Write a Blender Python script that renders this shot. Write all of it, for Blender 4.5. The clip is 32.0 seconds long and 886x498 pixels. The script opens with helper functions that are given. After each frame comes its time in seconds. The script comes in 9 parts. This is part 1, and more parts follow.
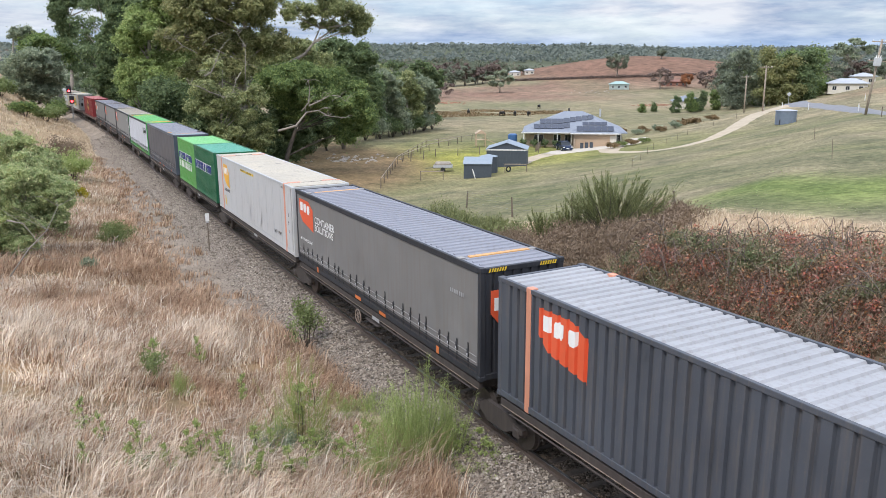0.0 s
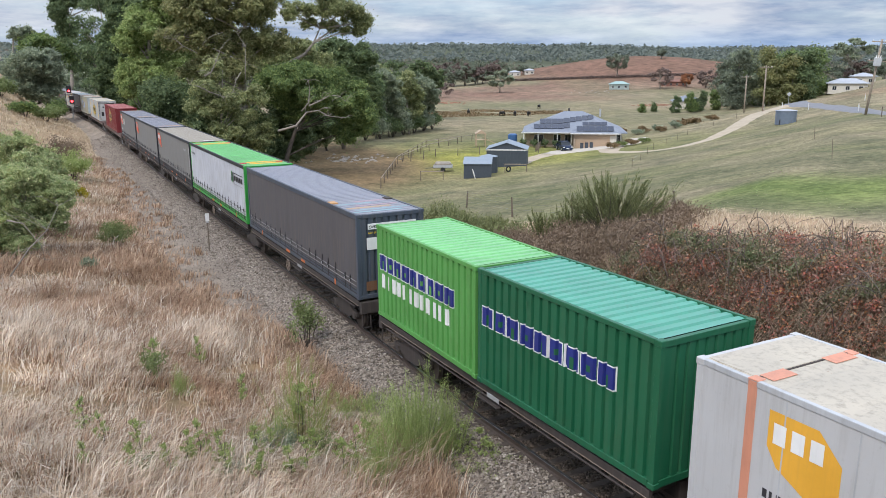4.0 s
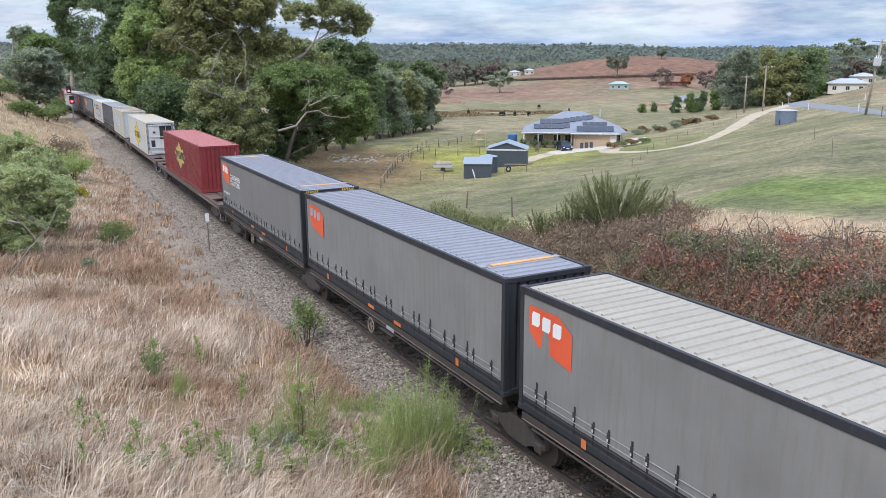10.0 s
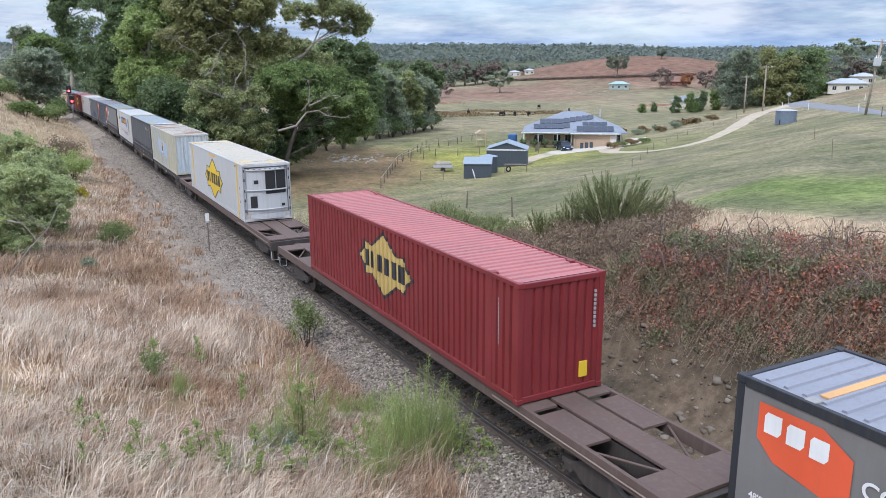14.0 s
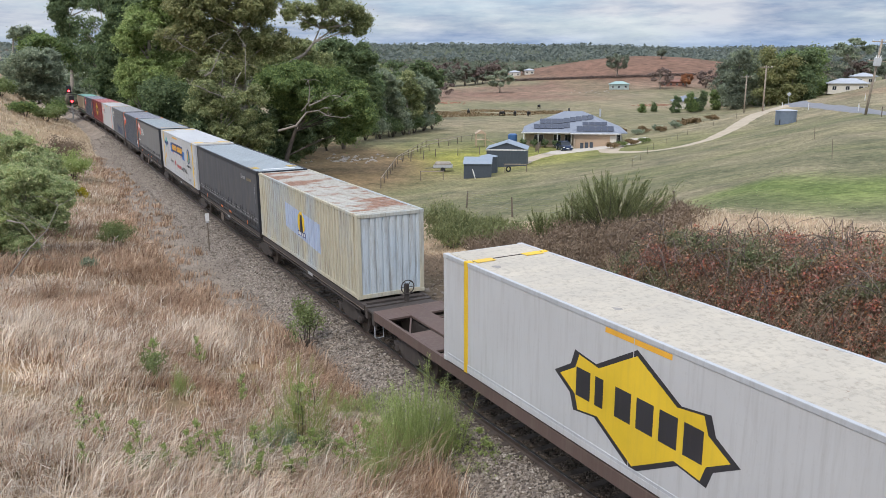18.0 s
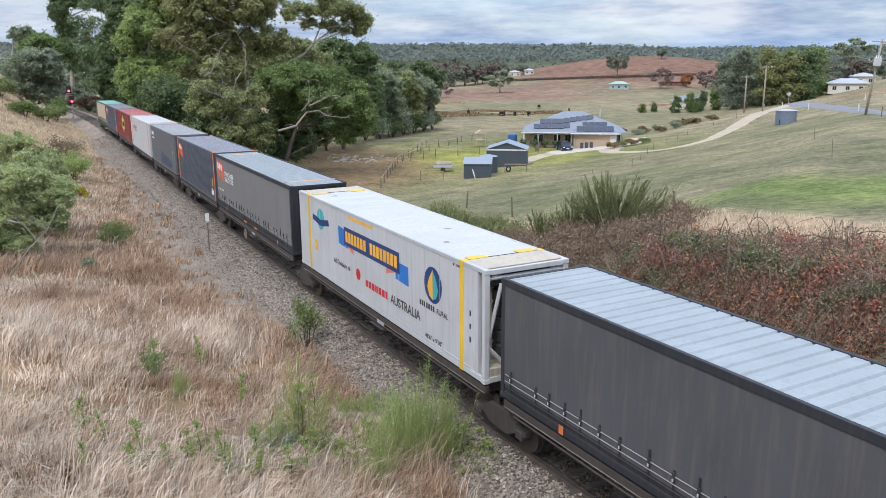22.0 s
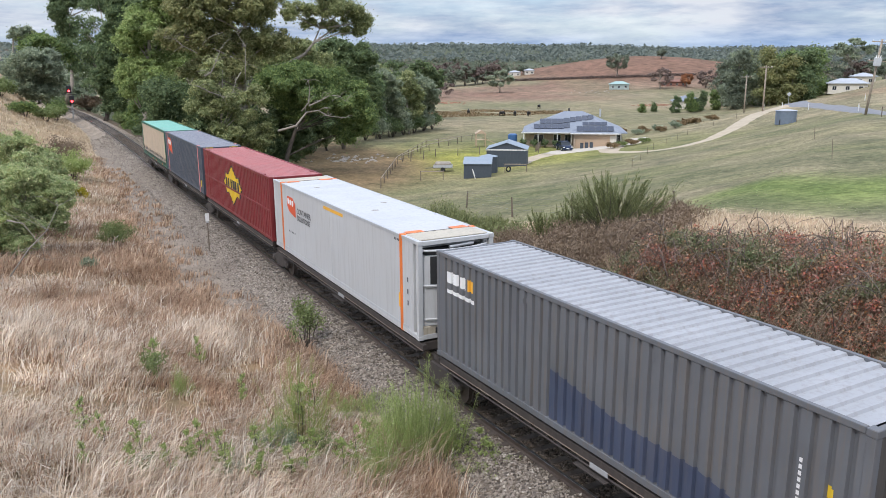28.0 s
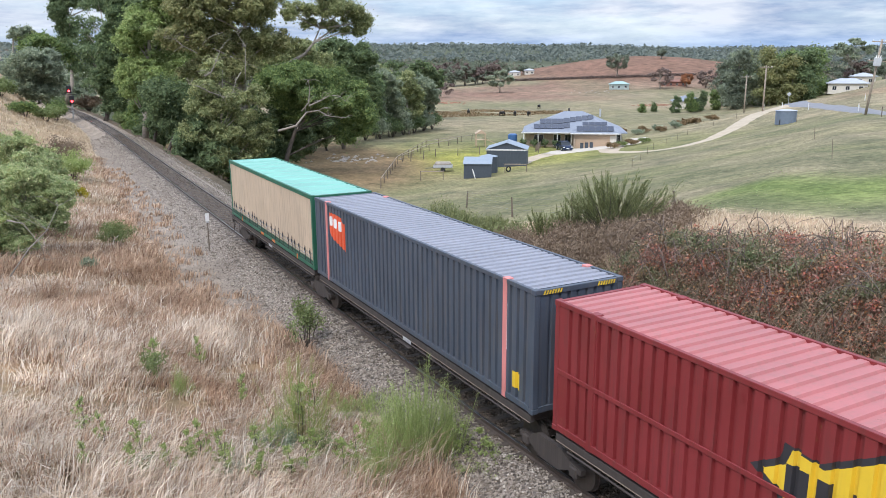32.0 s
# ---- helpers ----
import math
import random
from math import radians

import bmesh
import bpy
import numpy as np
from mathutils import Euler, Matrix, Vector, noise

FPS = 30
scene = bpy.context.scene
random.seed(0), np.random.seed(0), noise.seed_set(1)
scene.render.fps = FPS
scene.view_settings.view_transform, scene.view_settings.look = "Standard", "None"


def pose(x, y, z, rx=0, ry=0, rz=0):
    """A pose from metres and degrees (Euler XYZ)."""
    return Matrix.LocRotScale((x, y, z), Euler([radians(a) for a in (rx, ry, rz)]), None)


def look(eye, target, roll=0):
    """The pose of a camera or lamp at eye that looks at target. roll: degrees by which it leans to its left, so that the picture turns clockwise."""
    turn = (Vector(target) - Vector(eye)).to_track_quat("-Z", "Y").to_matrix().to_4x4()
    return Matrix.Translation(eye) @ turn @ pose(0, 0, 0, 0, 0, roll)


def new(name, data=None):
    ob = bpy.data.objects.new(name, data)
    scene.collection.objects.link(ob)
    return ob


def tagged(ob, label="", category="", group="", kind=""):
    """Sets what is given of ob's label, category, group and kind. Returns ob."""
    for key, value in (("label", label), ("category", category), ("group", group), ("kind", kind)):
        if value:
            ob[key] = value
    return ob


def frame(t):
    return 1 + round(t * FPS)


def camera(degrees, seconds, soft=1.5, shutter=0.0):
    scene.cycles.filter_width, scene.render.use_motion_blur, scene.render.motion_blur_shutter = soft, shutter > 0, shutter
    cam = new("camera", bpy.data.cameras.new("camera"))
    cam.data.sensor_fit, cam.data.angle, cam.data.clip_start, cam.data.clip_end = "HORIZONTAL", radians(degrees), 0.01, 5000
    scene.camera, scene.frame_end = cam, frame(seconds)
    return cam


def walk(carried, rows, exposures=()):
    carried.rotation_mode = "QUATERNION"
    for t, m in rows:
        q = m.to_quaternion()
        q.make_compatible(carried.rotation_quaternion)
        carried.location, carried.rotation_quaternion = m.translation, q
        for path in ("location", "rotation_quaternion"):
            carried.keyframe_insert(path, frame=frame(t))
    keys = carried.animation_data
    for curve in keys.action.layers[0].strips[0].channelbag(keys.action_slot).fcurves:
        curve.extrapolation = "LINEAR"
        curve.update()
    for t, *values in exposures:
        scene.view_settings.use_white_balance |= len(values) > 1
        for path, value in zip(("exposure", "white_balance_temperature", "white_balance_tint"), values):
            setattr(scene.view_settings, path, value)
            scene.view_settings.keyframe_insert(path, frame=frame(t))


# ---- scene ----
# ---- camera ----
cam = camera(59.78, 32.0, 0.8)
EYE = pose(0, 0, 9.068, 76.692, 0, -28.333) @ pose(0, 0, 0, 0, 0, -0.327)
LIGHTNESS = [(0, 0.52, 6370), (1, 0.48, 6320), (2, 0.4, 6270), (3, 0.25, 6370), (6, 0.5, 6020), (7, 0.48, 6020), (8, 0.36, 6020), (9, 0.44, 6070), (11, 0.5, 6020), (12, 0.52, 5820), (14, 0.46, 5870),
             (17, 0.5, 6070), (18, 0.25, 6370), (20, 0.36, 6170), (22, 0.41, 6120), (24, 0.33, 6320), (25, 0.43, 6220), (28, 0.4, 6270), (30, 0.3, 6570), (31, 0.48, 6270), (32, 0.56, 6120)]
walk(cam, [(0.0, EYE), (32.0, EYE)], [(float(t), stop, kelvin, 12) for t, stop, kelvin in LIGHTNESS])

# ---- sky and sun ----
SUN_EL, SUN_AZ = radians(50), radians(-128)     # azimuth measured from +y towards +x
world = bpy.data.worlds.new("overcast_sky")
scene.world = world
world.use_nodes = True
wt = world.node_tree
wt.nodes.clear()


def wnode(kind, **inputs):
    n = wt.nodes.new(kind)
    for k, val in inputs.items():
        n.inputs[k.replace("_", " ")].default_value = val
    return n


sky = wt.nodes.new("ShaderNodeTexSky")
sky.sky_type, sky.sun_disc, sky.sun_elevation, sky.sun_rotation = "NISHITA", False, SUN_EL, SUN_AZ
sky.altitude, sky.dust_density = 300, 1.5
bg_sky = wnode("ShaderNodeBackground", Strength=0.14)
wt.links.new(sky.outputs[0], bg_sky.inputs[0])
tc = wt.nodes.new("ShaderNodeTexCoord")
mp = wt.nodes.new("ShaderNodeMapping")
mp.inputs["Scale"].default_value = (1.6, 1.6, 9.0)
mp.inputs["Location"].default_value = (0.35, 0.1, 0.2)
wt.links.new(tc.outputs["Generated"], mp.inputs[0])
cloud = wnode("ShaderNodeTexNoise", Scale=2.2, Detail=7.0, Roughness=0.58)
wt.links.new(mp.outputs[0], cloud.inputs["Vector"])
cover = wt.nodes.new("ShaderNodeValToRGB")
cover.color_ramp.elements[0].position, cover.color_ramp.elements[0].color = 0.36, (0.55, 0.55, 0.55, 1)
cover.color_ramp.elements[1].position, cover.color_ramp.elements[1].color = 0.56, (1, 1, 1, 1)
wt.links.new(cloud.outputs["Fac"], cover.inputs[0])
puff = wnode("ShaderNodeTexNoise", Scale=4.5, Detail=6.0, Roughness=0.6)
wt.links.new(mp.outputs[0], puff.inputs["Vector"])
tone = wt.nodes.new("ShaderNodeValToRGB")
tone.color_ramp.elements[0].position, tone.color_ramp.elements[0].color = 0.38, (0.44, 0.54, 0.72, 1)
tone.color_ramp.elements[1].position, tone.color_ramp.elements[1].color = 0.62, (0.95, 0.97, 1.0, 1)
wt.links.new(puff.outputs["Fac"], tone.inputs[0])
bg_cloud = wnode("ShaderNodeBackground", Strength=1.0)
split = wt.nodes.new("ShaderNodeSeparateXYZ")
wt.links.new(tc.outputs["Generated"], split.inputs[0])
zenith = wnode("ShaderNodeMapRange")          # overcast sky: brighter overhead than near the horizon
zenith.inputs["From Min"].default_value, zenith.inputs["From Max"].default_value = 0.12, 0.75
zenith.inputs["To Min"].default_value, zenith.inputs["To Max"].default_value = 0.66, 1.85
wt.links.new(split.outputs["Z"], zenith.inputs["Value"])
wt.links.new(zenith.outputs[0], bg_cloud.inputs["Strength"])
low = wnode("ShaderNodeMapRange")             # far off, under the cloud base, the air is bluer
low.inputs["From Min"].default_value, low.inputs["From Max"].default_value = 0.014, 0.05
wt.links.new(split.outputs["Z"], low.inputs["Value"])
air = wt.nodes.new("ShaderNodeValToRGB")
air.color_ramp.elements[0].color, air.color_ramp.elements[1].color = (0.60, 0.78, 1.0, 1), (0.93, 0.95, 0.97, 1)
wt.links.new(low.outputs[0], air.inputs[0])
deep = wt.nodes.new("ShaderNodeMix")
deep.data_type, deep.blend_type = "RGBA", "MULTIPLY"
deep.inputs["Factor"].default_value = 1.0
wt.links.new(tone.outputs[0], deep.inputs["A"])
wt.links.new(air.outputs[0], deep.inputs["B"])
wt.links.new(deep.outputs["Result"], bg_cloud.inputs[0])
wmix = wt.nodes.new("ShaderNodeMixShader")
wt.links.new(cover.outputs[0], wmix.inputs[0])
wt.links.new(bg_sky.outputs[0], wmix.inputs[1])
wt.links.new(bg_cloud.outputs[0], wmix.inputs[2])
wout = wt.nodes.new("ShaderNodeOutputWorld")
wt.links.new(wmix.outputs[0], wout.inputs[0])

sun = new("sun", bpy.data.lights.new("sun", "SUN"))
sun.data.energy, sun.data.angle, sun.data.color = 1.5, radians(12), (1.0, 0.95, 0.88)
sun.matrix_world = look((0, 0, 0), (-math.sin(SUN_AZ) * math.cos(SUN_EL), -math.cos(SUN_AZ) * math.cos(SUN_EL), -math.sin(SUN_EL)))
# ---- mesh building ----
CORNERS = [(a, b, c) for a in (-1, 1) for b in (-1, 1) for c in (-1, 1)]


def chamfer_faces():
    idx = {(c, a): 3 * i + a for i, c in enumerate(CORNERS) for a in range(3)}
    faces = []
    for a in range(3):
        for s in (-1, 1):
            o = [x for x in range(3) if x != a]
            ring = []
            for p, q in ((-1, -1), (1, -1), (1, 1), (-1, 1)):
                c = [0, 0, 0]
                c[a], c[o[0]], c[o[1]] = s, p, q
                ring.append(idx[(tuple(c), a)])
            faces.append(ring)
    for e in range(3):
        o = [x for x in range(3) if x != e]
        for p in (-1, 1):
            for q in (-1, 1):
                c1, c2 = [0, 0, 0], [0, 0, 0]
                c1[e], c2[e] = -1, 1
                for c in (c1, c2):
                    c[o[0]], c[o[1]] = p, q
                c1, c2 = tuple(c1), tuple(c2)
                faces.append([idx[(c1, o[0])], idx[(c2, o[0])], idx[(c2, o[1])], idx[(c1, o[1])]])
    for c in CORNERS:
        faces.append([idx[(c, 0)], idx[(c, 1)], idx[(c, 2)]])
    pts = [Vector([c[k] * (1.0 if k == a else 0.8) for k in range(3)]) for c in CORNERS for a in range(3)]
    out = []
    for f in faces:
        n = (pts[f[1]] - pts[f[0]]).cross(pts[f[2]] - pts[f[0]])
        mid = sum((pts[i] for i in f), Vector()) / len(f)
        out.append(f if n.dot(mid) > 0 else f[::-1])
    return out


CHAMFER = chamfer_faces()


class Geo:
    """Collects vertices and faces for one mesh."""

    def __init__(self):
        self.v, self.f = [], []

    def add(self, verts, faces):
        n = len(self.v)
        self.v.extend(verts)
        self.f.extend([i + n for i in f] for f in faces)
        return self

    def box(self, x0, x1, y0, y1, z0, z1, b=0.008, m=None):
        c = ((x0 + x1) / 2, (y0 + y1) / 2, (z0 + z1) / 2)
        h = (abs(x1 - x0) / 2, abs(y1 - y0) / 2, abs(z1 - z0) / 2)
        b = min(b, 0.45 * min(h))
        pts = [tuple(c[k] + s[k] * (h[k] if k == a else h[k] - b) for k in range(3)) for s in CORNERS for a in range(3)]
        if m is not None:
            pts = [tuple(m @ Vector(p)) for p in pts]
        return self.add(pts, CHAMFER)

    def tube(self, pts, radii, n=8, caps=True):
        pts = [Vector(p) for p in pts]
        rings, faces = [], []
        side = None
        for i, p in enumerate(pts):
            d = (pts[min(i + 1, len(pts) - 1)] - pts[max(i - 1, 0)])
            d = d.normalized() if d.length > 1e-9 else Vector((0, 0, 1))
            if side is None or abs(side.dot(d)) > 0.98:
                side = d.orthogonal().normalized()
            side = (side - d * side.dot(d)).normalized()
            up = d.cross(side)
            r = radii[i] if isinstance(radii, (list, tuple)) else radii
            rings += [tuple(p + r * (math.cos(2 * math.pi * k / n) * side + math.sin(2 * math.pi * k / n) * up)) for k in range(n)]
        for i in range(len(pts) - 1):
            for k in range(n):
                a, b = i * n + k, i * n + (k + 1) % n
                faces.append([a, b, b + n, a + n])
        if caps:
            faces.append(list(range(n))[::-1])
            faces.append([(len(pts) - 1) * n + k for k in range(n)])
        return self.add(rings, faces)

    def prism(self, poly, a0, a1, axis="x"):
        """A flat polygon (p, q) pushed along an axis: for x (p, q) = (y, z); for y (x, z); for z (x, y)."""
        def at(p, q, a):
            return {"x": (a, p, q), "y": (p, a, q), "z": (p, q, a)}[axis]
        n = len(poly)
        pts = [at(p, q, a0) for p, q in poly] + [at(p, q, a1) for p, q in poly]
        faces = [list(range(n)), list(range(n, 2 * n))[::-1]] + [[i, i + n, (i + 1) % n + n, (i + 1) % n] for i in range(n)]
        return self.add(pts, faces)

    def strip(self, left, right):
        """A ribbon between two lines of points."""
        n = len(left)
        return self.add(list(left) + list(right), [[i, i + 1, n + i + 1, n + i] for i in range(n - 1)])

    def mesh(self, name, smooth=False):
        me = bpy.data.meshes.new(name)
        me.from_pydata([tuple(p) for p in self.v], [], self.f)
        if smooth:
            me.polygons.foreach_set("use_smooth", [True] * len(me.polygons))
        me.update()
        return me


def part(name, geo, material, parent=None, label="", smooth=False, at=None):
    """Links a mesh as one object, under a thing or under a part where one is given."""
    me = geo if isinstance(geo, bpy.types.Mesh) else geo.mesh(name, smooth)
    if material is not None and not me.materials:
        me.materials.append(material)
    ob = new(name, me)
    if parent is not None:
        ob.parent = parent
    if at is not None:
        ob.matrix_basis = at
    if label:
        tagged(ob, label)
    return ob


def thing(name, label, category, group="", kind="", at=None):
    ob = new(name)
    ob.empty_display_size = 0.2
    if at is not None:
        ob.matrix_basis = at
    return tagged(ob, label, category, group, kind)


def fast_mesh(name, verts, quads=None, tris=None):
    """A mesh from numpy arrays of vertices and of faces with four or three corners."""
    if quads is not None and np.asarray(quads).shape[1] == 3:
        quads, tris = None, quads
    me = bpy.data.meshes.new(name)
    q = np.zeros((0, 4), int) if quads is None else np.asarray(quads)
    t = np.zeros((0, 3), int) if tris is None else np.asarray(tris)
    me.vertices.add(len(verts))
    me.vertices.foreach_set("co", np.asarray(verts, np.float32).ravel())
    me.loops.add(q.size + t.size)
    me.loops.foreach_set("vertex_index", np.concatenate([q.ravel(), t.ravel()]).astype(np.int32))
    me.polygons.add(len(q) + len(t))
    starts = np.concatenate([np.arange(len(q)) * 4, q.size + np.arange(len(t)) * 3]).astype(np.int32)
    me.polygons.foreach_set("loop_start", starts)
    me.update(calc_edges=True)
    me.validate()
    return me


# ---- materials ----
def mat(name):
    m = bpy.data.materials.new(name)
    m.use_nodes = True
    return m, m.node_tree, m.node_tree.nodes["Principled BSDF"]


def node(t, kind, **inputs):
    n = t.nodes.new(kind)
    for k, val in inputs.items():
        n.inputs[k.replace("_", " ")].default_value = val
    return n


def ramp(t, fac, stops):
    r = t.nodes.new("ShaderNodeValToRGB")
    while len(r.color_ramp.elements) < len(stops):
        r.color_ramp.elements.new(0.5)
    for e, (p, c) in zip(r.color_ramp.elements, stops):
        e.position, e.color = p, (*c, 1) if len(c) == 3 else c
    t.links.new(fac, r.inputs[0])
    return r.outputs[0]


def mixed(t, fac, a, b, how="MIX"):
    n = t.nodes.new("ShaderNodeMix")
    n.data_type, n.blend_type = "RGBA", how
    for sock, val in ((n.inputs["Factor"], fac), (n.inputs["A"], a), (n.inputs["B"], b)):
        if hasattr(val, "is_linked"):
            t.links.new(val, sock)
        else:
            sock.default_value = val if not isinstance(val, tuple) or len(val) == 4 else (*val, 1)
    return n.outputs["Result"]


def coords(t, scale=(1, 1, 1), where="Object"):
    c = t.nodes.new("ShaderNodeTexCoord")
    m = t.nodes.new("ShaderNodeMapping")
    m.inputs["Scale"].default_value = scale
    t.links.new(c.outputs[where], m.inputs[0])
    return m.outputs[0]


def noise_of(t, vec, scale, detail=4.0, rough=0.6):
    n = node(t, "ShaderNodeTexNoise", Scale=scale, Detail=detail, Roughness=rough)
    t.links.new(vec, n.inputs["Vector"])
    return n.outputs["Fac"]


def bump(t, bsdf, height, strength=0.3, distance=0.02):
    b = node(t, "ShaderNodeBump", Strength=strength, Distance=distance)
    t.links.new(height, b.inputs["Height"])
    t.links.new(b.outputs[0], bsdf.inputs["Normal"])


def plain(name, rgb, rough=0.6, metal=0.0, var=0.18, scale=3.0, bumpy=0.0):
    """One colour with a slight mottling at two scales."""
    m, t, b = mat(name)
    vec = coords(t)
    n1, n2 = noise_of(t, vec, scale), noise_of(t, vec, scale * 9, 3.0)
    dark = tuple(c * (1 - var) for c in rgb)
    lite = tuple(min(1, c * (1 + var)) for c in rgb)
    c1 = ramp(t, n1, [(0.3, dark), (0.7, lite)])
    c2 = mixed(t, 0.35, c1, ramp(t, n2, [(0.35, dark), (0.65, lite)]))
    t.links.new(c2, b.inputs["Base Color"])
    b.inputs["Roughness"].default_value, b.inputs["Metallic"].default_value = rough, metal
    if bumpy:
        bump(t, b, n2, bumpy, 0.01)
    return m


def painted_steel(name, rgb, rough=0.45, dirt=0.25, rust=0.0, grime=(0.16, 0.13, 0.10), var=0.12):
    """Weathered paint on steel: run-down streaks, dust, and rust spots that follow a noise."""
    m, t, b = mat(name)
    fine = coords(t)
    streak = noise_of(t, coords(t, (5.0, 5.0, 0.35)), 1.6, 5.0, 0.65)
    dust = noise_of(t, fine, 0.7, 5.0, 0.6)
    spots = noise_of(t, fine, 11.0, 5.0, 0.7)
    base = ramp(t, dust, [(0.3, tuple(c * (1 - var) for c in rgb)), (0.7, tuple(min(1, c * (1 + 0.85 * var)) for c in rgb))])
    f1 = ramp(t, streak, [(0.48, (0, 0, 0)), (0.78, (dirt, dirt, dirt))])
    c = mixed(t, f1, base, grime)
    f2 = ramp(t, spots, [(0.60, (0, 0, 0)), (0.75, (dirt * 0.6, dirt * 0.6, dirt * 0.6))])
    c = mixed(t, f2, c, grime)
    if rust:
        patch = noise_of(t, coords(t, (1.2, 1.2, 0.5)), 2.4, 7.0, 0.72)
        f3 = ramp(t, patch, [(0.66 - 0.2 * rust, (0, 0, 0)), (0.74 - 0.14 * rust, (0.9, 0.9, 0.9))])
        rc = ramp(t, spots, [(0.35, (0.10, 0.035, 0.015)), (0.65, (0.26, 0.10, 0.045))])
        c = mixed(t, f3, c, rc)
    t.links.new(c, b.inputs["Base Color"])
    rr = ramp(t, dust, [(0.3, (rough - 0.08,) * 3), (0.7, (min(1, rough + 0.15),) * 3)])
    t.links.new(rr, b.inputs["Roughness"])
    bump(t, b, spots, 0.06, 0.004)
    return m


def by_island(name, colours, rough=0.7, trans=0.0, gloss=0.2, patchy=0.35, tint=((0.55, 0.55, 0.55), (1.25, 1.25, 1.2))):
    """Foliage or stones: each separate piece takes its own tone."""
    m, t, b = mat(name)
    g = t.nodes.new("ShaderNodeNewGeometry")
    n = len(colours)
    c = ramp(t, g.outputs["Random Per Island"], [(i / max(1, n - 1), col) for i, col in enumerate(colours)])
    patch = noise_of(t, coords(t), patchy, 5.0)
    c = mixed(t, 0.6, c, ramp(t, patch, [(0.3, tint[0]), (0.7, tint[1])]), "MULTIPLY")
    t.links.new(c, b.inputs["Base Color"])
    b.inputs["Roughness"].default_value = rough
    b.inputs["Specular IOR Level"].default_value = gloss
    if trans:
        b.inputs["Transmission Weight"].default_value = 0
        tr = t.nodes.new("ShaderNodeBsdfTranslucent")
        t.links.new(c, tr.inputs["Color"])
        ms = t.nodes.new("ShaderNodeMixShader")
        ms.inputs[0].default_value = trans
        t.links.new(b.outputs[0], ms.inputs[1])
        t.links.new(tr.outputs[0], ms.inputs[2])
        t.links.new(ms.outputs[0], t.nodes["Material Output"].inputs["Surface"])
    return m


def glass(name, rgb=(0.02, 0.025, 0.03)):
    m, t, b = mat(name)
    b.inputs["Base Color"].default_value = (*rgb, 1)
    b.inputs["Roughness"].default_value = 0.06
    b.inputs["IOR"].default_value = 1.5
    return m
# ---- the lie of the land ----
def sm(a, b, x):
    t = np.clip((np.asarray(x, float) - a) / (b - a), 0, 1)
    return t * t * (3 - 2 * t)


def track_x(y):
    """Centre of the railway: nearly straight, then bending away to the west."""
    y = np.asarray(y, float)
    d = np.maximum(y - 100, 0)
    return 10.61 + 0.24 * sm(17, 7, y) + 8.5e-5 * np.clip(y, 0, 100) ** 2 + 0.017 * d - 3.05e-4 * d * d


def bed_section(y):
    """Half-widths of the stone bed: the cess on the near side widens up the line."""
    wide = 2.7 + 2.4 * sm(22, 36, y) - 0.9 * sm(70, 95, y) - 1.0 * sm(95, 130, y)
    return wide


def waves(x, y, k, seed):
    r = np.random.RandomState(seed)
    out = 0.0
    for i in range(5):
        a, p, f = r.uniform(0, 6.28), r.uniform(0, 6.28), k * (1 + 0.55 * i)
        out = out + np.sin((x * np.cos(a) + y * np.sin(a)) * f + p) / (1 + 0.6 * i)
    return out / 2.2


def hill_axes(x, y):
    """Distances from the top of the ploughed hill, across and along the valley."""
    return (x - 388) * 0.754 - (y - 422) * 0.657, (x - 388) * 0.657 + (y - 422) * 0.754


def terrain(x, y):
    x, y = np.asarray(x, float), np.asarray(y, float)
    u = x - track_x(np.clip(y, -400, 420))
    r = np.hypot(x, y)
    across = 0.5 * (x - 33) - 0.87 * (y - 80)
    rise = np.clip(across, 0, None)
    rise = np.where(rise < 46, rise, 46 + (rise - 46) * 0.35)
    right = -4.8 + 8.0 * (np.minimum(rise, 90) / 48) ** 1.6
    p, q = hill_axes(x, y)
    right = right + 20.5 * np.exp(-(p / 105) ** 2 - (q / 115) ** 2)
    right = right + 2.3 * np.exp(-((x - 146) / 36) ** 2 - ((y - 107) / 26) ** 2) + 3.2 * np.exp(-((x - 240) / 52) ** 2 - ((y - 145) / 42) ** 2)
    right = right + 0.12 * waves(x, y, 0.16, 3) * sm(4, 14, u)
    slope = 0.22 - 0.08 * sm(22, 45, y) + 0.12 * sm(85, 115, y)
    left = -0.68 + slope * np.clip(-u - bed_section(y) - 0.1, 0, 12) + 10.5 * sm(85, 230, y) * sm(-5, -18, u)
    left = left + 0.07 * waves(x, y, 0.9, 5) * sm(-3.5, -6, u)
    z = np.where(u > 0, -0.62 + (right + 0.62) * sm(3.9, 7.6, u), left)
    far = sm(600, 2300, r) * (60 - 22 * sm(0.55, 0.85, x / (r + 1)) + 13 * waves(x, y, 0.0022, 8) + 8 * waves(x, y, 0.006, 9))
    z = z * (1 - 0.6 * sm(600, 1200, r)) + far * (1 - sm(3000, 4500, r) * 0.3) * (0.25 + 0.75 * sm(-0.5, 0.2, y / (r + 1)))
    return z


def ground_z(x, y):
    return float(terrain(x, y))


def spread(lo, hi, near_lo, near_hi, step, growth=1.09):
    """Grid lines: even between near_lo and near_hi, ever wider outside."""
    mid = list(np.arange(near_lo, near_hi + step, step))
    s, a = step, near_lo
    out = []
    while a > lo:
        s *= growth
        a -= s
        out.append(max(a, lo))
    s, b = step, mid[-1]
    more = []
    while b < hi:
        s *= growth
        b += s
        more.append(min(b, hi))
    return np.array(out[::-1] + mid + more)


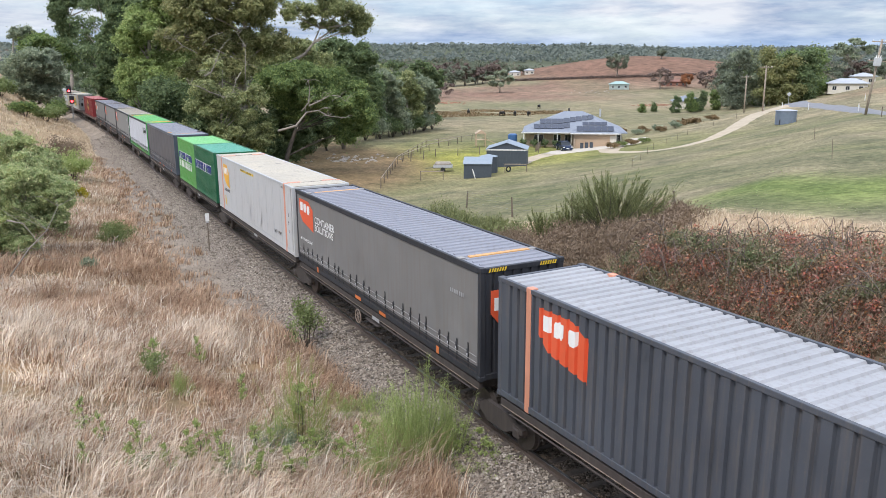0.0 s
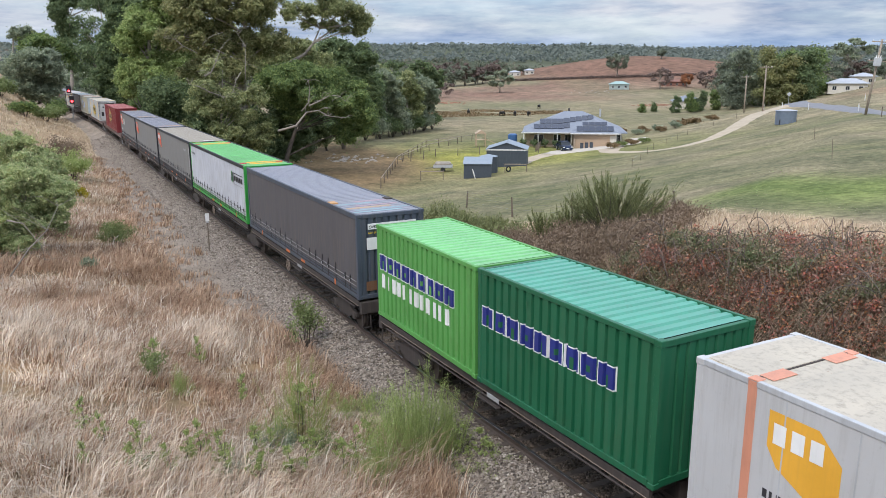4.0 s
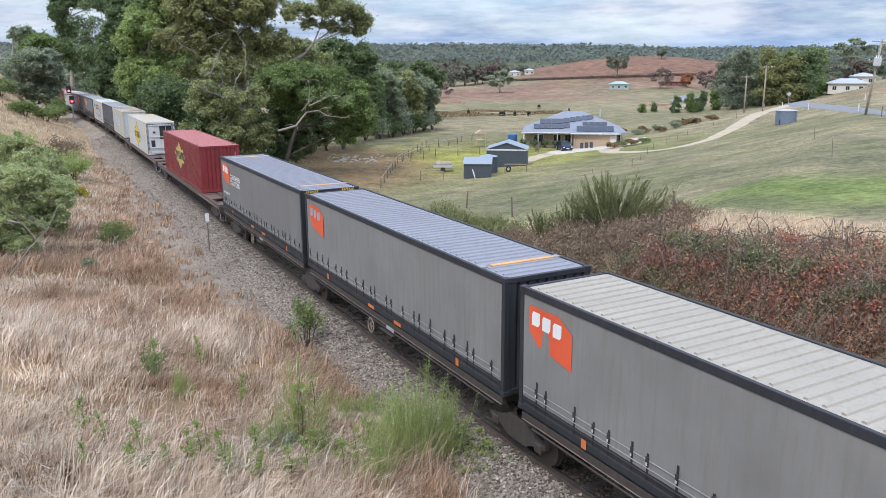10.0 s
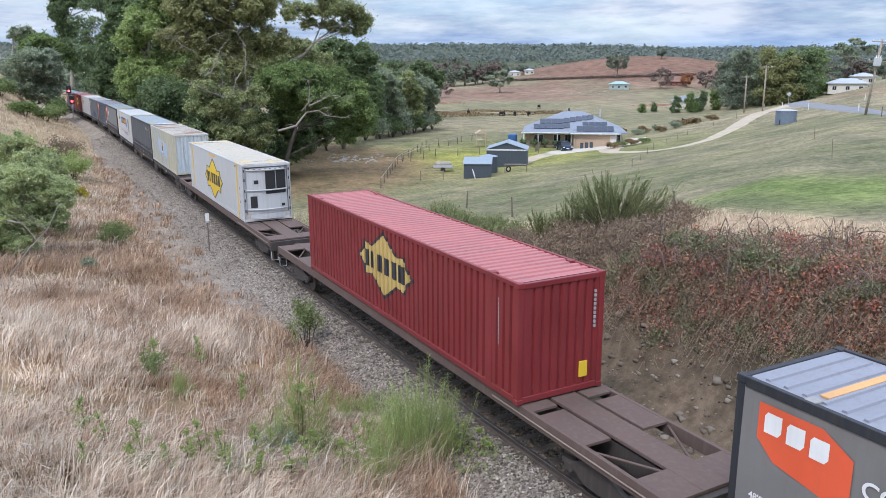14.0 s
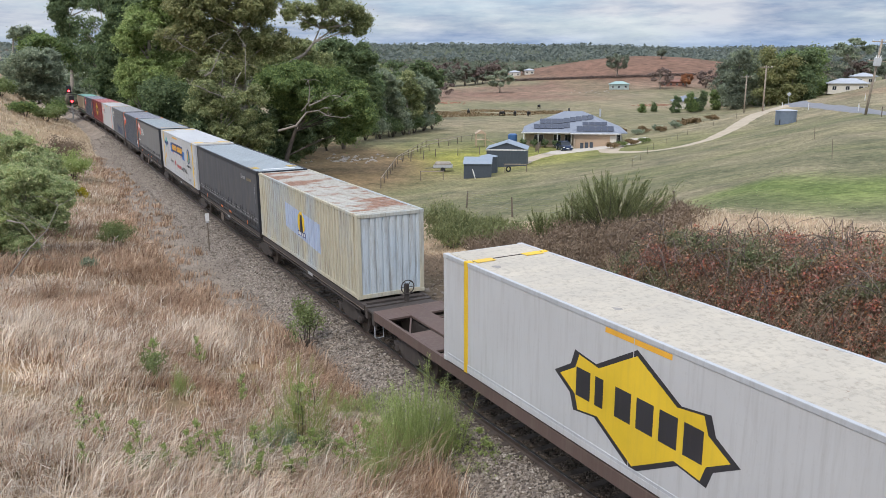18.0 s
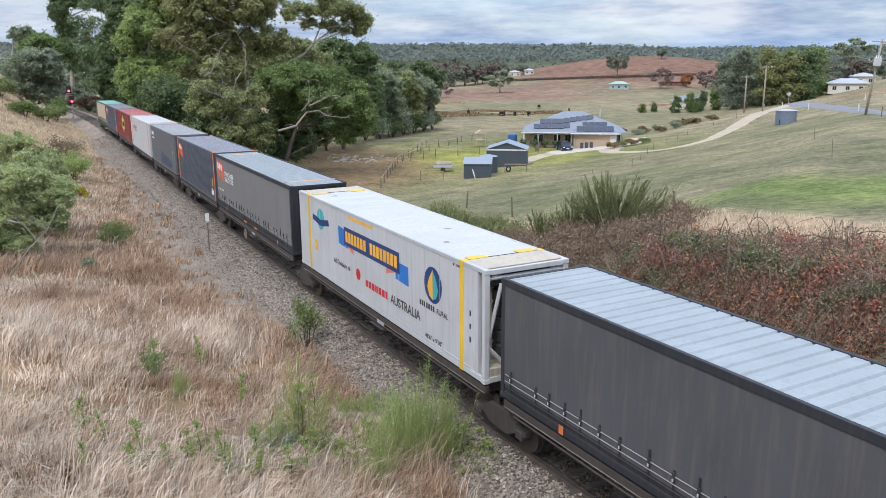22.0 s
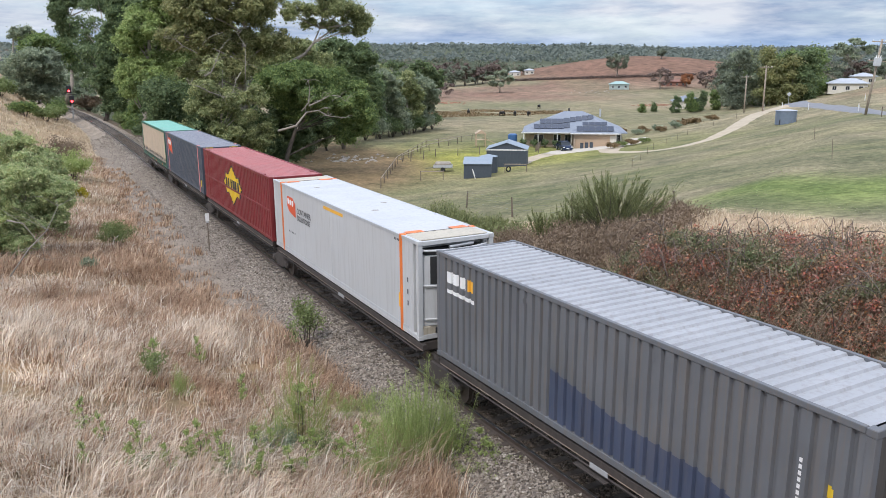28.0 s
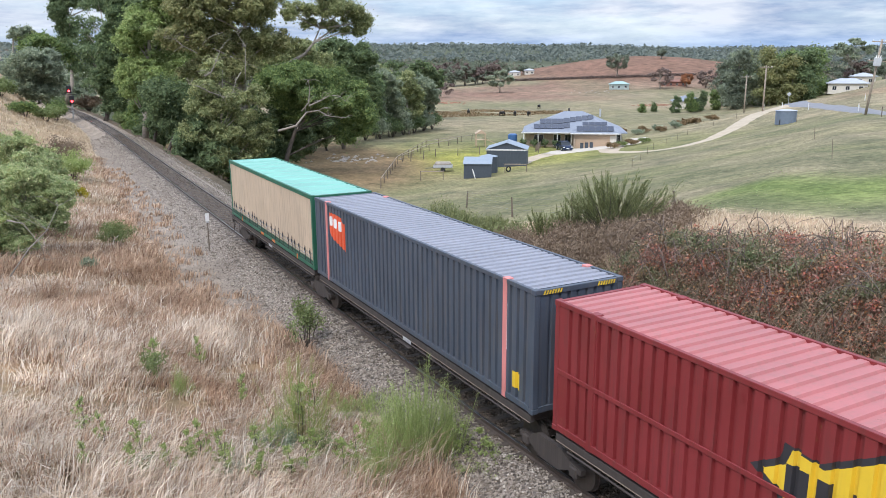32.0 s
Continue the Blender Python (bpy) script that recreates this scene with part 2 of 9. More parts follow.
def cover_colour(x, y):
    """What grows where: dry grass by the line, green paddock, ploughed red soil, far scrub."""
    u = x - track_x(np.clip(y, -400, 420))
    r = np.hypot(x, y)
    dry, green, olive = np.array((0.40, 0.33, 0.255)), np.array((0.155, 0.165, 0.092)), np.array((0.228, 0.206, 0.15))
    soil, bank, bush = np.array((0.19, 0.118, 0.095)), np.array((0.118, 0.095, 0.076)), np.array((0.10, 0.115, 0.085))
    n1, n2 = waves(x, y, 0.11, 21), waves(x, y, 0.35, 22)
    n3 = waves(x, y, 0.045, 23)

    def mix(a, b, f):
        return a + (b - a) * np.clip(f, 0, 1)[..., None]
    c = np.broadcast_to(olive, (*x.shape, 3)).copy()
    c = mix(c, green, 0.42 + 0.3 * n1 + 0.35 * n2)
    lush = np.exp(-((np.hypot(x, y) - 44) / 5.5) ** 2) * sm(0.66, 0.85, np.arctan2(x, y)) * sm(1.25, 1.1, np.arctan2(x, y))
    c = mix(c, np.array((0.16, 0.205, 0.078)), lush * (0.62 + 0.95 * n2))
    house = np.exp(-((x - 62) / 26) ** 2 - ((y - 103) / 18) ** 2)
    c = mix(c, np.array((0.26, 0.27, 0.055)), house * 0.8)
    c = mix(c, dry * 0.78, sm(150, 210, r) * (0.3 + 0.4 * n3))
    c = mix(c, dry * 0.9, 0.75 * sm(95, 125, x) * sm(60, 30, np.abs(y - 70)) * (0.6 + 0.5 * n1))
    p, q = hill_axes(x, y)
    red = sm(1.08, 0.94, np.hypot(p / 98, q / 135))
    c = mix(c, soil, red)
    c = mix(c, soil * 1.05 + 0.02, sm(312, 338, r + 14 * n3) * sm(452, 440, r) * sm(0.36, 0.44, x / (r + 1)) * sm(0.70, 0.56, x / (r + 1)) * (0.9 + 0.3 * n1))
    c = mix(c, soil * 1.1 + 0.02, 0.8 * sm(395, 420, r) * sm(452, 440, r) * sm(0.60, 0.70, x / (r + 1)))
    c = mix(c, bush, sm(560, 640, r) * (1 - red))
    c = mix(c, dry * np.array((0.92, 0.86, 0.84)), sm(18.5, 15.5, u + 0.8 * n2) * sm(4, 7, u) * sm(70, 40, y))
    c = mix(c, np.array((0.20, 0.15, 0.095)), sm(46, 32, np.hypot((x - 27) * 1.4, y - 118)))
    c = mix(c, np.array((0.25, 0.19, 0.14)), 0.85 * sm(160, 172, r) * sm(240, 215, r) * sm(0.80, 0.825, x / (r + 1)))
    c = mix(c, bank, sm(7.6, 6.2, u) * sm(2.0, 3.0, u))
    c = mix(c, dry, sm(-1.5, -3, u))
    c = mix(c, np.array((0.23, 0.17, 0.115)), sm(-2.5, -4, u) * sm(70, 45, y))
    c = mix(c, np.array((0.34, 0.29, 0.245)), 0.9 * sm(-4.6 - 3.2 * sm(24, 36, y), -3.2 - 2.0 * sm(24, 36, y), u + 0.9 * n2) * sm(0, -2, u))
    c = mix(c, np.array((0.42, 0.335, 0.24)), 0.8 * sm(-4, -6, u) * sm(60, 90, y))
    c = mix(c, np.array((0.30, 0.26, 0.12)), sm(-14, -30, u) * sm(90, 140, y))
    return c


def make_ground():
    xs = spread(-3600, 4200, -16, 46, 0.55, 1.075)
    ys = spread(-3600, 4400, 4, 78, 0.55, 1.07)
    X, Y = np.meshgrid(xs, ys)
    Z = terrain(X, Y)
    verts = np.stack([X, Y, Z], -1).reshape(-1, 3)
    nx, ny = len(xs), len(ys)
    i = (np.arange(ny - 1)[:, None] * nx + np.arange(nx - 1)[None, :]).ravel()
    me = fast_mesh("ground", verts, np.stack([i, i + 1, i + 1 + nx, i + nx], -1))
    me.polygons.foreach_set("use_smooth", [True] * len(me.polygons))
    col = np.ones((len(verts), 4), np.float32)
    col[:, :3] = cover_colour(X, Y).reshape(-1, 3)
    at = me.attributes.new("cover", "FLOAT_COLOR", "POINT")
    at.data.foreach_set("color", col.ravel())
    m, t, b = mat("ground_cover")
    a = t.nodes.new("ShaderNodeAttribute")
    a.attribute_name = "cover"
    vec = coords(t)
    n1, n2, n3 = noise_of(t, vec, 0.22, 6.0, 0.65), noise_of(t, vec, 2.2, 6.0, 0.7), noise_of(t, vec, 0.03, 5.0, 0.6)
    c = mixed(t, 0.75, a.outputs["Color"], ramp(t, n1, [(0.34, (0.55, 0.6, 0.52)), (0.66, (1.45, 1.35, 1.25))]), "MULTIPLY")
    c = mixed(t, 0.7, c, ramp(t, n2, [(0.36, (0.5, 0.5, 0.47)), (0.64, (1.5, 1.46, 1.38))]), "MULTIPLY")
    c = mixed(t, 0.6, c, ramp(t, n3, [(0.35, (0.75, 0.78, 0.72)), (0.65, (1.2, 1.12, 1.05))]), "MULTIPLY")
    t.links.new(c, b.inputs["Base Color"])
    b.inputs["Roughness"].default_value = 0.95
    b.inputs["Specular IOR Level"].default_value = 0.1
    bump(t, b, n2, 0.6, 0.12)
    me.materials.append(m)
    return tagged(new("ground", me), "dry grass banks, green paddocks and ploughed red soil", "ground", kind="structure")


ground = make_ground()
# ---- railway ----
M_RAIL = plain("rail_steel", (0.13, 0.10, 0.085), 0.5, 0.6, 0.25, 4.0)
M_RAILTOP = plain("rail_head", (0.42, 0.41, 0.40), 0.28, 1.0, 0.12, 6.0)
# sleeper tone is set darker to stand in for shade under the train
M_SLEEPER = plain("sleeper", (0.08, 0.064, 0.052), 0.9, 0.0, 0.3, 5.0, 0.4)
M_STONE = by_island("ballast_stone", [(0.10, 0.082, 0.066), (0.25, 0.21, 0.175), (0.36, 0.31, 0.26), (0.16, 0.13, 0.105), (0.52, 0.46, 0.40)], 0.95)
# stones between the rails: oil and brake dust, plus the train's shade painted in
M_STONEDARK = by_island("oily_shaded_ballast_stone", [(0.05, 0.04, 0.033), (0.12, 0.095, 0.075), (0.18, 0.14, 0.11), (0.08, 0.062, 0.05)], 0.95)


def bed_material(name="ballast_bed", oily_shaded=False):
    m, t, b = mat(name)
    vec = coords(t)
    vo = node(t, "ShaderNodeTexVoronoi", Scale=16.0)
    t.links.new(vec, vo.inputs["Vector"])
    n = noise_of(t, vec, 0.5, 5.0)
    c = ramp(t, vo.outputs["Color"], [(0.2, (0.10, 0.085, 0.07)), (0.5, (0.23, 0.19, 0.155)), (0.85, (0.38, 0.33, 0.275))])
    c = mixed(t, 0.8, c, ramp(t, n, [(0.3, (0.72, 0.68, 0.66)), (0.7, (1.2, 1.18, 1.12))]), "MULTIPLY")
    # middle strip: grease stain and the shade under the train in one dark tint
    if oily_shaded:
        c = mixed(t, 0.85, c, (0.42, 0.38, 0.34), "MULTIPLY")
    else:
        sep = t.nodes.new("ShaderNodeSeparateXYZ")
        t.links.new(vec, sep.inputs[0])
        up = node(t, "ShaderNodeMapRange", From_Min=45.0, From_Max=125.0)
        t.links.new(sep.outputs["Y"], up.inputs["Value"])
        earth = ramp(t, noise_of(t, vec, 0.8, 6.0, 0.7), [(0.35, (0.20, 0.155, 0.115)), (0.65, (0.38, 0.31, 0.24))])
        c = mixed(t, up.outputs[0], c, earth)
        side = node(t, "ShaderNodeMapRange", From_Min=8.3, From_Max=6.9)
        wob = node(t, "ShaderNodeMath")
        wob.operation = "MULTIPLY_ADD"
        t.links.new(noise_of(t, vec, 0.5, 5.0, 0.65), wob.inputs[0])
        wob.inputs[1].default_value = 2.0
        t.links.new(sep.outputs["X"], wob.inputs[2])
        off = node(t, "ShaderNodeMath")
        off.operation = "SUBTRACT"
        t.links.new(wob.outputs[0], off.inputs[0])
        off.inputs[1].default_value = 1.0
        t.links.new(off.outputs[0], side.inputs["Value"])
        c = mixed(t, side.outputs[0], c, earth)
    t.links.new(c, b.inputs["Base Color"])
    b.inputs["Roughness"].default_value = 0.95
    bump(t, b, vo.outputs["Distance"], 0.9, 0.05)
    return m


def bed_z(u, y):
    u = np.asarray(u, float)
    w = bed_section(y)
    z = np.where(np.abs(u) < 1.45, -0.168, -0.168 - 0.45 * sm(1.45, 2.5, np.abs(u)))
    z = np.where(u < -2.4, -0.62 + 0.05 * sm(-2.4, -3.2, u), z)
    return z + 0.02 * np.sin(3.1 * y + 5 * u) * np.sin(1.7 * y)


def make_bed():
    ys = np.concatenate([np.arange(-330, -6, 4.0), np.arange(-6, 110, 0.5), np.arange(110, 360, 3.0)])
    k = np.linspace(0, 1, 21)
    rows = []
    for y in ys:
        w = float(bed_section(y))
        edge = 0.35 * math.sin(y * 0.9) + 0.25 * math.sin(y * 2.3)
        us = -w - 0.3 - edge * 0.5 + k * (w + 0.3 + edge * 0.5 + 3.0)
        z = bed_z(us, y)
        z[0] -= 0.5
        z[-1] -= 0.4
        rows.append(np.stack([us + track_x(y), np.full(21, y), z], -1))
    v = np.concatenate(rows)
    n = len(ys)
    i = (np.arange(n - 1)[:, None] * 21 + np.arange(20)[None, :]).ravel()
    me = fast_mesh("ballast", v, np.stack([i, i + 1, i + 22, i + 21], -1))
    me.materials.append(bed_material())
    me.materials.append(bed_material("oily_shaded_ballast_bed", True))
    mid = (v[:, 0] - track_x(v[:, 1])).reshape(n, 21)
    mid = (mid[:-1, :-1] + mid[:-1, 1:]) / 2
    me.polygons.foreach_set("material_index", (np.abs(mid) < 0.85).astype(np.int32).ravel())
    return tagged(new("ballast", me), "bed of crushed grey-brown stone under the railway", "ballast", kind="structure")


ballast = make_bed()


def rail(side):
    prof = [(-0.07, -0.165), (0.07, -0.165), (0.07, -0.15), (0.012, -0.125), (0.012, -0.045), (0.036, -0.035), (0.036, -0.004), (0.03, 0.0), (-0.03, 0.0), (-0.036, -0.004), (-0.036, -0.035), (-0.012, -0.045), (-0.012, -0.125), (-0.07, -0.15)]
    ys = np.concatenate([np.arange(-330, 0, 10.0), np.arange(0, 360, 4.0)])
    n = len(prof)
    v = [(float(track_x(y)) + side * 0.7535 + p, y, q) for y in ys for p, q in prof]
    f = [[a * n + k, a * n + (k + 1) % n, (a + 1) * n + (k + 1) % n, (a + 1) * n + k] for a in range(len(ys) - 1) for k in range(n)]
    me = bpy.data.meshes.new("rail")
    me.from_pydata(v, [], f)
    me.materials.append(M_RAIL)
    me.materials.append(M_RAILTOP)
    me.polygons.foreach_set("material_index", [1 if (i % n) in (6, 7, 8) else 0 for i in range(len(f))])
    return me


railway_track = thing("railway_track", "single railway line of steel rails on worn sleepers", "railway track", kind="structure")
for side in (-1, 1):
    part("rail", rail(side), None, railway_track, "polished steel rail head on a rusty web")


def make_sleepers():
    g = Geo().box(-1.25, 1.25, -0.115, 0.115, -0.30, -0.155, 0.02)
    me = g.mesh("sleeper")
    me.materials.append(M_SLEEPER)
    rnd = random.Random(4)
    for i in range(290):
        y = 3.0 + 0.66 * i
        part("sleeper", me, None, railway_track, at=pose(float(track_x(y)) + rnd.uniform(-0.03, 0.03), y, 0.0, 0, 0, rnd.uniform(-0.8, 0.8)))
    far = Geo()
    for y in list(np.arange(195, 350, 0.66)) + list(np.arange(-40, 2.6, 0.66)):
        x = float(track_x(y))
        far.add([(x + a, y + b, z) for z in (-0.30, -0.155) for b in (-0.115, 0.115) for a in (-1.25, 1.25)], [[4, 5, 7, 6], [0, 4, 6, 2], [1, 3, 7, 5], [0, 1, 5, 4], [2, 6, 7, 3]])
    tagged(part("far_sleepers", far, M_SLEEPER, railway_track), kind="stuff")


make_sleepers()


def make_stones(count=62000):
    """Loose crushed stone lying on the bed, thickest where it is seen closest."""
    r = np.random.RandomState(12)
    y = 8 + 112 * r.rand(count) ** 1.75
    w = bed_section(y)
    u = -w - 0.5 + (w + 0.5 + 3.2) * r.rand(count)
    keep = ~((np.abs(np.abs(u) - 0.7535) < 0.09))
    on = (np.abs(u) < 0.95) & (np.abs((y - 3.0) / 0.66 - np.round((y - 3.0) / 0.66)) < 0.2)
    thin = (u > -2.7) | (r.rand(count) < 0.4)
    y, u = y[keep & ~on & thin], u[keep & ~on & thin]
    n = len(y)
    size = r.uniform(0.025, 0.055, n) * (1 + 0.004 * y) * np.where(u < -2.7, 0.7, 1.0)
    base = np.array([(1, 0, 0), (-1, 0, 0), (0, 1, 0), (0, -1, 0), (0, 0, 1), (0, 0, -1)], float)
    tri = np.array([(0, 2, 4), (2, 1, 4), (1, 3, 4), (3, 0, 4), (2, 0, 5), (1, 2, 5), (3, 1, 5), (0, 3, 5)])
    jit = base[None] * r.uniform(0.6, 1.25, (n, 6, 1)) + r.uniform(-0.3, 0.3, (n, 6, 3))
    a = r.uniform(0, 6.28, n)
    ca, sa = np.cos(a)[:, None], np.sin(a)[:, None]
    px, py = jit[..., 0] * ca - jit[..., 1] * sa, jit[..., 0] * sa + jit[..., 1] * ca
    p = np.stack([px, py, jit[..., 2] * 0.75], -1) * size[:, None, None]
    z = bed_z(u, y) + size * 0.35
    p += np.stack([u + track_x(y), y, z], -1)[:, None]
    f = tri[None] + 6 * np.arange(n)[:, None, None]
    me = fast_mesh("ballast_stones", p.reshape(-1, 3), None, f.reshape(-1, 3))
    me.materials.append(M_STONE)
    me.materials.append(M_STONEDARK)
    me.polygons.foreach_set("material_index", np.repeat((np.abs(u) + r.normal(size=n) * 0.12 < 0.85).astype(np.int32), 8))
    return tagged(new("ballast_stones", me), "loose crushed stones of mixed grey and brown", "ballast stones", kind="stuff")


make_stones()
# ---- the freight train ----
SPEED = 9.0
DECK = 1.33            # underside of the containers above the rail
WIDE, TALL = 2.5, 2.95
MOVERS = []            # thing, place along the train, length

M_CASTING = painted_steel("corner_casting", (0.30, 0.29, 0.28), 0.6, 0.4)
M_BLACK = plain("black_rubber", (0.02, 0.02, 0.02), 0.7)
M_UNDER = painted_steel("wagon_steel", (0.050, 0.040, 0.035), 0.8, 0.25)
M_RUSTEDGE = painted_steel("rubbed_rust", (0.24, 0.185, 0.145), 0.6, 0.4)
M_DECKRED = painted_steel("wagon_deck", (0.115, 0.075, 0.062), 0.8, 0.5)
M_WHEEL = plain("wheel_steel", (0.10, 0.085, 0.075), 0.5, 0.7, 0.3, 6.0)
M_WHITE = painted_steel("white_lettering", (0.78, 0.78, 0.76), 0.5, 0.1)
M_FADED = painted_steel("faded_lettering", (0.36, 0.36, 0.36), 0.6, 0.2)
M_ORANGE = painted_steel("orange_logo", (0.70, 0.105, 0.04), 0.5, 0.12)
M_MARKER = painted_steel("orange_marker", (0.62, 0.17, 0.045), 0.5, 0.3)
M_AMBER = painted_steel("amber_logo", (0.78, 0.40, 0.04), 0.5, 0.12)
M_YELLOW = painted_steel("yellow_paint", (0.74, 0.50, 0.03), 0.5, 0.15)
M_STRAWPAINT = painted_steel("faded_yellow_paint", (0.52, 0.37, 0.12), 0.6, 0.35)
M_OLDOCHRE = painted_steel("worn_ochre_lettering", (0.26, 0.20, 0.09), 0.6, 0.4)
M_OCHRE = painted_steel("ochre_paint", (0.50, 0.34, 0.08), 0.6, 0.4)
M_INK = painted_steel("black_lettering", (0.03, 0.03, 0.035), 0.5, 0.1)
M_NAVY = painted_steel("navy_lettering", (0.02, 0.03, 0.20), 0.5, 0.1)
M_STRAP = plain("strap_webbing", (0.015, 0.015, 0.018), 0.7)
M_STEELGREY = painted_steel("galvanised", (0.45, 0.46, 0.47), 0.45, 0.3)


def text_mesh(body, size):
    cu = bpy.data.curves.new("lettering", "FONT")
    cu.body, cu.size, cu.offset = body, size, size * 0.02
    ob = bpy.data.objects.new("lettering", cu)
    scene.collection.objects.link(ob)
    me = bpy.data.meshes.new_from_object(ob.evaluated_get(bpy.context.evaluated_depsgraph_get()))
    bpy.data.objects.remove(ob)
    bpy.data.curves.remove(cu)
    me.materials.clear()
    return me


def folds(length, pitch, depth, end=0.0, flat=(0.62, 0.68, 0.92)):
    """Breakpoints (along, inward offset) of trapezoid corrugation; flat: where in each pitch the crest ends, the trough begins and ends."""
    out = [(0.0, 0.0)]
    n = int((length - 2 * end) / pitch)
    e = (length - n * pitch) / 2
    for i in range(n):
        a = e + i * pitch
        out += [(a, 0.0), (a + flat[0] * pitch, 0.0), (a + flat[1] * pitch, depth), (a + flat[2] * pitch, depth)]
    out += [(e + n * pitch, 0.0), (length, 0.0)]
    clean = [out[0]]
    for p in out[1:]:
        if p[0] - clean[-1][0] > 1e-4:
            clean.append(p)
    return clean


def offset_at(prof, a):
    for (a0, d0), (a1, d1) in zip(prof, prof[1:]):
        if a0 <= a <= a1:
            return d0 + (d1 - d0) * (a - a0) / (a1 - a0)
    return 0.0


class Box:
    """Shared measures of one container: rear end at local +y, seen side at local -x, floor at z = 0."""

    def __init__(self, name, label, length, place, category="shipping container"):
        self.L, self.prof, self.skin = length, [(0, 0.0), (length, 0.0)], WIDE / 2
        self.ob = thing(name, label, category, "containers on the train")
        MOVERS.append((self.ob, place + length / 2, length, DECK))

    def decal(self, name, poly, material, label="", lift=0.004, parent=None):
        """A painted shape on the seen side; (a, z): metres from the rear end towards the front, and up. It follows the corrugation."""
        cut = sorted({p[0] for p in poly} | {a for a, _ in self.prof if min(p[0] for p in poly) < a < max(p[0] for p in poly)})
        lo, hi = [], []
        for a in cut:
            zs = []
            for (a0, z0), (a1, z1) in zip(poly, poly[1:] + poly[:1]):
                if abs(a1 - a0) < 1e-9:
                    if abs(a - a0) < 1e-6:
                        zs += [z0, z1]
                elif min(a0, a1) - 1e-6 <= a <= max(a0, a1) + 1e-6:
                    zs.append(z0 + (z1 - z0) * (a - a0) / (a1 - a0))
            x = -self.skin + offset_at(self.prof, a) - lift
            lo.append((x, self.L / 2 - a, min(zs)))
            hi.append((x, self.L / 2 - a, max(zs)))
        return part(name, Geo().strip(hi, lo), material, parent or self.ob, label)

    def bar(self, name, a0, a1, z0, z1, material, label="", lift=0.004):
        return self.decal(name, [(a0, z0), (a1, z0), (a1, z1), (a0, z1)], material, label, lift)

    def words(self, body, a, z, size, material, label="", lift=0.006):
        me = text_mesh(body, size)
        me.materials.append(material)
        m = Matrix.Translation((-self.skin - lift, self.L / 2 - a, z)) @ Matrix(((0, 0, -1, 0), (-1, 0, 0, 0), (0, 1, 0, 0), (0, 0, 0, 1)))
        return part("lettering", me, None, self.ob, label, at=m)

    def words_front(self, body, x, z, size, material, label=""):
        me = text_mesh(body, size)
        me.materials.append(material)
        m = Matrix.Translation((x, -self.L / 2 - 0.012, z)) @ Matrix(((1, 0, 0, 0), (0, 0, -1, 0), (0, 1, 0, 0), (0, 0, 0, 1)))
        return part("lettering", me, None, self.ob, label, at=m)

    def frame_up(self, material, posts=(), post_mat=None, rails=True, rail_mat=None, high=0.1):
        L, h, w = self.L, TALL, WIDE / 2
        rail_mat = rail_mat or material
        for sx in (-1, 1):
            for sy in (-1, 1):
                x, y = sx * (w - 0.075), sy * (L / 2 - 0.07)
                part("corner_post", Geo().box(x - 0.075, x + 0.075, y - 0.07, y + 0.07, 0.12, h - 0.12), material, self.ob)
                for z in (0.06, h - 0.06):
                    part("corner_casting", Geo().box(x - 0.085, x + 0.085, y - 0.085, y + 0.085, z - 0.06, z + 0.064, 0.012), material, self.ob)
            if rails:
                x = sx * (w - 0.04)
                part("top_rail", Geo().box(x - 0.045, x + 0.045, -L / 2 + 0.16, L / 2 - 0.16, h - high, h + 0.004), rail_mat, self.ob)
                part("bottom_rail", Geo().box(x - 0.045, x + 0.045, -L / 2 + 0.16, L / 2 - 0.16, 0.02, 0.17), material, self.ob)
        for sy in (-1, 1):
            y = sy * (L / 2 - 0.06)
            part("end_header", Geo().box(-w + 0.16, w - 0.16, y - 0.055, y + 0.055, h - 0.14, h - 0.015), material, self.ob)
            part("end_sill", Geo().box(-w + 0.16, w - 0.16, y - 0.055, y + 0.055, 0.01, 0.16), material, self.ob)
        part("underframe", Geo().box(-w + 0.09, w - 0.09, -L / 2 + 0.13, L / 2 - 0.13, 0.03, 0.13), M_UNDER, self.ob)
        for p in posts:
            y = L / 2 - p
            part("lifting_post", Geo().box(-w - 0.008, -w + 0.06, y - 0.085, y + 0.085, 0.0, h - 0.01, 0.01), post_mat, self.ob)
            for sx in (-1, 1):
                x = sx * (w - 0.09)
                part("corner_casting", Geo().box(x - 0.095, x + 0.095, y - 0.1, y + 0.1, h - 0.1, h + 0.018, 0.012), post_mat, self.ob)

    def roof(self, material, ribs=0.30, depth=0.045, z=None, flat=(0.74, 0.80, 0.90)):
        L, w = self.L, WIDE / 2 - 0.05
        prof = folds(L - 0.3, ribs, depth, 0.0, flat)
        z = TALL - 0.018 if z is None else z
        left = [(-w, -L / 2 + 0.15 + a, z - d) for a, d in prof]
        right = [(w, -L / 2 + 0.15 + a, z - d) for a, d in prof]
        return part("roof", Geo().strip(right, left), material, self.ob)

    def beaded_roof(self, material, pitch=0.42):
        """A sheet roof stiffened by narrow raised beads that stop short of its edges."""
        L, w = self.L, WIDE / 2 - 0.05
        part("roof", Geo().box(-w, w, -L / 2 + 0.12, L / 2 - 0.12, TALL - 0.06, TALL - 0.03), material, self.ob)
        bead = Geo().prism([(-0.06, -0.03), (0.06, -0.03), (0.03, 0.022), (-0.03, 0.022)], -w + 0.16, w - 0.16).mesh("roof_bead")
        bead.materials.append(material)
        n = int((L - 0.6) / pitch)
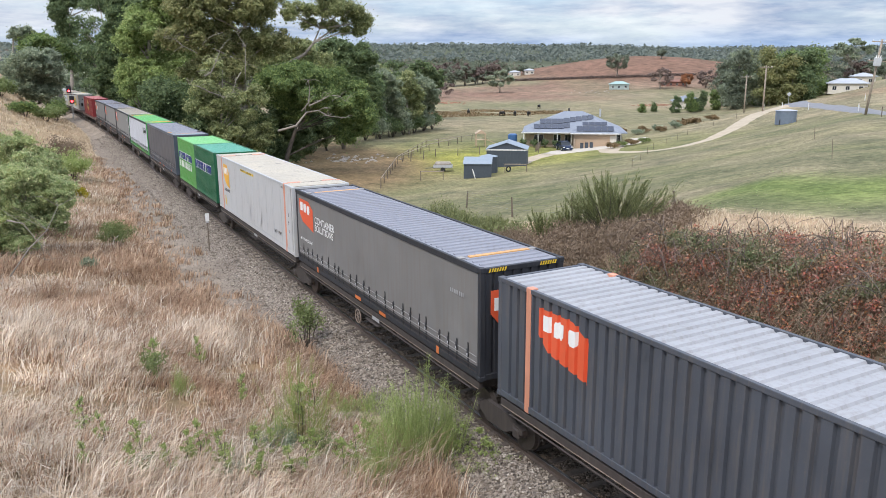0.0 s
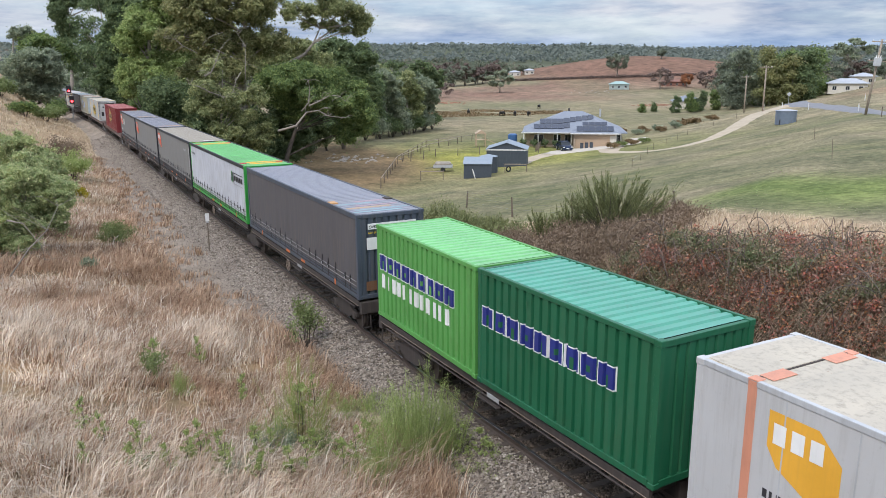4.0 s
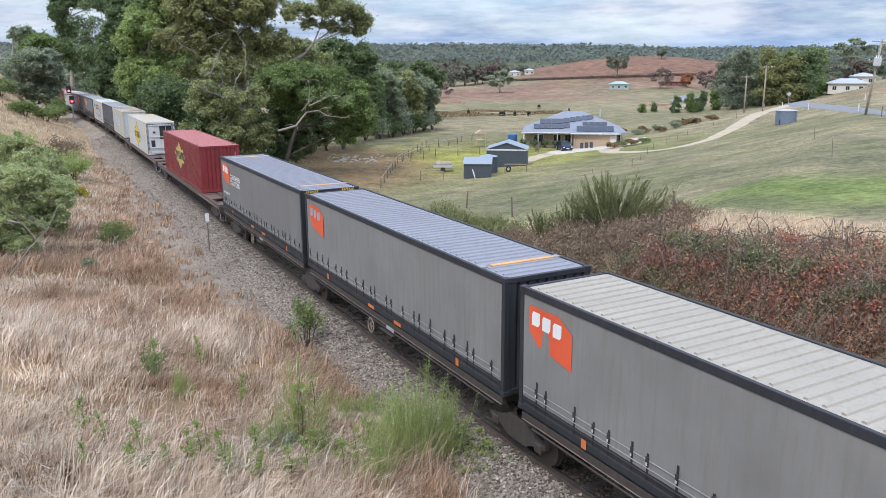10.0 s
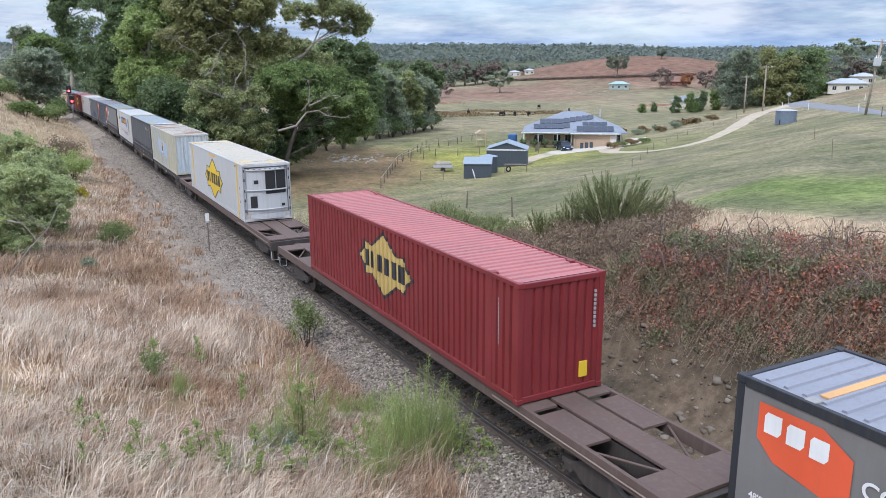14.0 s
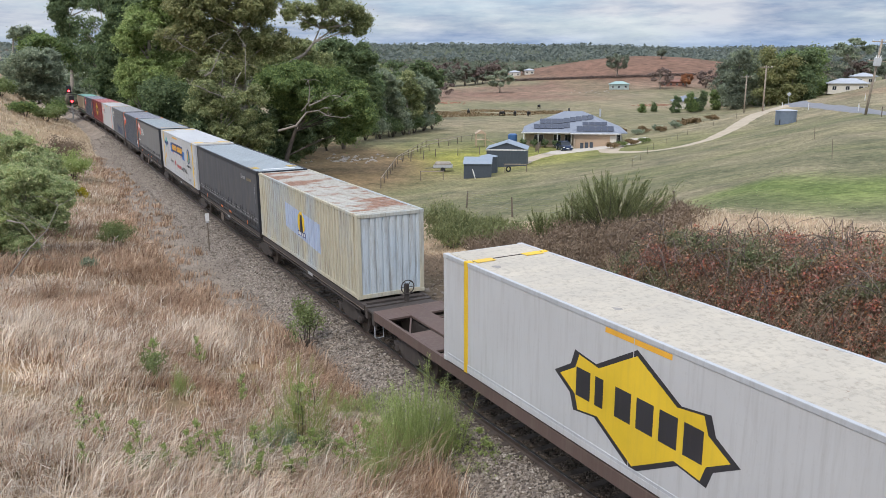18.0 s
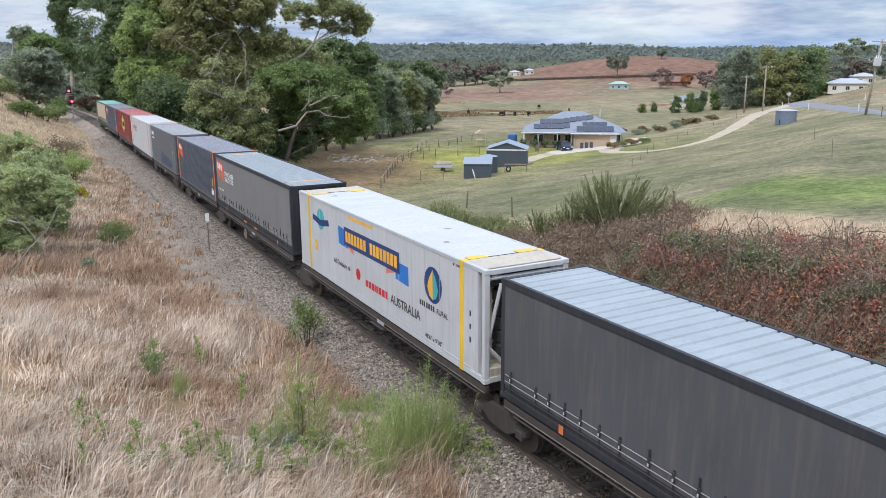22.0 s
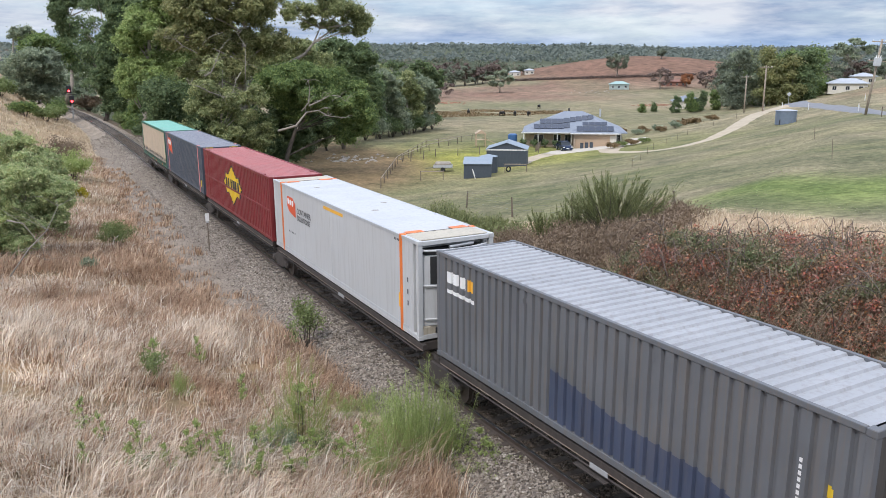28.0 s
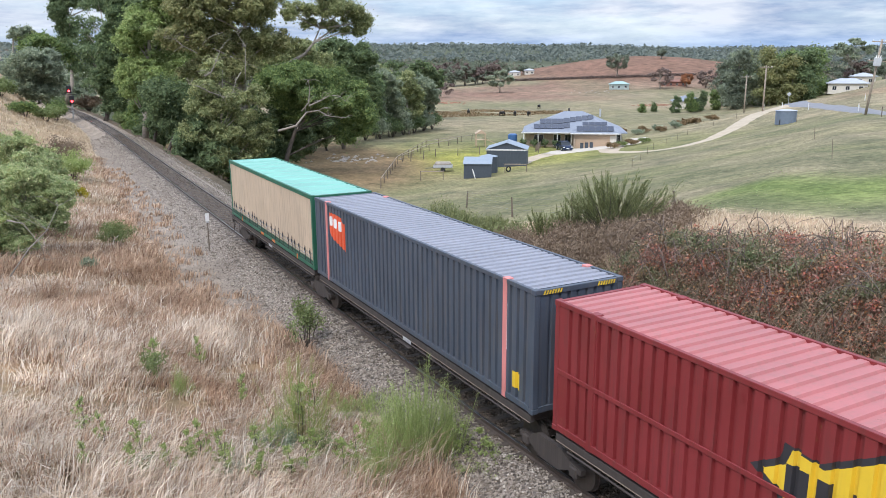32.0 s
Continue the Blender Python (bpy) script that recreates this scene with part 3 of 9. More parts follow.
        for i in range(n):
            part("roof_bead", bead, None, self.ob, at=pose(0, -L / 2 + 0.4 + (L - 0.8) * i / (n - 1), TALL - 0.02))

    def roof_bars(self, material, at=(1.25,), width=0.16, far=1.0):
        for a in at:
            y = self.L / 2 - a
            part("roof_bar", Geo().box(-0.85, far, y - width / 2, y + width / 2, TALL - 0.03, TALL + 0.004, 0.004), material, self.ob)
            for sx in (-1, 1):
                part("corner_casting", Geo().box(sx * 1.0, sx * 1.2, y - 0.1, y + 0.1, TALL - 0.09, TALL + 0.012, 0.01), M_CASTING, self.ob)

    def corrugated(self, material, end_mat=None, pitch=0.30, depth=0.065, doors=True):
        L, w, h = self.L, WIDE / 2 - 0.012, TALL
        self.skin, self.prof = w, folds(L, pitch, depth, 0.16)
        for sx in (-1, 1):
            lo = [(sx * (w - d), L / 2 - a, 0.15) for a, d in self.prof]
            hi = [(sx * (w - d), L / 2 - a, h - 0.08) for a, d in self.prof]
            part("side_panel", Geo().strip(hi, lo) if sx < 0 else Geo().strip(lo, hi), material, self.ob)
        pr = folds(WIDE - 0.26, 0.25, 0.045)
        for sy in (-1, 1):
            y = sy * (L / 2 - 0.03)
            lo = [(-w + 0.12 + a, y - sy * d, 0.13) for a, d in pr]
            hi = [(-w + 0.12 + a, y - sy * d, h - 0.12) for a, d in pr]
            part("end_panel", Geo().strip(lo, hi), end_mat or material, self.ob)

    def curtain(self, material, frame_mat, roof_mat, straps=22, seed=1, rib=0.30, plate=None, rail_mat=None, beads=0.0):
        """Curtain-sided: a tarpaulin with slight folds, a row of tensioning straps and a dark lacing bar."""
        L, w, h = self.L, WIDE / 2 - 0.02, TALL
        r = random.Random(seed)
        self.skin = w + 0.012
        n, rows = 90, 7
        phase = [r.uniform(0, 6.28) for _ in range(4)]
        for sx in (-1, 1):
            pts, faces = [], []
            for j in range(rows):
                fz = j / (rows - 1)
                for i in range(n + 1):
                    a = 0.14 + (L - 0.28) * i / n
                    d = 0.007 * math.sin(a * 4.1 + phase[0]) + 0.006 * math.sin(a * 8.7 + phase[1] + fz * 1.4)
                    d += 0.012 * (1 - fz) * math.sin(a * 2 * math.pi / (L / straps) + phase[2]) * 0.6 + 0.01 * math.sin(fz * 3.0 + a * 0.7 + phase[3])
                    pts.append((sx * (w + d * (0.3 + 0.7 * math.sin(math.pi * fz) ** 0.5)), L / 2 - a, 0.36 + (h - 0.5) * fz))
            for j in range(rows - 1):
                for i in range(n):
                    k = j * (n + 1) + i
                    faces.append([k, k + n + 1, k + n + 2, k + 1] if sx < 0 else [k, k + 1, k + n + 2, k + n + 1])
            part("curtain", Geo().add(pts, faces), material, self.ob, smooth=True)
            x = sx * (w - 0.03)
            part("lacing_bar", Geo().box(x - 0.03, x + 0.03, -L / 2 + 0.16, L / 2 - 0.16, 0.17, 0.37), frame_mat, self.ob)
        for i in range(straps):
            a = 0.6 + (L - 1.2) * i / (straps - 1) + r.uniform(-0.2, 0.2)
            y = L / 2 - a
            s = part("strap", Geo().box(-w - 0.022, -w - 0.014, y - 0.028, y + 0.028, 0.10, 0.80 + r.uniform(-0.08, 0.08), 0.002), M_STRAP, self.ob)
            part("buckle", Geo().box(-w - 0.045, -w - 0.02, y - 0.04, y + 0.04, 0.56, 0.70, 0.006), M_INK, s)
            part("buckle_lever", Geo().box(-w - 0.056, -w - 0.044, y - 0.018, y + 0.018, 0.52, 0.58, 0.004), M_STEELGREY, s)
        for z in (0.20, 0.32, 0.46, 0.62):
            part("side_bar", Geo().tube([(-w - 0.02, -L / 2 + 0.2, z), (-w - 0.02, L / 2 - 0.2, z)], 0.011, 6), M_CASTING if z > 0.4 else M_UNDER, self.ob)
        for i, f in enumerate((0.16, 0.43, 0.57, 0.84)):
            self.bar("marker_plate", L * f, L * f + (0.5 if i in (1, 2) else 0.16), 0.03, 0.15 if i in (1, 2) else 0.24, M_MARKER, lift=0.03)
        # added pale strip: puts the top rail's highlight and wear into a shape
        part("rail_highlight", Geo().box(-w - 0.024, -w - 0.008, -L / 2 + 0.18, L / 2 - 0.18, h - 0.035, h - 0.012, 0.004), M_STEELGREY, self.ob, "pale strip for the wear and highlight on the top rail")
        self.frame_up(frame_mat, rail_mat=rail_mat, high=0.16)
        self.beaded_roof(roof_mat, beads) if beads else self.roof(roof_mat, rib)
        pr = folds(WIDE - 0.3, 0.27, 0.05)
        lo = [(-w + 0.13 + a, -L / 2 + 0.02 + d, 0.14) for a, d in pr]
        hi = [(-w + 0.13 + a, -L / 2 + 0.02 + d, h - 0.12) for a, d in pr]
        part("front_wall", Geo().strip(lo, hi), plate or frame_mat, self.ob)
        part("rear_wall", Geo().box(-w + 0.1, w - 0.1, L / 2 - 0.05, L / 2 - 0.005, 0.16, h - 0.12), frame_mat, self.ob)
    def corner_logo(self, material, a=0.45, top=2.65, s=1.0, marks=None):
        """A patch with one clipped corner, carrying three pale block marks."""
        shape = [(0, 0), (1.1, 0), (1.6, -0.28), (1.6, -1.14), (0.33, -0.90), (0, -0.60)]
        self.decal("logo_patch", [(a + p * s, top + q * s) for p, q in shape], material, "bright company patch with a clipped corner")
        for i in range(3):
            x, z = a + (0.12 + 0.4 * i) * s, top - (0.12 + 0.03 * i) * s
            mark = [(0, -0.07), (0.05, 0), (0.31, 0), (0.31, -0.26), (0.25, -0.34), (0, -0.34)]
            self.decal("logo_mark", [(x + p * s, z + q * s) for p, q in mark], marks or M_WHITE, lift=0.008)

    def star_logo(self, cy, cz, w, h, fill=None):
        """An eight-cornered burst in yellow with a black edge and dark block marks."""
        outer = [(-1.0, 0.0), (-0.78, 0.26), (-0.73, 0.54), (-0.46, 0.46), (0.0, 1.0), (0.46, 0.46), (0.73, 0.54), (0.78, 0.26), (1.0, 0.0), (0.78, -0.26), (0.73, -0.54), (0.46, -0.46), (0.0, -1.0), (-0.46, -0.46), (-0.73, -0.54), (-0.78, -0.26)]
        self.decal("logo_edge", [(cy + p * w, cz + q * h) for p, q in outer], M_INK)
        self.decal("logo_patch", [(cy + p * (w - 0.2), cz + q * (h - 0.12)) for p, q in outer], fill or M_YELLOW, "yellow burst-shaped company patch", lift=0.008)
        for i in range(6):
            a = cy + (-0.70 + i * 0.24) * w
            self.bar("logo_mark", a, a + (0.10 if i == 1 else 0.18) * w, cz - 0.24 * h, cz + 0.26 * h, M_INK, lift=0.012)

    def code_bars(self, a, z, n=8, size=0.09, material=None, upright=False):
        """A painted code, given as plain bars."""
        for i in range(n):
            if upright:
                self.bar("code_mark", a, a + size * 0.6, z - i * size * 1.2, z - i * size * 1.2 + size * 0.8, material or M_WHITE)
            else:
                self.bar("code_mark", a + i * size * 1.05, a + i * size * 1.05 + size * (0.45 if i % 3 == 1 else 0.7), z, z + size * 1.25, material or M_FADED)


def bogie(parent, y, label=""):
    b = part("bogie", Geo().box(-0.30, 0.30, y - 0.16, y + 0.16, 0.42, 0.74, 0.03), M_UNDER, parent, label)
    for sx in (-1, 1):
        g = Geo().prism([(y - 1.15, 0.50), (y - 1.15, 0.62), (y - 0.75, 0.66), (y - 0.45, 0.82), (y + 0.45, 0.82), (y + 0.75, 0.66), (y + 1.15, 0.62), (y + 1.15, 0.50), (y + 0.7, 0.44), (y + 0.35, 0.28), (y - 0.35, 0.28), (y - 0.7, 0.44)], sx * 0.94, sx * 1.06)
        part("side_frame", g, M_UNDER, b)
        for dy in (-0.12, 0.0, 0.12):
            part("spring", Geo().tube([(sx * 1.0, y + dy, 0.34), (sx * 1.0, y + dy, 0.62)], 0.05, 8), M_WHEEL, b)
        for dy in (-0.9, 0.9):
            w = Geo().tube([(sx * 0.70, y + dy, 0.46), (sx * 0.725, y + dy, 0.46), (sx * 0.728, y + dy, 0.46), (sx * 0.83, y + dy, 0.46)], [0.49, 0.49, 0.46, 0.455], 24)
            w.tube([(sx * 0.83, y + dy, 0.46), (sx * 0.90, y + dy, 0.46)], [0.16, 0.13], 12)
            part("wheel", w, M_WHEEL, b)
            part("axle_box", Geo().box(sx * 0.9, sx * 1.1, y + dy - 0.13, y + dy + 0.13, 0.36, 0.60, 0.03), M_UNDER, b)
    for dy in (-0.9, 0.9):
        part("axle", Geo().tube([(-0.72, y + dy, 0.46), (0.72, y + dy, 0.46)], 0.08, 10), M_WHEEL, b)


def spoke_wheel(parent, x, y, z, sideways, r=0.24):
    """A spoked handbrake wheel, facing sideways or along the train."""
    g = Geo()

    def at(a, d):
        return (x, y + d * math.cos(a), z + d * math.sin(a)) if sideways else (x + d * math.cos(a), y, z + d * math.sin(a))
    g.tube([at(k * math.pi / 9, r) for k in range(19)], 0.02, 6)
    for k in range(6):
        g.tube([at(k * math.pi / 3, 0.02), at(k * math.pi / 3, r)], 0.013, 5)
    part("handbrake_wheel", g, M_RUSTEDGE if sideways else M_UNDER, parent, "spoked handbrake wheel")


def skeletal_wagon(place, length, first, last):
    """A low well unit of an articulated set: the bogie at its rear joint carries the next unit too."""
    w = thing("container_wagon", "dark rusty skeletal container wagon with open side rails", "railway wagon", "wagons of the train")
    L = length
    part("centre_sill", Geo().box(-0.28, 0.28, -L / 2 + 0.2, L / 2 - 0.2, 0.72, 1.12), M_UNDER, w)
    for sx in (-1, 1):
        part("side_rail", Geo().box(sx * 1.10, sx * 1.22, -L / 2 + 0.1, L / 2 - 0.1, 1.10, 1.27), M_UNDER, w)
        part("grab_rail", Geo().tube([(sx * 1.21, -L / 2 + 0.5, 0.98), (sx * 1.21, L / 2 - 0.5, 0.98)], 0.025, 6), M_UNDER, w)
    n = 7
    for i in range(n):
        y = -L / 2 + 0.4 + (L - 0.8) * i / (n - 1)
        part("cross_bearer", Geo().box(-1.2, 1.2, y - 0.12, y + 0.12, 1.02, 1.265), M_UNDER, w)
    part("brake_cylinder", Geo().tube([(-0.75, -1.2, 0.8), (-0.75, -0.5, 0.8)], 0.16, 12), M_UNDER, w)
    part("brake_pipe", Geo().tube([(-0.5, -L / 2, 0.78), (-0.5, L / 2, 0.78)], 0.025, 6), M_UNDER, w)
    for sx in (-1, 1):
        part("sill_edge", Geo().box(sx * 1.218, sx * 1.232, -L / 2 + 0.12, L / 2 - 0.12, 1.085, 1.105, 0.004), M_RUSTEDGE, w, "rubbed bright edge of the sill")
        part("catwalk", Geo().box(sx * 0.95, sx * 1.3, -0.9, 0.1, 0.86, 0.9, 0.01), M_UNDER, w)
    if 14.4 < L < 14.6:
        spoke_wheel(w, -1.3, 0.75, 0.78, True)
    if first:
        spoke_wheel(w, 0.3, -L / 2 - 0.12, 1.75, False)
        part("brake_stand", Geo().box(0.22, 0.38, -L / 2 - 0.09, -L / 2 + 0.02, 1.1, 1.85, 0.02), M_UNDER, w)
    part("number_board", Geo().box(-1.235, -1.222, -0.9, -0.35, 0.99, 1.11), M_FADED, w, "small pale board")
    bogie(w, L / 2 - 1.9 if last else L / 2 + 0.35)
    if first:
        bogie(w, -L / 2 + 1.9)
    for s, yes in ((-1, first), (1, last)):
        if yes:
            y = s * L / 2
            part("headstock", Geo().box(-1.2, 1.2, y - 0.1, y + 0.1, 0.85, 1.25), M_UNDER, w)
            part("coupler", Geo().box(-0.14, 0.14, y, y + s * 0.62, 0.82, 1.06, 0.03).box(-0.17, 0.17, y + s * 0.45, y + s * 0.72, 0.78, 1.1, 0.04), M_UNDER, w)
            part("step_ladder", Geo().tube([(-1.15, y - 0.05, 1.0), (-1.15, y - 0.05, 0.35), (-0.85, y - 0.05, 0.35), (-0.85, y - 0.05, 1.0)], 0.02, 6), M_UNDER, w)
            part("brake_hose", Geo().tube([(0.4, y, 0.9), (0.42, y + s * 0.3, 0.7), (0.4, y + s * 0.5, 0.55), (0.3, y + s * 0.62, 0.7)], 0.03, 6), M_BLACK, w)
    MOVERS.append((w, place + L / 2, L, 0.0))
    return w


def flat_wagon(place, length):
    """A long flat wagon whose deck shows beyond its container: plates with long slots, open corner bays and side rails."""
    w = thing("flat_wagon", "rust-brown flat container wagon with slotted deck plates", "railway wagon", "wagons of the train")
    L = length
    part("centre_sill", Geo().box(-0.3, 0.3, -L / 2 + 0.2, L / 2 - 0.2, 0.62, 1.12), M_UNDER, w)
    part("deck_spine", Geo().box(-0.36, 0.36, -L / 2 + 0.05, L / 2 - 0.05, 1.22, 1.30), M_DECKRED, w)
    for sx in (-1, 1):
        part("side_sill", Geo().box(sx * 1.16, sx * 1.26, -L / 2 + 0.05, L / 2 - 0.05, 0.98, 1.3), M_DECKRED, w)
        part("hand_rail", Geo().tube([(sx * 1.29, -L / 2 + 0.3, 1.12), (sx * 1.29, -L / 2 + 6, 1.12)], 0.02, 6), M_RUSTEDGE, w)
        for s in (-1, 1):
            for a0, a1 in ((0.05, 1.0), (2.55, 4.2), (4.45, 6.3)):
                y0, y1 = s * (L / 2 - a0), s * (L / 2 - a1)
                part("deck_plate", Geo().box(sx * 0.46 if a0 > 1 else sx * 0.36, sx * 1.16, min(y0, y1), max(y0, y1), 1.225, 1.295), M_DECKRED, w)
            part("tie_rod", Geo().tube([(sx * 0.36, s * (L / 2 - 1.0), 1.2), (sx * 1.16, s * (L / 2 - 2.5), 1.2)], 0.03, 6), M_DECKRED, w)
    for i in range(9):
        y = -L / 2 + 0.5 + (L - 1.0) * i / 8
        part("cross_bearer", Geo().box(-1.16, 1.16, y - 0.1, y + 0.1, 1.0, 1.215), M_UNDER, w)
    for s in (-1, 1):
        y = s * L / 2
        bogie(w, s * (L / 2 - 2.3))
        part("headstock", Geo().box(-1.26, 1.26, y - 0.1, y + 0.1, 0.8, 1.21), M_UNDER, w)
        part("coupler", Geo().box(-0.14, 0.14, y, y + s * 0.5, 0.82, 1.06, 0.03).box(-0.18, 0.18, y + s * 0.4, y + s * 0.68, 0.78, 1.1, 0.04), M_UNDER, w)
        part("step_ladder", Geo().tube([(-1.2, y, 0.95), (-1.2, y, 0.35), (-0.9, y, 0.35), (-0.9, y, 0.95)], 0.02, 6), M_STEELGREY, w)
        part("brake_hose", Geo().tube([(0.45, y, 0.9), (0.47, y + s * 0.3, 0.7), (0.45, y + s * 0.45, 0.6), (0.35, y + s * 0.6, 0.72)], 0.03, 6), M_BLACK, w)
    MOVERS.append((w, place + L / 2, L, 0.0))
    return w


def train_pose(s, length, z):
    a, b = s - length / 2, s + length / 2
    xa, xb = float(track_x(a)), float(track_x(b))
    return pose((xa + xb) / 2, s, z, 0, 0, math.degrees(math.atan2(-(xb - xa), length)))
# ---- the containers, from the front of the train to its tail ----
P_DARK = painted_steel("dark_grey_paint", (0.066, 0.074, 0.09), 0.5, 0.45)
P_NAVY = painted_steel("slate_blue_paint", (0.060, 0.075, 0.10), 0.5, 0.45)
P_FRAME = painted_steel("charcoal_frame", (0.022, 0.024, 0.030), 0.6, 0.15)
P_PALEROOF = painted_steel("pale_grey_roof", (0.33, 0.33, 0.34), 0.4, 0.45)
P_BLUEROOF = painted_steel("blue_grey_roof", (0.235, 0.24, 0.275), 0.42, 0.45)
P_TANROOF = painted_steel("dusty_roof", (0.35, 0.315, 0.26), 0.5, 0.4)
P_PEACH = painted_steel("faded_orange_post", (0.62, 0.27, 0.17), 0.5, 0.3)
P_PINK = painted_steel("faded_pink_post", (0.62, 0.22, 0.20), 0.5, 0.3)
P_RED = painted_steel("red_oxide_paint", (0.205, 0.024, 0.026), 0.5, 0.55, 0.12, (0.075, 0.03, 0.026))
# roof sheet is given a paler red than the sides
P_REDROOF = painted_steel("pale_red_roof", (0.40, 0.135, 0.13), 0.5, 0.35, 0.10)
P_WHITE = painted_steel("white_panel", (0.50, 0.50, 0.495), 0.45, 0.25, var=0.05)
P_CREAM = painted_steel("cream_roof", (0.48, 0.425, 0.335), 0.5, 0.6, 0.05, var=0.10)


def chalky(name, a, b_, rust, across):
    """Old paint gone chalky: two faded coats side by side, rust breaking through in long smears."""
    m, t, b = mat(name)
    band = noise_of(t, coords(t, (0.3, 0.45, 0.10)), 0.9, 4.0, 0.6)
    streak = noise_of(t, coords(t, (4, 4, 0.35)), 1.8, 6.0, 0.75)
    smear = noise_of(t, coords(t, across), 1.0, 6.0, 0.65)
    fine = noise_of(t, coords(t), 9.0, 5.0, 0.7)
    c = ramp(t, band, [(0.42, a), (0.58, b_)])
    c = mixed(t, ramp(t, streak, [(0.46, (0, 0, 0)), (0.72, (0.75, 0.75, 0.75))]), c, (0.20, 0.17, 0.13))
    f = ramp(t, smear, [(0.62 - rust, (0, 0, 0)), (0.68 - rust, (0.85, 0.85, 0.85))])
    c = mixed(t, f, c, ramp(t, fine, [(0.35, (0.16, 0.065, 0.035)), (0.65, (0.33, 0.17, 0.10))]))
    t.links.new(c, b.inputs["Base Color"])
    b.inputs["Roughness"].default_value = 0.75
    return m


P_OLD = chalky("chalky_cream_paint", (0.49, 0.45, 0.33), (0.40, 0.435, 0.44), -0.04, (1.5, 1.5, 0.4))
P_OLDBLUE = chalky("chalky_blue_paint", (0.46, 0.52, 0.56), (0.56, 0.58, 0.56), -0.04, (1.6, 1.6, 0.4))
P_OLDROOF = chalky("rusty_white_roof", (0.44, 0.42, 0.37), (0.40, 0.375, 0.32), 0.12, (0.35, 0.75, 1.0))
P_PATCHBLUE = painted_steel("faded_blue_patch", (0.40, 0.47, 0.60), 0.7, 0.3)
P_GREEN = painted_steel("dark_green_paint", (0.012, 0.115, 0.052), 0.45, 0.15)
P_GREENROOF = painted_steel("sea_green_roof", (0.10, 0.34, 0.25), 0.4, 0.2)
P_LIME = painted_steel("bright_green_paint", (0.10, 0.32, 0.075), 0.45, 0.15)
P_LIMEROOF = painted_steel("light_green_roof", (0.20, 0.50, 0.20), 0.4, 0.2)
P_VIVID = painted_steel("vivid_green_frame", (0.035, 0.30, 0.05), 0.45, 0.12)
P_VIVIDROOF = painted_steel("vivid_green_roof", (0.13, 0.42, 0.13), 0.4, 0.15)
P_MINT = painted_steel("mint_green_roof", (0.19, 0.43, 0.345), 0.45, 0.1)
P_DKGREEN = painted_steel("bottle_green_frame", (0.02, 0.12, 0.07), 0.5, 0.2)
P_GREYROOF = painted_steel("grey_green_roof", (0.30, 0.335, 0.35), 0.42, 0.3)
P_GREY = painted_steel("weathered_grey_paint", (0.125, 0.13, 0.14), 0.55, 0.7)
P_BLUEGREY = painted_steel("blue_repaint", (0.055, 0.07, 0.115), 0.55, 0.3)
# end panels get a darker, browner tone than the sides
P_ENDDARK = painted_steel("dark_end_paint", (0.062, 0.058, 0.056), 0.6, 0.5)
P_SPICE = painted_steel("orange_post", (0.72, 0.17, 0.025), 0.45, 0.25)
P_SUN = painted_steel("yellow_post", (0.75, 0.47, 0.02), 0.45, 0.2)
P_RIBBON = painted_steel("blue_ribbon", (0.02, 0.16, 0.50), 0.45, 0.1)
P_CRIMSON = painted_steel("crimson_mark", (0.55, 0.02, 0.03), 0.45, 0.1)
P_SCUFF = painted_steel("grey_scuff", (0.30, 0.28, 0.25), 0.7, 0.4)
P_RUSTED = painted_steel("rusted_patch", (0.16, 0.075, 0.035), 0.8, 0.4)
P_TEALMIST = painted_steel("faded_teal_spray", (0.25, 0.36, 0.40), 0.6, 0.5)
P_TANMIST = painted_steel("faded_orange_spray", (0.42, 0.30, 0.20), 0.6, 0.5)
P_ROSEMIST = painted_steel("faded_rose_spray", (0.37, 0.27, 0.30), 0.6, 0.5)
M_BARTAN = painted_steel("orange_roof_bar", (0.62, 0.33, 0.12), 0.5, 0.25)
P_TEAL = painted_steel("teal_mark", (0.05, 0.38, 0.36), 0.45, 0.1)


def tarpaulin(name, rgb):
    return painted_steel(name, rgb, 0.72, 0.5)


T_GREY = tarpaulin("grey_tarpaulin", (0.178, 0.171, 0.162))
T_WARM = tarpaulin("warm_grey_tarpaulin", (0.208, 0.202, 0.189))
T_DARK = tarpaulin("charcoal_tarpaulin", (0.075, 0.075, 0.08))
T_SMOKE = tarpaulin("smoky_tarpaulin", (0.092, 0.084, 0.086))
T_WHITE = tarpaulin("white_tarpaulin", (0.52, 0.53, 0.56))
T_TAN = tarpaulin("tan_tarpaulin", (0.52, 0.40, 0.28))


def steel_box(name, label, length, place, side, roof, posts=(), post_mat=None, end_mat=None, frame_mat=None):
    c = Box(name, label, length, place)
    c.corrugated(side, end_mat)
    c.frame_up(frame_mat or side, posts, post_mat)
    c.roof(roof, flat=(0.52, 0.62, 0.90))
    for i in (0.33, 0.66):
        c.bar("vent", length * i, length * i + 0.06, TALL - 0.40, TALL - 0.28, side, lift=0.03)
    return c


def hazard(c, n=7):
    """Black and yellow height stripes on the front header and the seen side's top corner."""
    for x0 in (-1.02, 0.5):
        for i in range(n):
            x = x0 + 0.075 * i
            y = -c.L / 2 - 0.006
            part("hazard_stripe", Geo().prism([(x, TALL - 0.125), (x + 0.04, TALL - 0.125), (x + 0.075, TALL - 0.03), (x + 0.035, TALL - 0.03)], y, y + 0.004, "y"), M_YELLOW, c.ob)


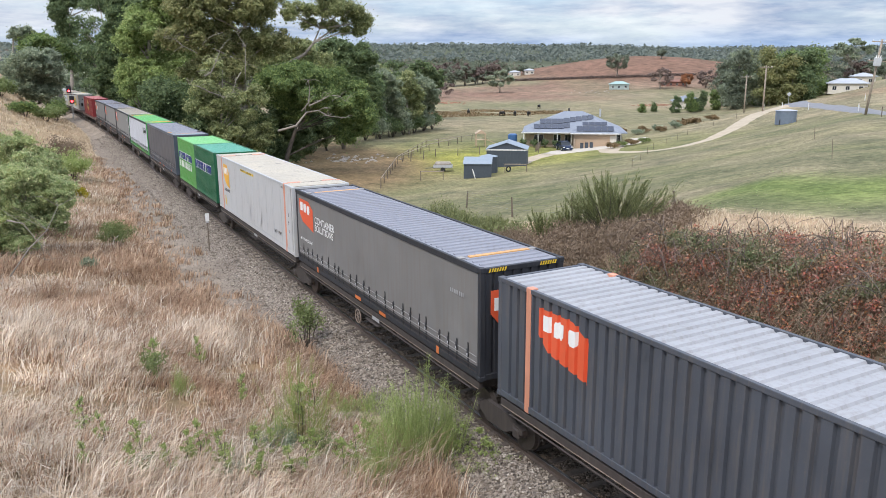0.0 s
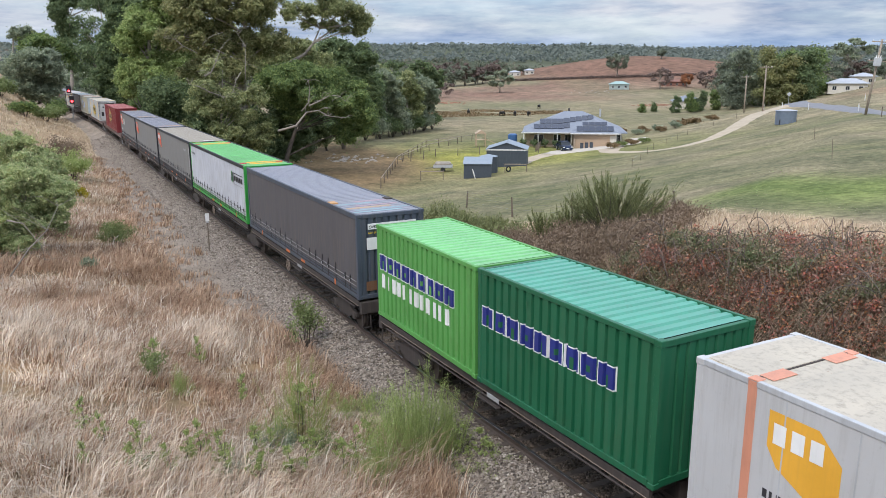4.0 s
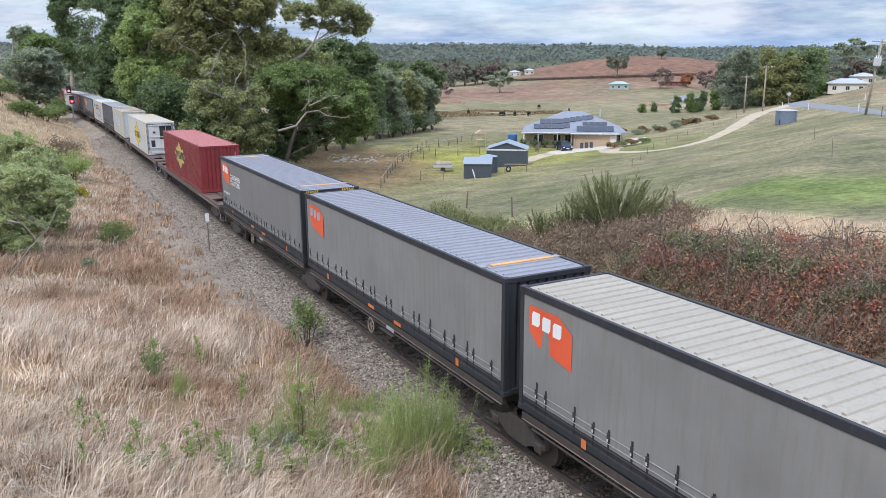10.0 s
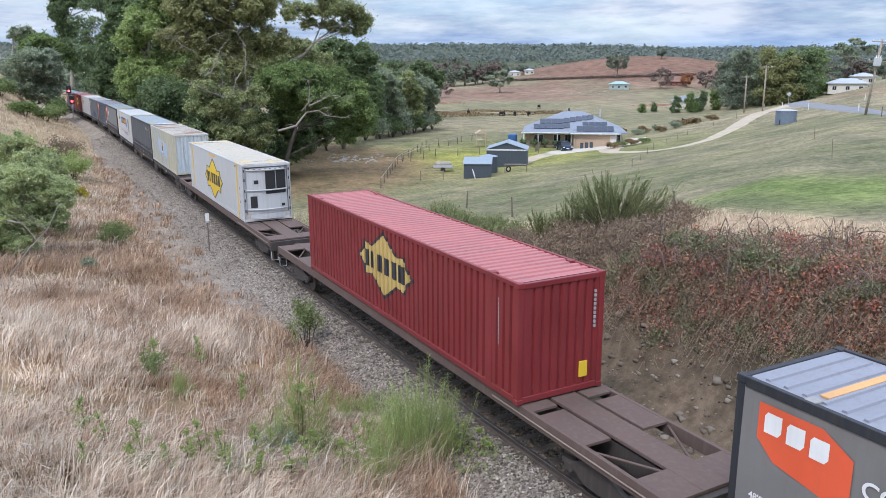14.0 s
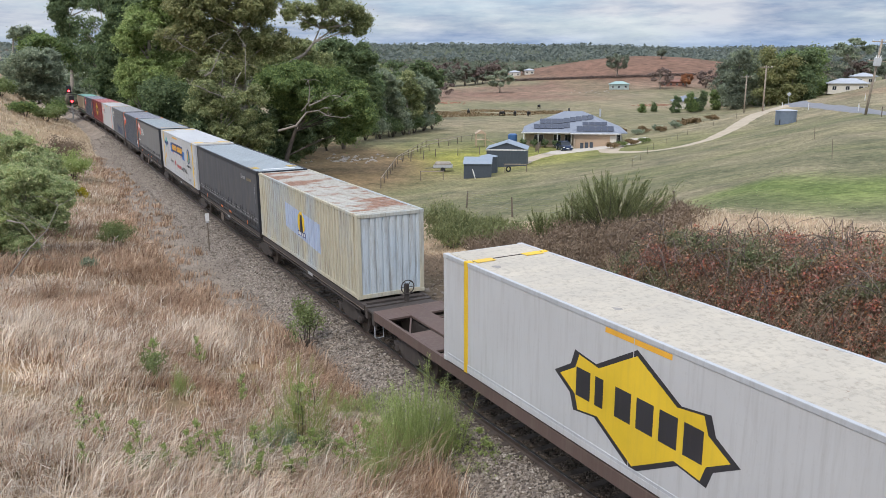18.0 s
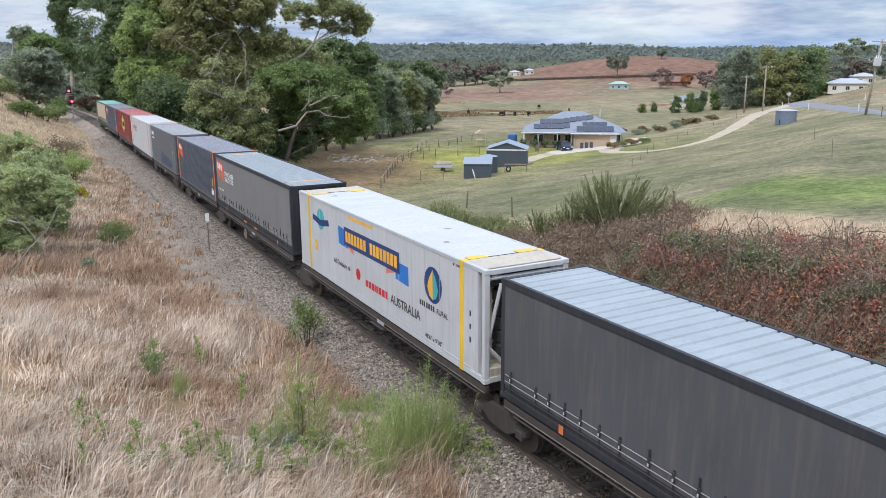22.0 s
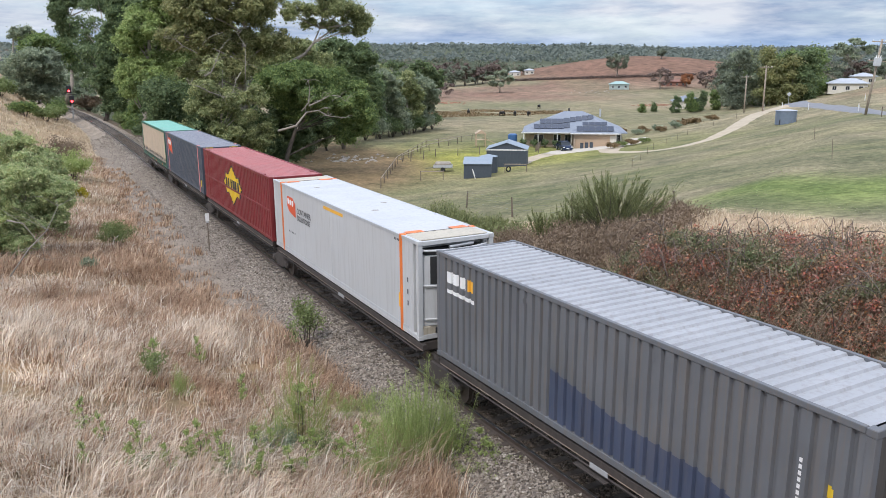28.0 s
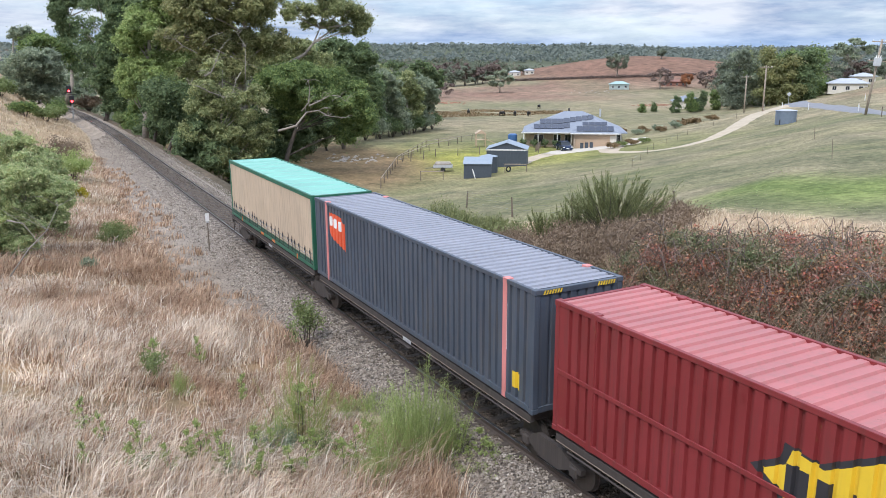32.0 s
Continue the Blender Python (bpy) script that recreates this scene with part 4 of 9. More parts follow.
def bulge(x0, x1, y, out, n=9, half=1.12):
    """Plan of a bowed front between x0 and x1: (x, y) points, closed at the back."""
    front = [(x0 + (x1 - x0) * i / (n - 1), y - out * (1 - ((x0 + (x1 - x0) * i / (n - 1)) / half) ** 2)) for i in range(n)]
    return front + [(x1, y + 0.45), (x0, y + 0.45)]


def hoop(c, z, y, out, mat_, r=0.03):
    pts = [(-1.12, y + 0.1, z)] + [(x, y - out * (1 - (x / 1.12) ** 2) - 0.03, z) for x in (-1.0, -0.7, -0.35, 0.0, 0.35, 0.7, 1.0)] + [(1.12, y + 0.1, z)]
    part("guard_hoop", Geo().tube(pts, r, 6), mat_, c.ob)


def reefer(name, label, length, place, stripe, roof_mat, seams=11, machine="panel"):
    """An insulated white container: smooth riveted panels, a coloured post near each end and a cooling unit at the front."""
    c = Box(name, label, length, place, "refrigerated container")
    L, w, h = length, WIDE / 2 - 0.01, TALL
    nose = 0.55
    part("insulated_body", Geo().box(-w, w, -L / 2 + nose, L / 2 - 0.02, 0.15, h - 0.05, 0.02), P_WHITE, c.ob)
    c.skin = w
    c.frame_up(P_WHITE, (1.15, L - 1.15), stripe, rail_mat=M_STEELGREY)
    c.roof(roof_mat, 1.15, 0.012, TALL - 0.0)
    for s in (-1, 1):
        y = s * (L / 2 - 0.62)
        part("roof_cap", Geo().box(-w + 0.12, w - 0.12, y - 0.48, y + 0.48, h - 0.02, h + 0.012, 0.006), P_CREAM, c.ob)
        for x in (-0.75, 0.75):
            part("roof_mark", Geo().box(x - 0.28, x + 0.28, y - s * 0.62 - 0.12, y - s * 0.62 + 0.16, h + 0.008, h + 0.016, 0.002), stripe, c.ob)
        part("roof_seam", Geo().box(-w + 0.05, w - 0.05, y - s * 0.52 - 0.02, y - s * 0.52 + 0.02, h - 0.02, h + 0.014, 0.004), M_UNDER, c.ob)
    for i in range(1, seams):
        a = 0.6 + (L - 1.2) * i / seams
        part("panel_seam", Geo().box(-w - 0.006, -w + 0.002, L / 2 - a - 0.012, L / 2 - a + 0.012, 0.18, h - 0.12, 0.002), M_STEELGREY, c.ob)
    part("kick_rail", Geo().box(-w - 0.012, -w + 0.02, -L / 2 + 0.7, L / 2 - 0.2, 0.1, 0.24, 0.01), M_STEELGREY, c.ob)
    rr = random.Random(int(place))
    for i in range(3):
        a, x = rr.uniform(-L / 2 + 1.5, L / 2 - 1.5), rr.uniform(-0.9, 0.7)
        part("roof_scuff", Geo().prism([(x + rr.uniform(0.06, 0.2) * math.cos(k * 0.9), a + rr.uniform(0.05, 0.16) * math.sin(k * 0.9)) for k in range(7)], h + 0.001, h + 0.003, "z"), P_SCUFF, c.ob)
    for i in range(3):
        c.bar("label_plate", L - 0.75, L - 0.68, 0.9 + 0.35 * i, 1.05 + 0.35 * i, M_INK)
    for i in range(4):
        c.bar("stack_mark", L - 1.62 + 0.1 * i, L - 1.56 + 0.1 * i, h - 0.22, h - 0.15, M_INK)
    y = -L / 2 + 0.1
    back = 0.0 if machine == "panel" else 0.36
    part("nose_post", Geo().box(-w, -w + 0.14, -L / 2 + back, -L / 2 + nose, 0.1, h - 0.05, 0.02), P_WHITE, c.ob)
    part("nose_post", Geo().box(w - 0.14, w, -L / 2 + back, -L / 2 + nose, 0.1, h - 0.05, 0.02), P_WHITE, c.ob)
    part("base_skid", Geo().box(-w + 0.12, w - 0.12, -L / 2 + 0.02, -L / 2 + nose, 0.1, 0.4, 0.03), P_CREAM, c.ob)
    if machine == "open_dark":
        part("back_board", Geo().box(-w + 0.1, w - 0.1, -L / 2 + nose - 0.04, -L / 2 + nose, 0.15, h - 0.15), P_CREAM, c.ob)
        tank = Geo()
        for i in range(5):
            z = 0.55 + 0.36 * i
            tank.tube([(-0.32, y + 0.3, z), (-0.32, y + 0.3, z + 0.05), (-0.32, y + 0.3, z + 0.3), (-0.32, y + 0.3, z + 0.36)], [0.36, 0.42, 0.42, 0.36], 22)
        part("cooling_tank", tank, M_BLACK, c.ob, "ribbed black drum")
        part("cabinet", Geo().prism(bulge(0.12, 1.0, y, 0.16), 0.4, 2.35, "z"), P_WHITE, c.ob)
        part("control_panel", Geo().prism(bulge(0.3, 0.92, y - 0.01, 0.165), 1.75, 2.05, "z"), P_NAVY, c.ob)
        part("control_panel", Geo().prism(bulge(0.45, 0.75, y - 0.01, 0.165), 1.3, 1.62, "z"), P_TEAL, c.ob)
        part("radiator", Geo().box(-0.95, 0.95, y + 0.05, y + 0.4, 2.45, 2.72, 0.05), M_BLACK, c.ob)
        for pts in (((-1.1, y, 0.2), (-1.1, y, 2.75)), ((1.1, y, 0.2), (1.1, y, 2.75)), ((-1.1, y, 2.7), (1.1, y, 2.7)), ((-1.1, y, 1.0), (-0.75, y - 0.05, 2.55)), ((-1.1, y, 0.95), (-0.55, y - 0.05, 0.35)), ((-0.9, y - 0.02, 2.75), (-0.9, y + 0.5, 2.9)), ((0.9, y - 0.02, 2.75), (0.9, y + 0.5, 2.9)), ((-1.0, y - 0.02, 2.72), (0.2, y + 0.5, 2.92))):
            part("frame_strut", Geo().tube(pts, 0.05, 8), P_WHITE, c.ob)
        return c
    part("cooling_unit", Geo().prism(bulge(-1.07, 1.07, y, 0.22), 0.42, 2.5 if machine != "panel" else 2.74, "z"), P_WHITE if machine != "grille" else P_CREAM, c.ob, "bowed white cooling unit housing")
    if machine != "panel":
        part("fan_deck", Geo().prism(bulge(-0.95, 0.95, y + 0.05, 0.16), 2.5, 2.62, "z"), M_BLACK, c.ob)
    dark = {"panel": ((-0.1, 0.42, 1.66, 2.6), (0.47, 0.99, 1.66, 2.6), (-0.1, 0.99, 1.42, 1.6), (-0.88, -0.55, 0.72, 1.32), (-0.68, -0.46, 1.95, 2.14), (0.72, 0.9, 0.72, 0.86)),
            "split": ((-0.86, 0.12, 1.66, 2.48), (0.2, 0.99, 1.66, 2.48), (0.05, 0.99, 1.5, 1.6), (0.1, 0.95, 0.55, 1.3), (-0.62, -0.42, 0.95, 1.1)),
            "grille": ((-1.06, 0.2, 1.25, 2.4), (-0.35, -0.15, 0.55, 0.68))}[machine]
    for x0, x1, z0, z1 in dark:
        part("fan_grille", Geo().prism(bulge(x0, x1, y - 0.012, 0.225), z0, z1, "z"), M_BLACK, c.ob)
    if machine == "split":
        for i in range(6):
            part("grille_slat", Geo().prism(bulge(0.24, 0.95, y - 0.03, 0.228), 1.74 + 0.12 * i, 1.765 + 0.12 * i, "z"), P_NAVY, c.ob)
        part("exhaust_pipe", Geo().tube([(-0.2, y - 0.02, 2.68), (0.6, y - 0.02, 2.72)], 0.05, 8), M_STEELGREY, c.ob)
    if machine == "grille":
        for i in range(4):
            z = 1.42 + 0.24 * i
            part("grille_slat", Geo().prism(bulge(-1.07, 0.16, y - 0.03, 0.23), z, z + 0.05, "z"), P_WHITE, c.ob)
    for z in ((0.62, 1.62, 2.66) if machine != "grille" else (1.18, 2.55, 2.7)):
        hoop(c, z, y, 0.26, P_WHITE, 0.035)
    if machine == "panel":
        part("base_bumper", Geo().prism(bulge(-1.1, 1.1, y, 0.24), 0.12, 0.4, "z"), P_WHITE, c.ob, "bowed white base bumper")
        for sx in (-1, 1):
            for z in (0.5, 1.05, 1.55, 2.1, 2.55):
                part("post_mark", Geo().box(sx * 1.16 - 0.03, sx * 1.16 + 0.03, -L / 2 - 0.006, -L / 2 + 0.01, z, z + 0.14, 0.002), M_INK, c.ob)
        for i in range(8):
            a = -0.95 + 0.27 * i
            part("hazard_stripe", Geo().box(a, a + 0.1, y - 0.235 * (1 - (a / 1.12) ** 2) - 0.02, y + 0.1, 2.66, 2.72, 0.002), M_INK, c.ob)
    part("skid_box", Geo().box(-0.7, -0.35, -L / 2 - 0.01, -L / 2 + 0.03, 0.16, 0.34, 0.01), M_INK, c.ob)
    part("skid_label", Geo().box(0.1, 0.5, -L / 2 - 0.008, -L / 2 + 0.03, 0.18, 0.3, 0.004), M_AMBER, c.ob)
    return c


def plate_words(c, a=2.2, size=0.37):
    c.words("CONTAINER", a, 1.93, size, M_WHITE, "bold white lettering")
    c.words("SOLUTIONS", a, 1.93 - size * 0.82, size, M_WHITE, "bold white lettering")


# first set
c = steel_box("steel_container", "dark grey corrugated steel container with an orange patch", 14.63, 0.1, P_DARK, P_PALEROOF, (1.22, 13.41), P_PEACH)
c.corner_logo(M_ORANGE, 1.6, 2.63, 1.05)
skeletal_wagon(0.1, 14.63, True, False)
c = Box("curtain_container", "grey curtain-sided container with orange patch and white lettering", 14.55, 15.5)
c.curtain(T_GREY, P_FRAME, P_BLUEROOF, 24, 2, beads=0.32)
c.roof_bars(M_BARTAN, (1.25, 13.3))
c.corner_logo(M_ORANGE, 0.4, 2.65, 1.0)
plate_words(c)
c.words("48' 9'10 MEZZANINE", 0.4, 0.98, 0.16, M_WHITE)
c.code_bars(13.0, 2.0, 8, 0.09)
hazard(c)
part("front_patch", Geo().prism([(-0.95, 2.35), (-0.1, 2.35), (0.25, 2.1), (0.25, 1.3), (-0.7, 1.45), (-0.95, 1.75)], -c.L / 2 - 0.004, -c.L / 2 + 0.006, "y"), M_ORANGE, c.ob, "orange company patch on the end wall")
for i in range(3):
    part("front_mark", Geo().box(-0.85 + 0.34 * i, -0.6 + 0.34 * i, -c.L / 2 - 0.012, -c.L / 2, 1.82, 2.15, 0.002), M_WHITE, c.ob)
    part("front_mark", Geo().box(0.4, 1.0, -c.L / 2 - 0.008, -c.L / 2 + 0.004, 2.1 - 0.14 * i, 2.18 - 0.14 * i, 0.002), M_WHITE, c.ob)
skeletal_wagon(15.5, 14.55, False, False)
c = reefer("refrigerated_container", "white refrigerated container with orange posts and open cooling unit", 14.2, 30.55, P_PEACH, P_CREAM, 11, "grille")
c.decal("logo_patch", [(1.5, 2.6), (2.35, 2.6), (2.75, 2.2), (2.75, 1.35), (2.2, 1.45), (1.7, 1.7), (1.5, 2.0)], M_AMBER, "amber company patch")
for i in range(3):
    c.bar("logo_mark", 1.6 + 0.32 * i, 1.82 + 0.32 * i, 2.08, 2.42, M_WHITE, lift=0.008)
c.code_bars(1.5, 1.12, 10, 0.12, M_INK)
c.bar("warning_plate", 5.4, 8.0, 2.62, 2.74, M_YELLOW)
c.words("DO NOT STACK 26 CONTAINERS ON ROOF", 5.45, 2.645, 0.105, M_INK)
c.words("46'6\" x 9'10\"", 11.2, 0.55, 0.22, M_INK)
for a in (6.3, 8.3):
    c.bar("hatch", a, a + 0.75, 0.25, 1.15, P_WHITE, lift=0.02)
c.bar("label_plate", 1.55, 1.8, 0.35, 0.85, M_YELLOW)
skeletal_wagon(30.5, 14.3, False, False)
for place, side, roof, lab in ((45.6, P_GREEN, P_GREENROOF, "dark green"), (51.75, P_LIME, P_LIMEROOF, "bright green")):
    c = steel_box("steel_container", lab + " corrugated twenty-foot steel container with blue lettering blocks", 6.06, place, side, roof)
    for i in range(9):
        a = 0.2 + 0.53 * i
        c.bar("logo_mark", a - 0.03, a + 0.47, 1.54, 2.06, M_WHITE)
        c.bar("logo_mark", a, a + 0.44, 1.57, 2.03, M_NAVY, lift=0.009)
        c.bar("logo_mark", a + 0.17, a + 0.29, 1.70 if i % 2 else 1.57, 1.84, side, lift=0.013)
    if side == P_LIME:
        c.code_bars(0.3, 0.98, 12, 0.36, M_WHITE)
skeletal_wagon(45.6, 12.25, False, True)

# second set
c = Box("curtain_container", "dark smoky curtain-sided container with a worn navy end wall", 14.45, 59.5)
c.curtain(T_SMOKE, P_NAVY, P_BLUEROOF, 18, 3, 0.30, P_NAVY)
part("sign_plate", Geo().box(-0.85, 0.95, -c.L / 2 - 0.01, -c.L / 2 + 0.005, 2.42, 2.62, 0.003), M_WHITE, c.ob)
c.words_front("OVER LENGTH 48' CONTAINER", -0.82, 2.46, 0.135, M_INK)
c.words_front("NOT SUITABLE FOR DOUBLE STACKING ON RAIL", -0.84, 2.27, 0.088, M_YELLOW)
part("sign_plate", Geo().box(-0.9, -0.38, -c.L / 2 - 0.01, -c.L / 2 + 0.005, 1.72, 2.14, 0.003), M_WHITE, c.ob)
part("round_sticker", Geo().tube([(-0.12, -c.L / 2 - 0.01, 2.02), (-0.12, -c.L / 2 + 0.005, 2.02)], 0.09, 16), M_WHITE, c.ob)
part("rust_patch", Geo().box(-0.95, -0.5, -c.L / 2 - 0.006, -c.L / 2 + 0.005, 0.28, 0.62, 0.002), P_RUSTED, c.ob, "rusty worn patch on the end wall")
for i, (y0, y1, x0, x1, m) in enumerate(((-6.75, -6.55, -1.1, 0.7, P_TEALMIST), (-6.35, -6.2, -0.9, 1.1, P_TEALMIST), (-6.0, -5.75, -1.05, 0.6, P_TANMIST), (-5.6, -5.42, -0.6, 1.0, P_ROSEMIST), (-5.1, -4.95, -1.1, 0.2, P_TEALMIST), (-4.75, -4.55, -0.3, 1.1, P_ROSEMIST))):
    part("spray_paint", Geo().box(x0, x1, y0, y1, TALL - 0.024, TALL - 0.012, 0.002), m, c.ob, "faded spray paint on the roof")
for sx in (-1, 1):
    part("lock_box", Geo().box(sx * 0.95, sx * 1.22, -4.75, -4.35, TALL - 0.04, TALL + 0.03, 0.01), M_BARTAN if sx < 0 else M_UNDER, c.ob)
for x in (-0.55, -0.18, 0.2, 0.58):
    part("locking_bar", Geo().tube([(x, -c.L / 2 - 0.02, 0.25), (x, -c.L / 2 - 0.02, 1.7)], 0.018, 6), P_NAVY, c.ob)
skeletal_wagon(59.5, 14.45, True, False)
c = Box("curtain_container", "white curtain-sided container with bright green frame and roof", 14.45, 74.5)
c.curtain(T_WHITE, P_VIVID, P_VIVIDROOF, 20, 4, 0.34, P_VIVID, P_FRAME)
for i, y in ((0, -5.9), (1, 5.9)):
    for x in (-0.95, 0.95):
        part("roof_mark", Geo().box(x - 0.16, x + 0.16, y - 0.14, y + 0.14, TALL - 0.02, TALL + 0.006, 0.002), P_CRIMSON, c.ob)
    part("header_plate", Geo().box(-0.2, 0.75, -c.L / 2 - 0.01, -c.L / 2 + 0.01, 2.5, 2.66, 0.003), M_AMBER, c.ob) if i == 0 else None
c.decal("logo_mark", [(11.46, 1.85), (11.56, 1.85), (11.66, 2.42), (11.54, 2.42)], M_INK)
c.decal("logo_mark", [(11.6, 2.42), (11.72, 2.42), (11.86, 1.82), (11.74, 1.82)], P_VIVID, "green diagonal of the mark", lift=0.006)
c.decal("logo_mark", [(11.8, 1.85), (11.9, 1.85), (12.02, 2.38), (11.9, 2.38)], M_INK)
c.bar("logo_mark", 12.0, 14.02, 2.32, 2.37, M_INK)
for i in range(5):
    c.bar("logo_mark", 12.1 + 0.38 * i, 12.4 + 0.38 * i, 1.95, 2.22, M_INK)
c.bar("logo_mark", 12.0, 13.95, 1.76, 1.80, M_FADED)
c.code_bars(0.4, 2.3, 11, 0.1, M_INK)
for y0, y1 in ((-6.4, -6.1), (-5.8, -5.5), (6.0, 6.2), (5.5, 5.75)):
    part("roof_mark", Geo().box(-0.7, 1.0, y0, y1, TALL - 0.022, TALL - 0.006, 0.002), M_AMBER, c.ob)
skeletal_wagon(74.5, 14.45, False, False)
c = Box("curtain_container", "weathered grey curtain-sided container with dusty roof and red patch", 14.45, 89.4)
c.curtain(T_WARM, P_FRAME, P_TANROOF, 22, 5, 0.36, P_DKGREEN, beads=0.30)
c.corner_logo(M_ORANGE, 0.35, 2.6, 0.95)
c.code_bars(12.2, 2.2, 9, 0.1)
hazard(c)
c.bar("post_stripe", 14.3, 14.38, 0.9, 2.6, M_WHITE, "white strip on the corner post", lift=0.03)
part("roof_mark", Geo().box(-0.2, 0.5, -6.85, -6.65, TALL - 0.022, TALL + 0.002, 0.002), M_WHITE, c.ob)
skeletal_wagon(89.4, 14.45, False, False)
c = Box("curtain_container", "grey curtain-sided container with a faded orange patch", 14.45, 104.45)
c.curtain(T_WARM, P_FRAME, P_BLUEROOF, 22, 6, beads=0.32)
c.roof_bars(M_BARTAN, (13.2,))
c.corner_logo(M_ORANGE, 0.5, 2.6, 0.95, M_FADED)
skeletal_wagon(104.45, 14.45, False, False)
c = Box("curtain_container", "grey curtain-sided container with orange patch and white lettering", 14.45, 119.45)
c.curtain(T_GREY, P_FRAME, P_BLUEROOF, 24, 7, beads=0.32)
c.roof_bars(M_BARTAN, (1.25, 13.2))
c.corner_logo(M_ORANGE, 0.45, 2.65, 1.0)
plate_words(c)
c.words("48'9'10 MEZZANINE", 0.4, 0.98, 0.16, M_WHITE)
hazard(c)
skeletal_wagon(119.45, 14.45, False, True)

# two flat wagons with room to spare
flat_wagon(135.1, 24.0)
c = steel_box("steel_container", "red corrugated steel container with a yellow burst patch", 14.63, 139.9, P_RED, P_REDROOF, (1.22, 13.41), P_RED)
c.star_logo(7.1, 1.68, 2.15, 1.1, M_STRAWPAINT)
c.code_bars(13.75, 2.35, 11, 0.09, M_FADED, True)
for x in (0.95,):
    for i in range(9):
        part("code_mark", Geo().box(x, x + 0.06, -c.L / 2 - 0.004, -c.L / 2 + 0.03, 2.45 - 0.11 * i, 2.52 - 0.11 * i, 0.002), M_FADED, c.ob)
part("label_plate", Geo().box(0.55, 0.8, -c.L / 2 - 0.002, -c.L / 2 + 0.02, 0.35, 0.75, 0.003), M_YELLOW, c.ob)
flat_wagon(160.4, 23.9)
c = reefer("refrigerated_container", "white refrigerated container with yellow posts and burst patch", 14.4, 165.0, P_SUN, P_CREAM, 2, "panel")
c.star_logo(7.3, 1.4, 2.45, 1.24)
c.bar("warning_plate", 6.4, 8.15, 2.72, 2.83, M_AMBER)

# third set
c = steel_box("steel_container", "old chalky cream container with blue patches and a rusty roof", 12.19, 185.5, P_OLD, P_OLDROOF, (), None, P_OLDBLUE, P_OLD)
c.decal("logo_patch", [(4.0, 2.2), (8.4, 1.95), (8.4, 0.8), (4.0, 1.15)], P_PATCHBLUE, "faded blue paint patch")
disc = [(6.1 + 0.42 * math.cos(k * math.pi / 10), 1.62 + 0.46 * math.sin(k * math.pi / 10)) for k in range(20)]
c.decal("logo_mark", disc, M_YELLOW, "round yellow mark with a dark shape", lift=0.008)
c.decal("logo_mark", [(5.85, 1.25), (6.35, 1.25), (6.3, 1.6), (6.15, 1.95), (6.0, 2.0), (5.95, 1.6)], M_INK, lift=0.012)
c.bar("logo_mark", 5.7, 6.65, 1.08, 1.27, M_NAVY, lift=0.012)
for i in range(4):
    c.bar("logo_mark", 5.76 + 0.22 * i, 5.9 + 0.22 * i, 1.11, 1.24, M_WHITE, lift=0.016)
w = skeletal_wagon(185.0, 12.7, True, False)
part("end_platform", Geo().box(-1.2, 1.2, -7.0, -6.36, 1.12, 1.2, 0.01), M_UNDER, w)
c = Box("curtain_container", "charcoal curtain-sided container with grey-green roof", 14.45, 198.15)
c.curtain(T_DARK, P_FRAME, P_GREYROOF, 22, 8, 0.36, P_NAVY)
for i in range(9):
    part("header_mark", Geo().box(-0.85 + 0.2 * i, -0.71 + 0.2 * i, -c.L / 2 - 0.008, -c.L / 2 + 0.004, 2.42, 2.64, 0.002), M_WHITE, c.ob)
for i in range(5):
    c.bar("logo_mark", 11.35 + 0.17 * i, 11.45 + 0.17 * i, 2.30, 2.45 + (0.08 if i == 0 else 0), M_FADED)
for i in range(6):
    c.bar("logo_mark", 12.4 + 0.17 * i, 12.49 + 0.17 * i, 2.30, 2.44, M_OLDOCHRE)
c.code_bars(13.9, 2.2, 8, 0.1, M_FADED, True)
for x in (-0.95, 0.95):
    part("roof_patch", Geo().box(x - 0.22, x + 0.22, -5.95, -5.35, TALL - 0.024, TALL - 0.008, 0.002), M_OCHRE, c.ob, "ochre lifting patch on the roof")
    part("corner_casting", Geo().box(x * 1.12 - 0.08, x * 1.12 + 0.08, -5.75, -5.55, TALL - 0.05, TALL + 0.016, 0.01), M_CASTING, c.ob)
part("roof_mark", Geo().box(-0.7, 0.9, -6.5, -6.36, TALL - 0.022, TALL - 0.004, 0.002), M_WHITE, c.ob)
for i in range(6):
    part("header_mark", Geo().box(-0.3 + 0.19 * i, -0.18 + 0.19 * i, -c.L / 2 - 0.008, -c.L / 2 + 0.004, 2.16, 2.34, 0.002), M_OCHRE, c.ob)
skeletal_wagon(198.15, 14.45, False, False)
c = reefer("refrigerated_container", "white riveted refrigerated container with yellow posts and blue banner", 14.3, 213.3, P_SUN, P_WHITE, 15, "open_dark")
P_DEEP = painted_steel("deep_blue_banner", (0.012, 0.045, 0.16), 0.45, 0.1)
P_SALMON = painted_steel("salmon_fold", (0.62, 0.20, 0.12), 0.45, 0.1)
c.decal("banner", [(4.3, 2.3), (5.2, 2.22), (5.2, 1.62), (4.3, 1.66), (4.48, 1.98)], P_RIBBON)
c.decal("banner", [(9.1, 2.05), (10.0, 2.05), (9.75, 1.76), (10.0, 1.46), (9.1, 1.5)], P_RIBBON)
c.decal("banner", [(5.1, 1.72), (5.7, 1.72), (5.7, 1.48)], P_SALMON)
c.decal("banner", [(8.4, 1.72), (9.2, 1.72), (8.4, 1.5)], P_SALMON)
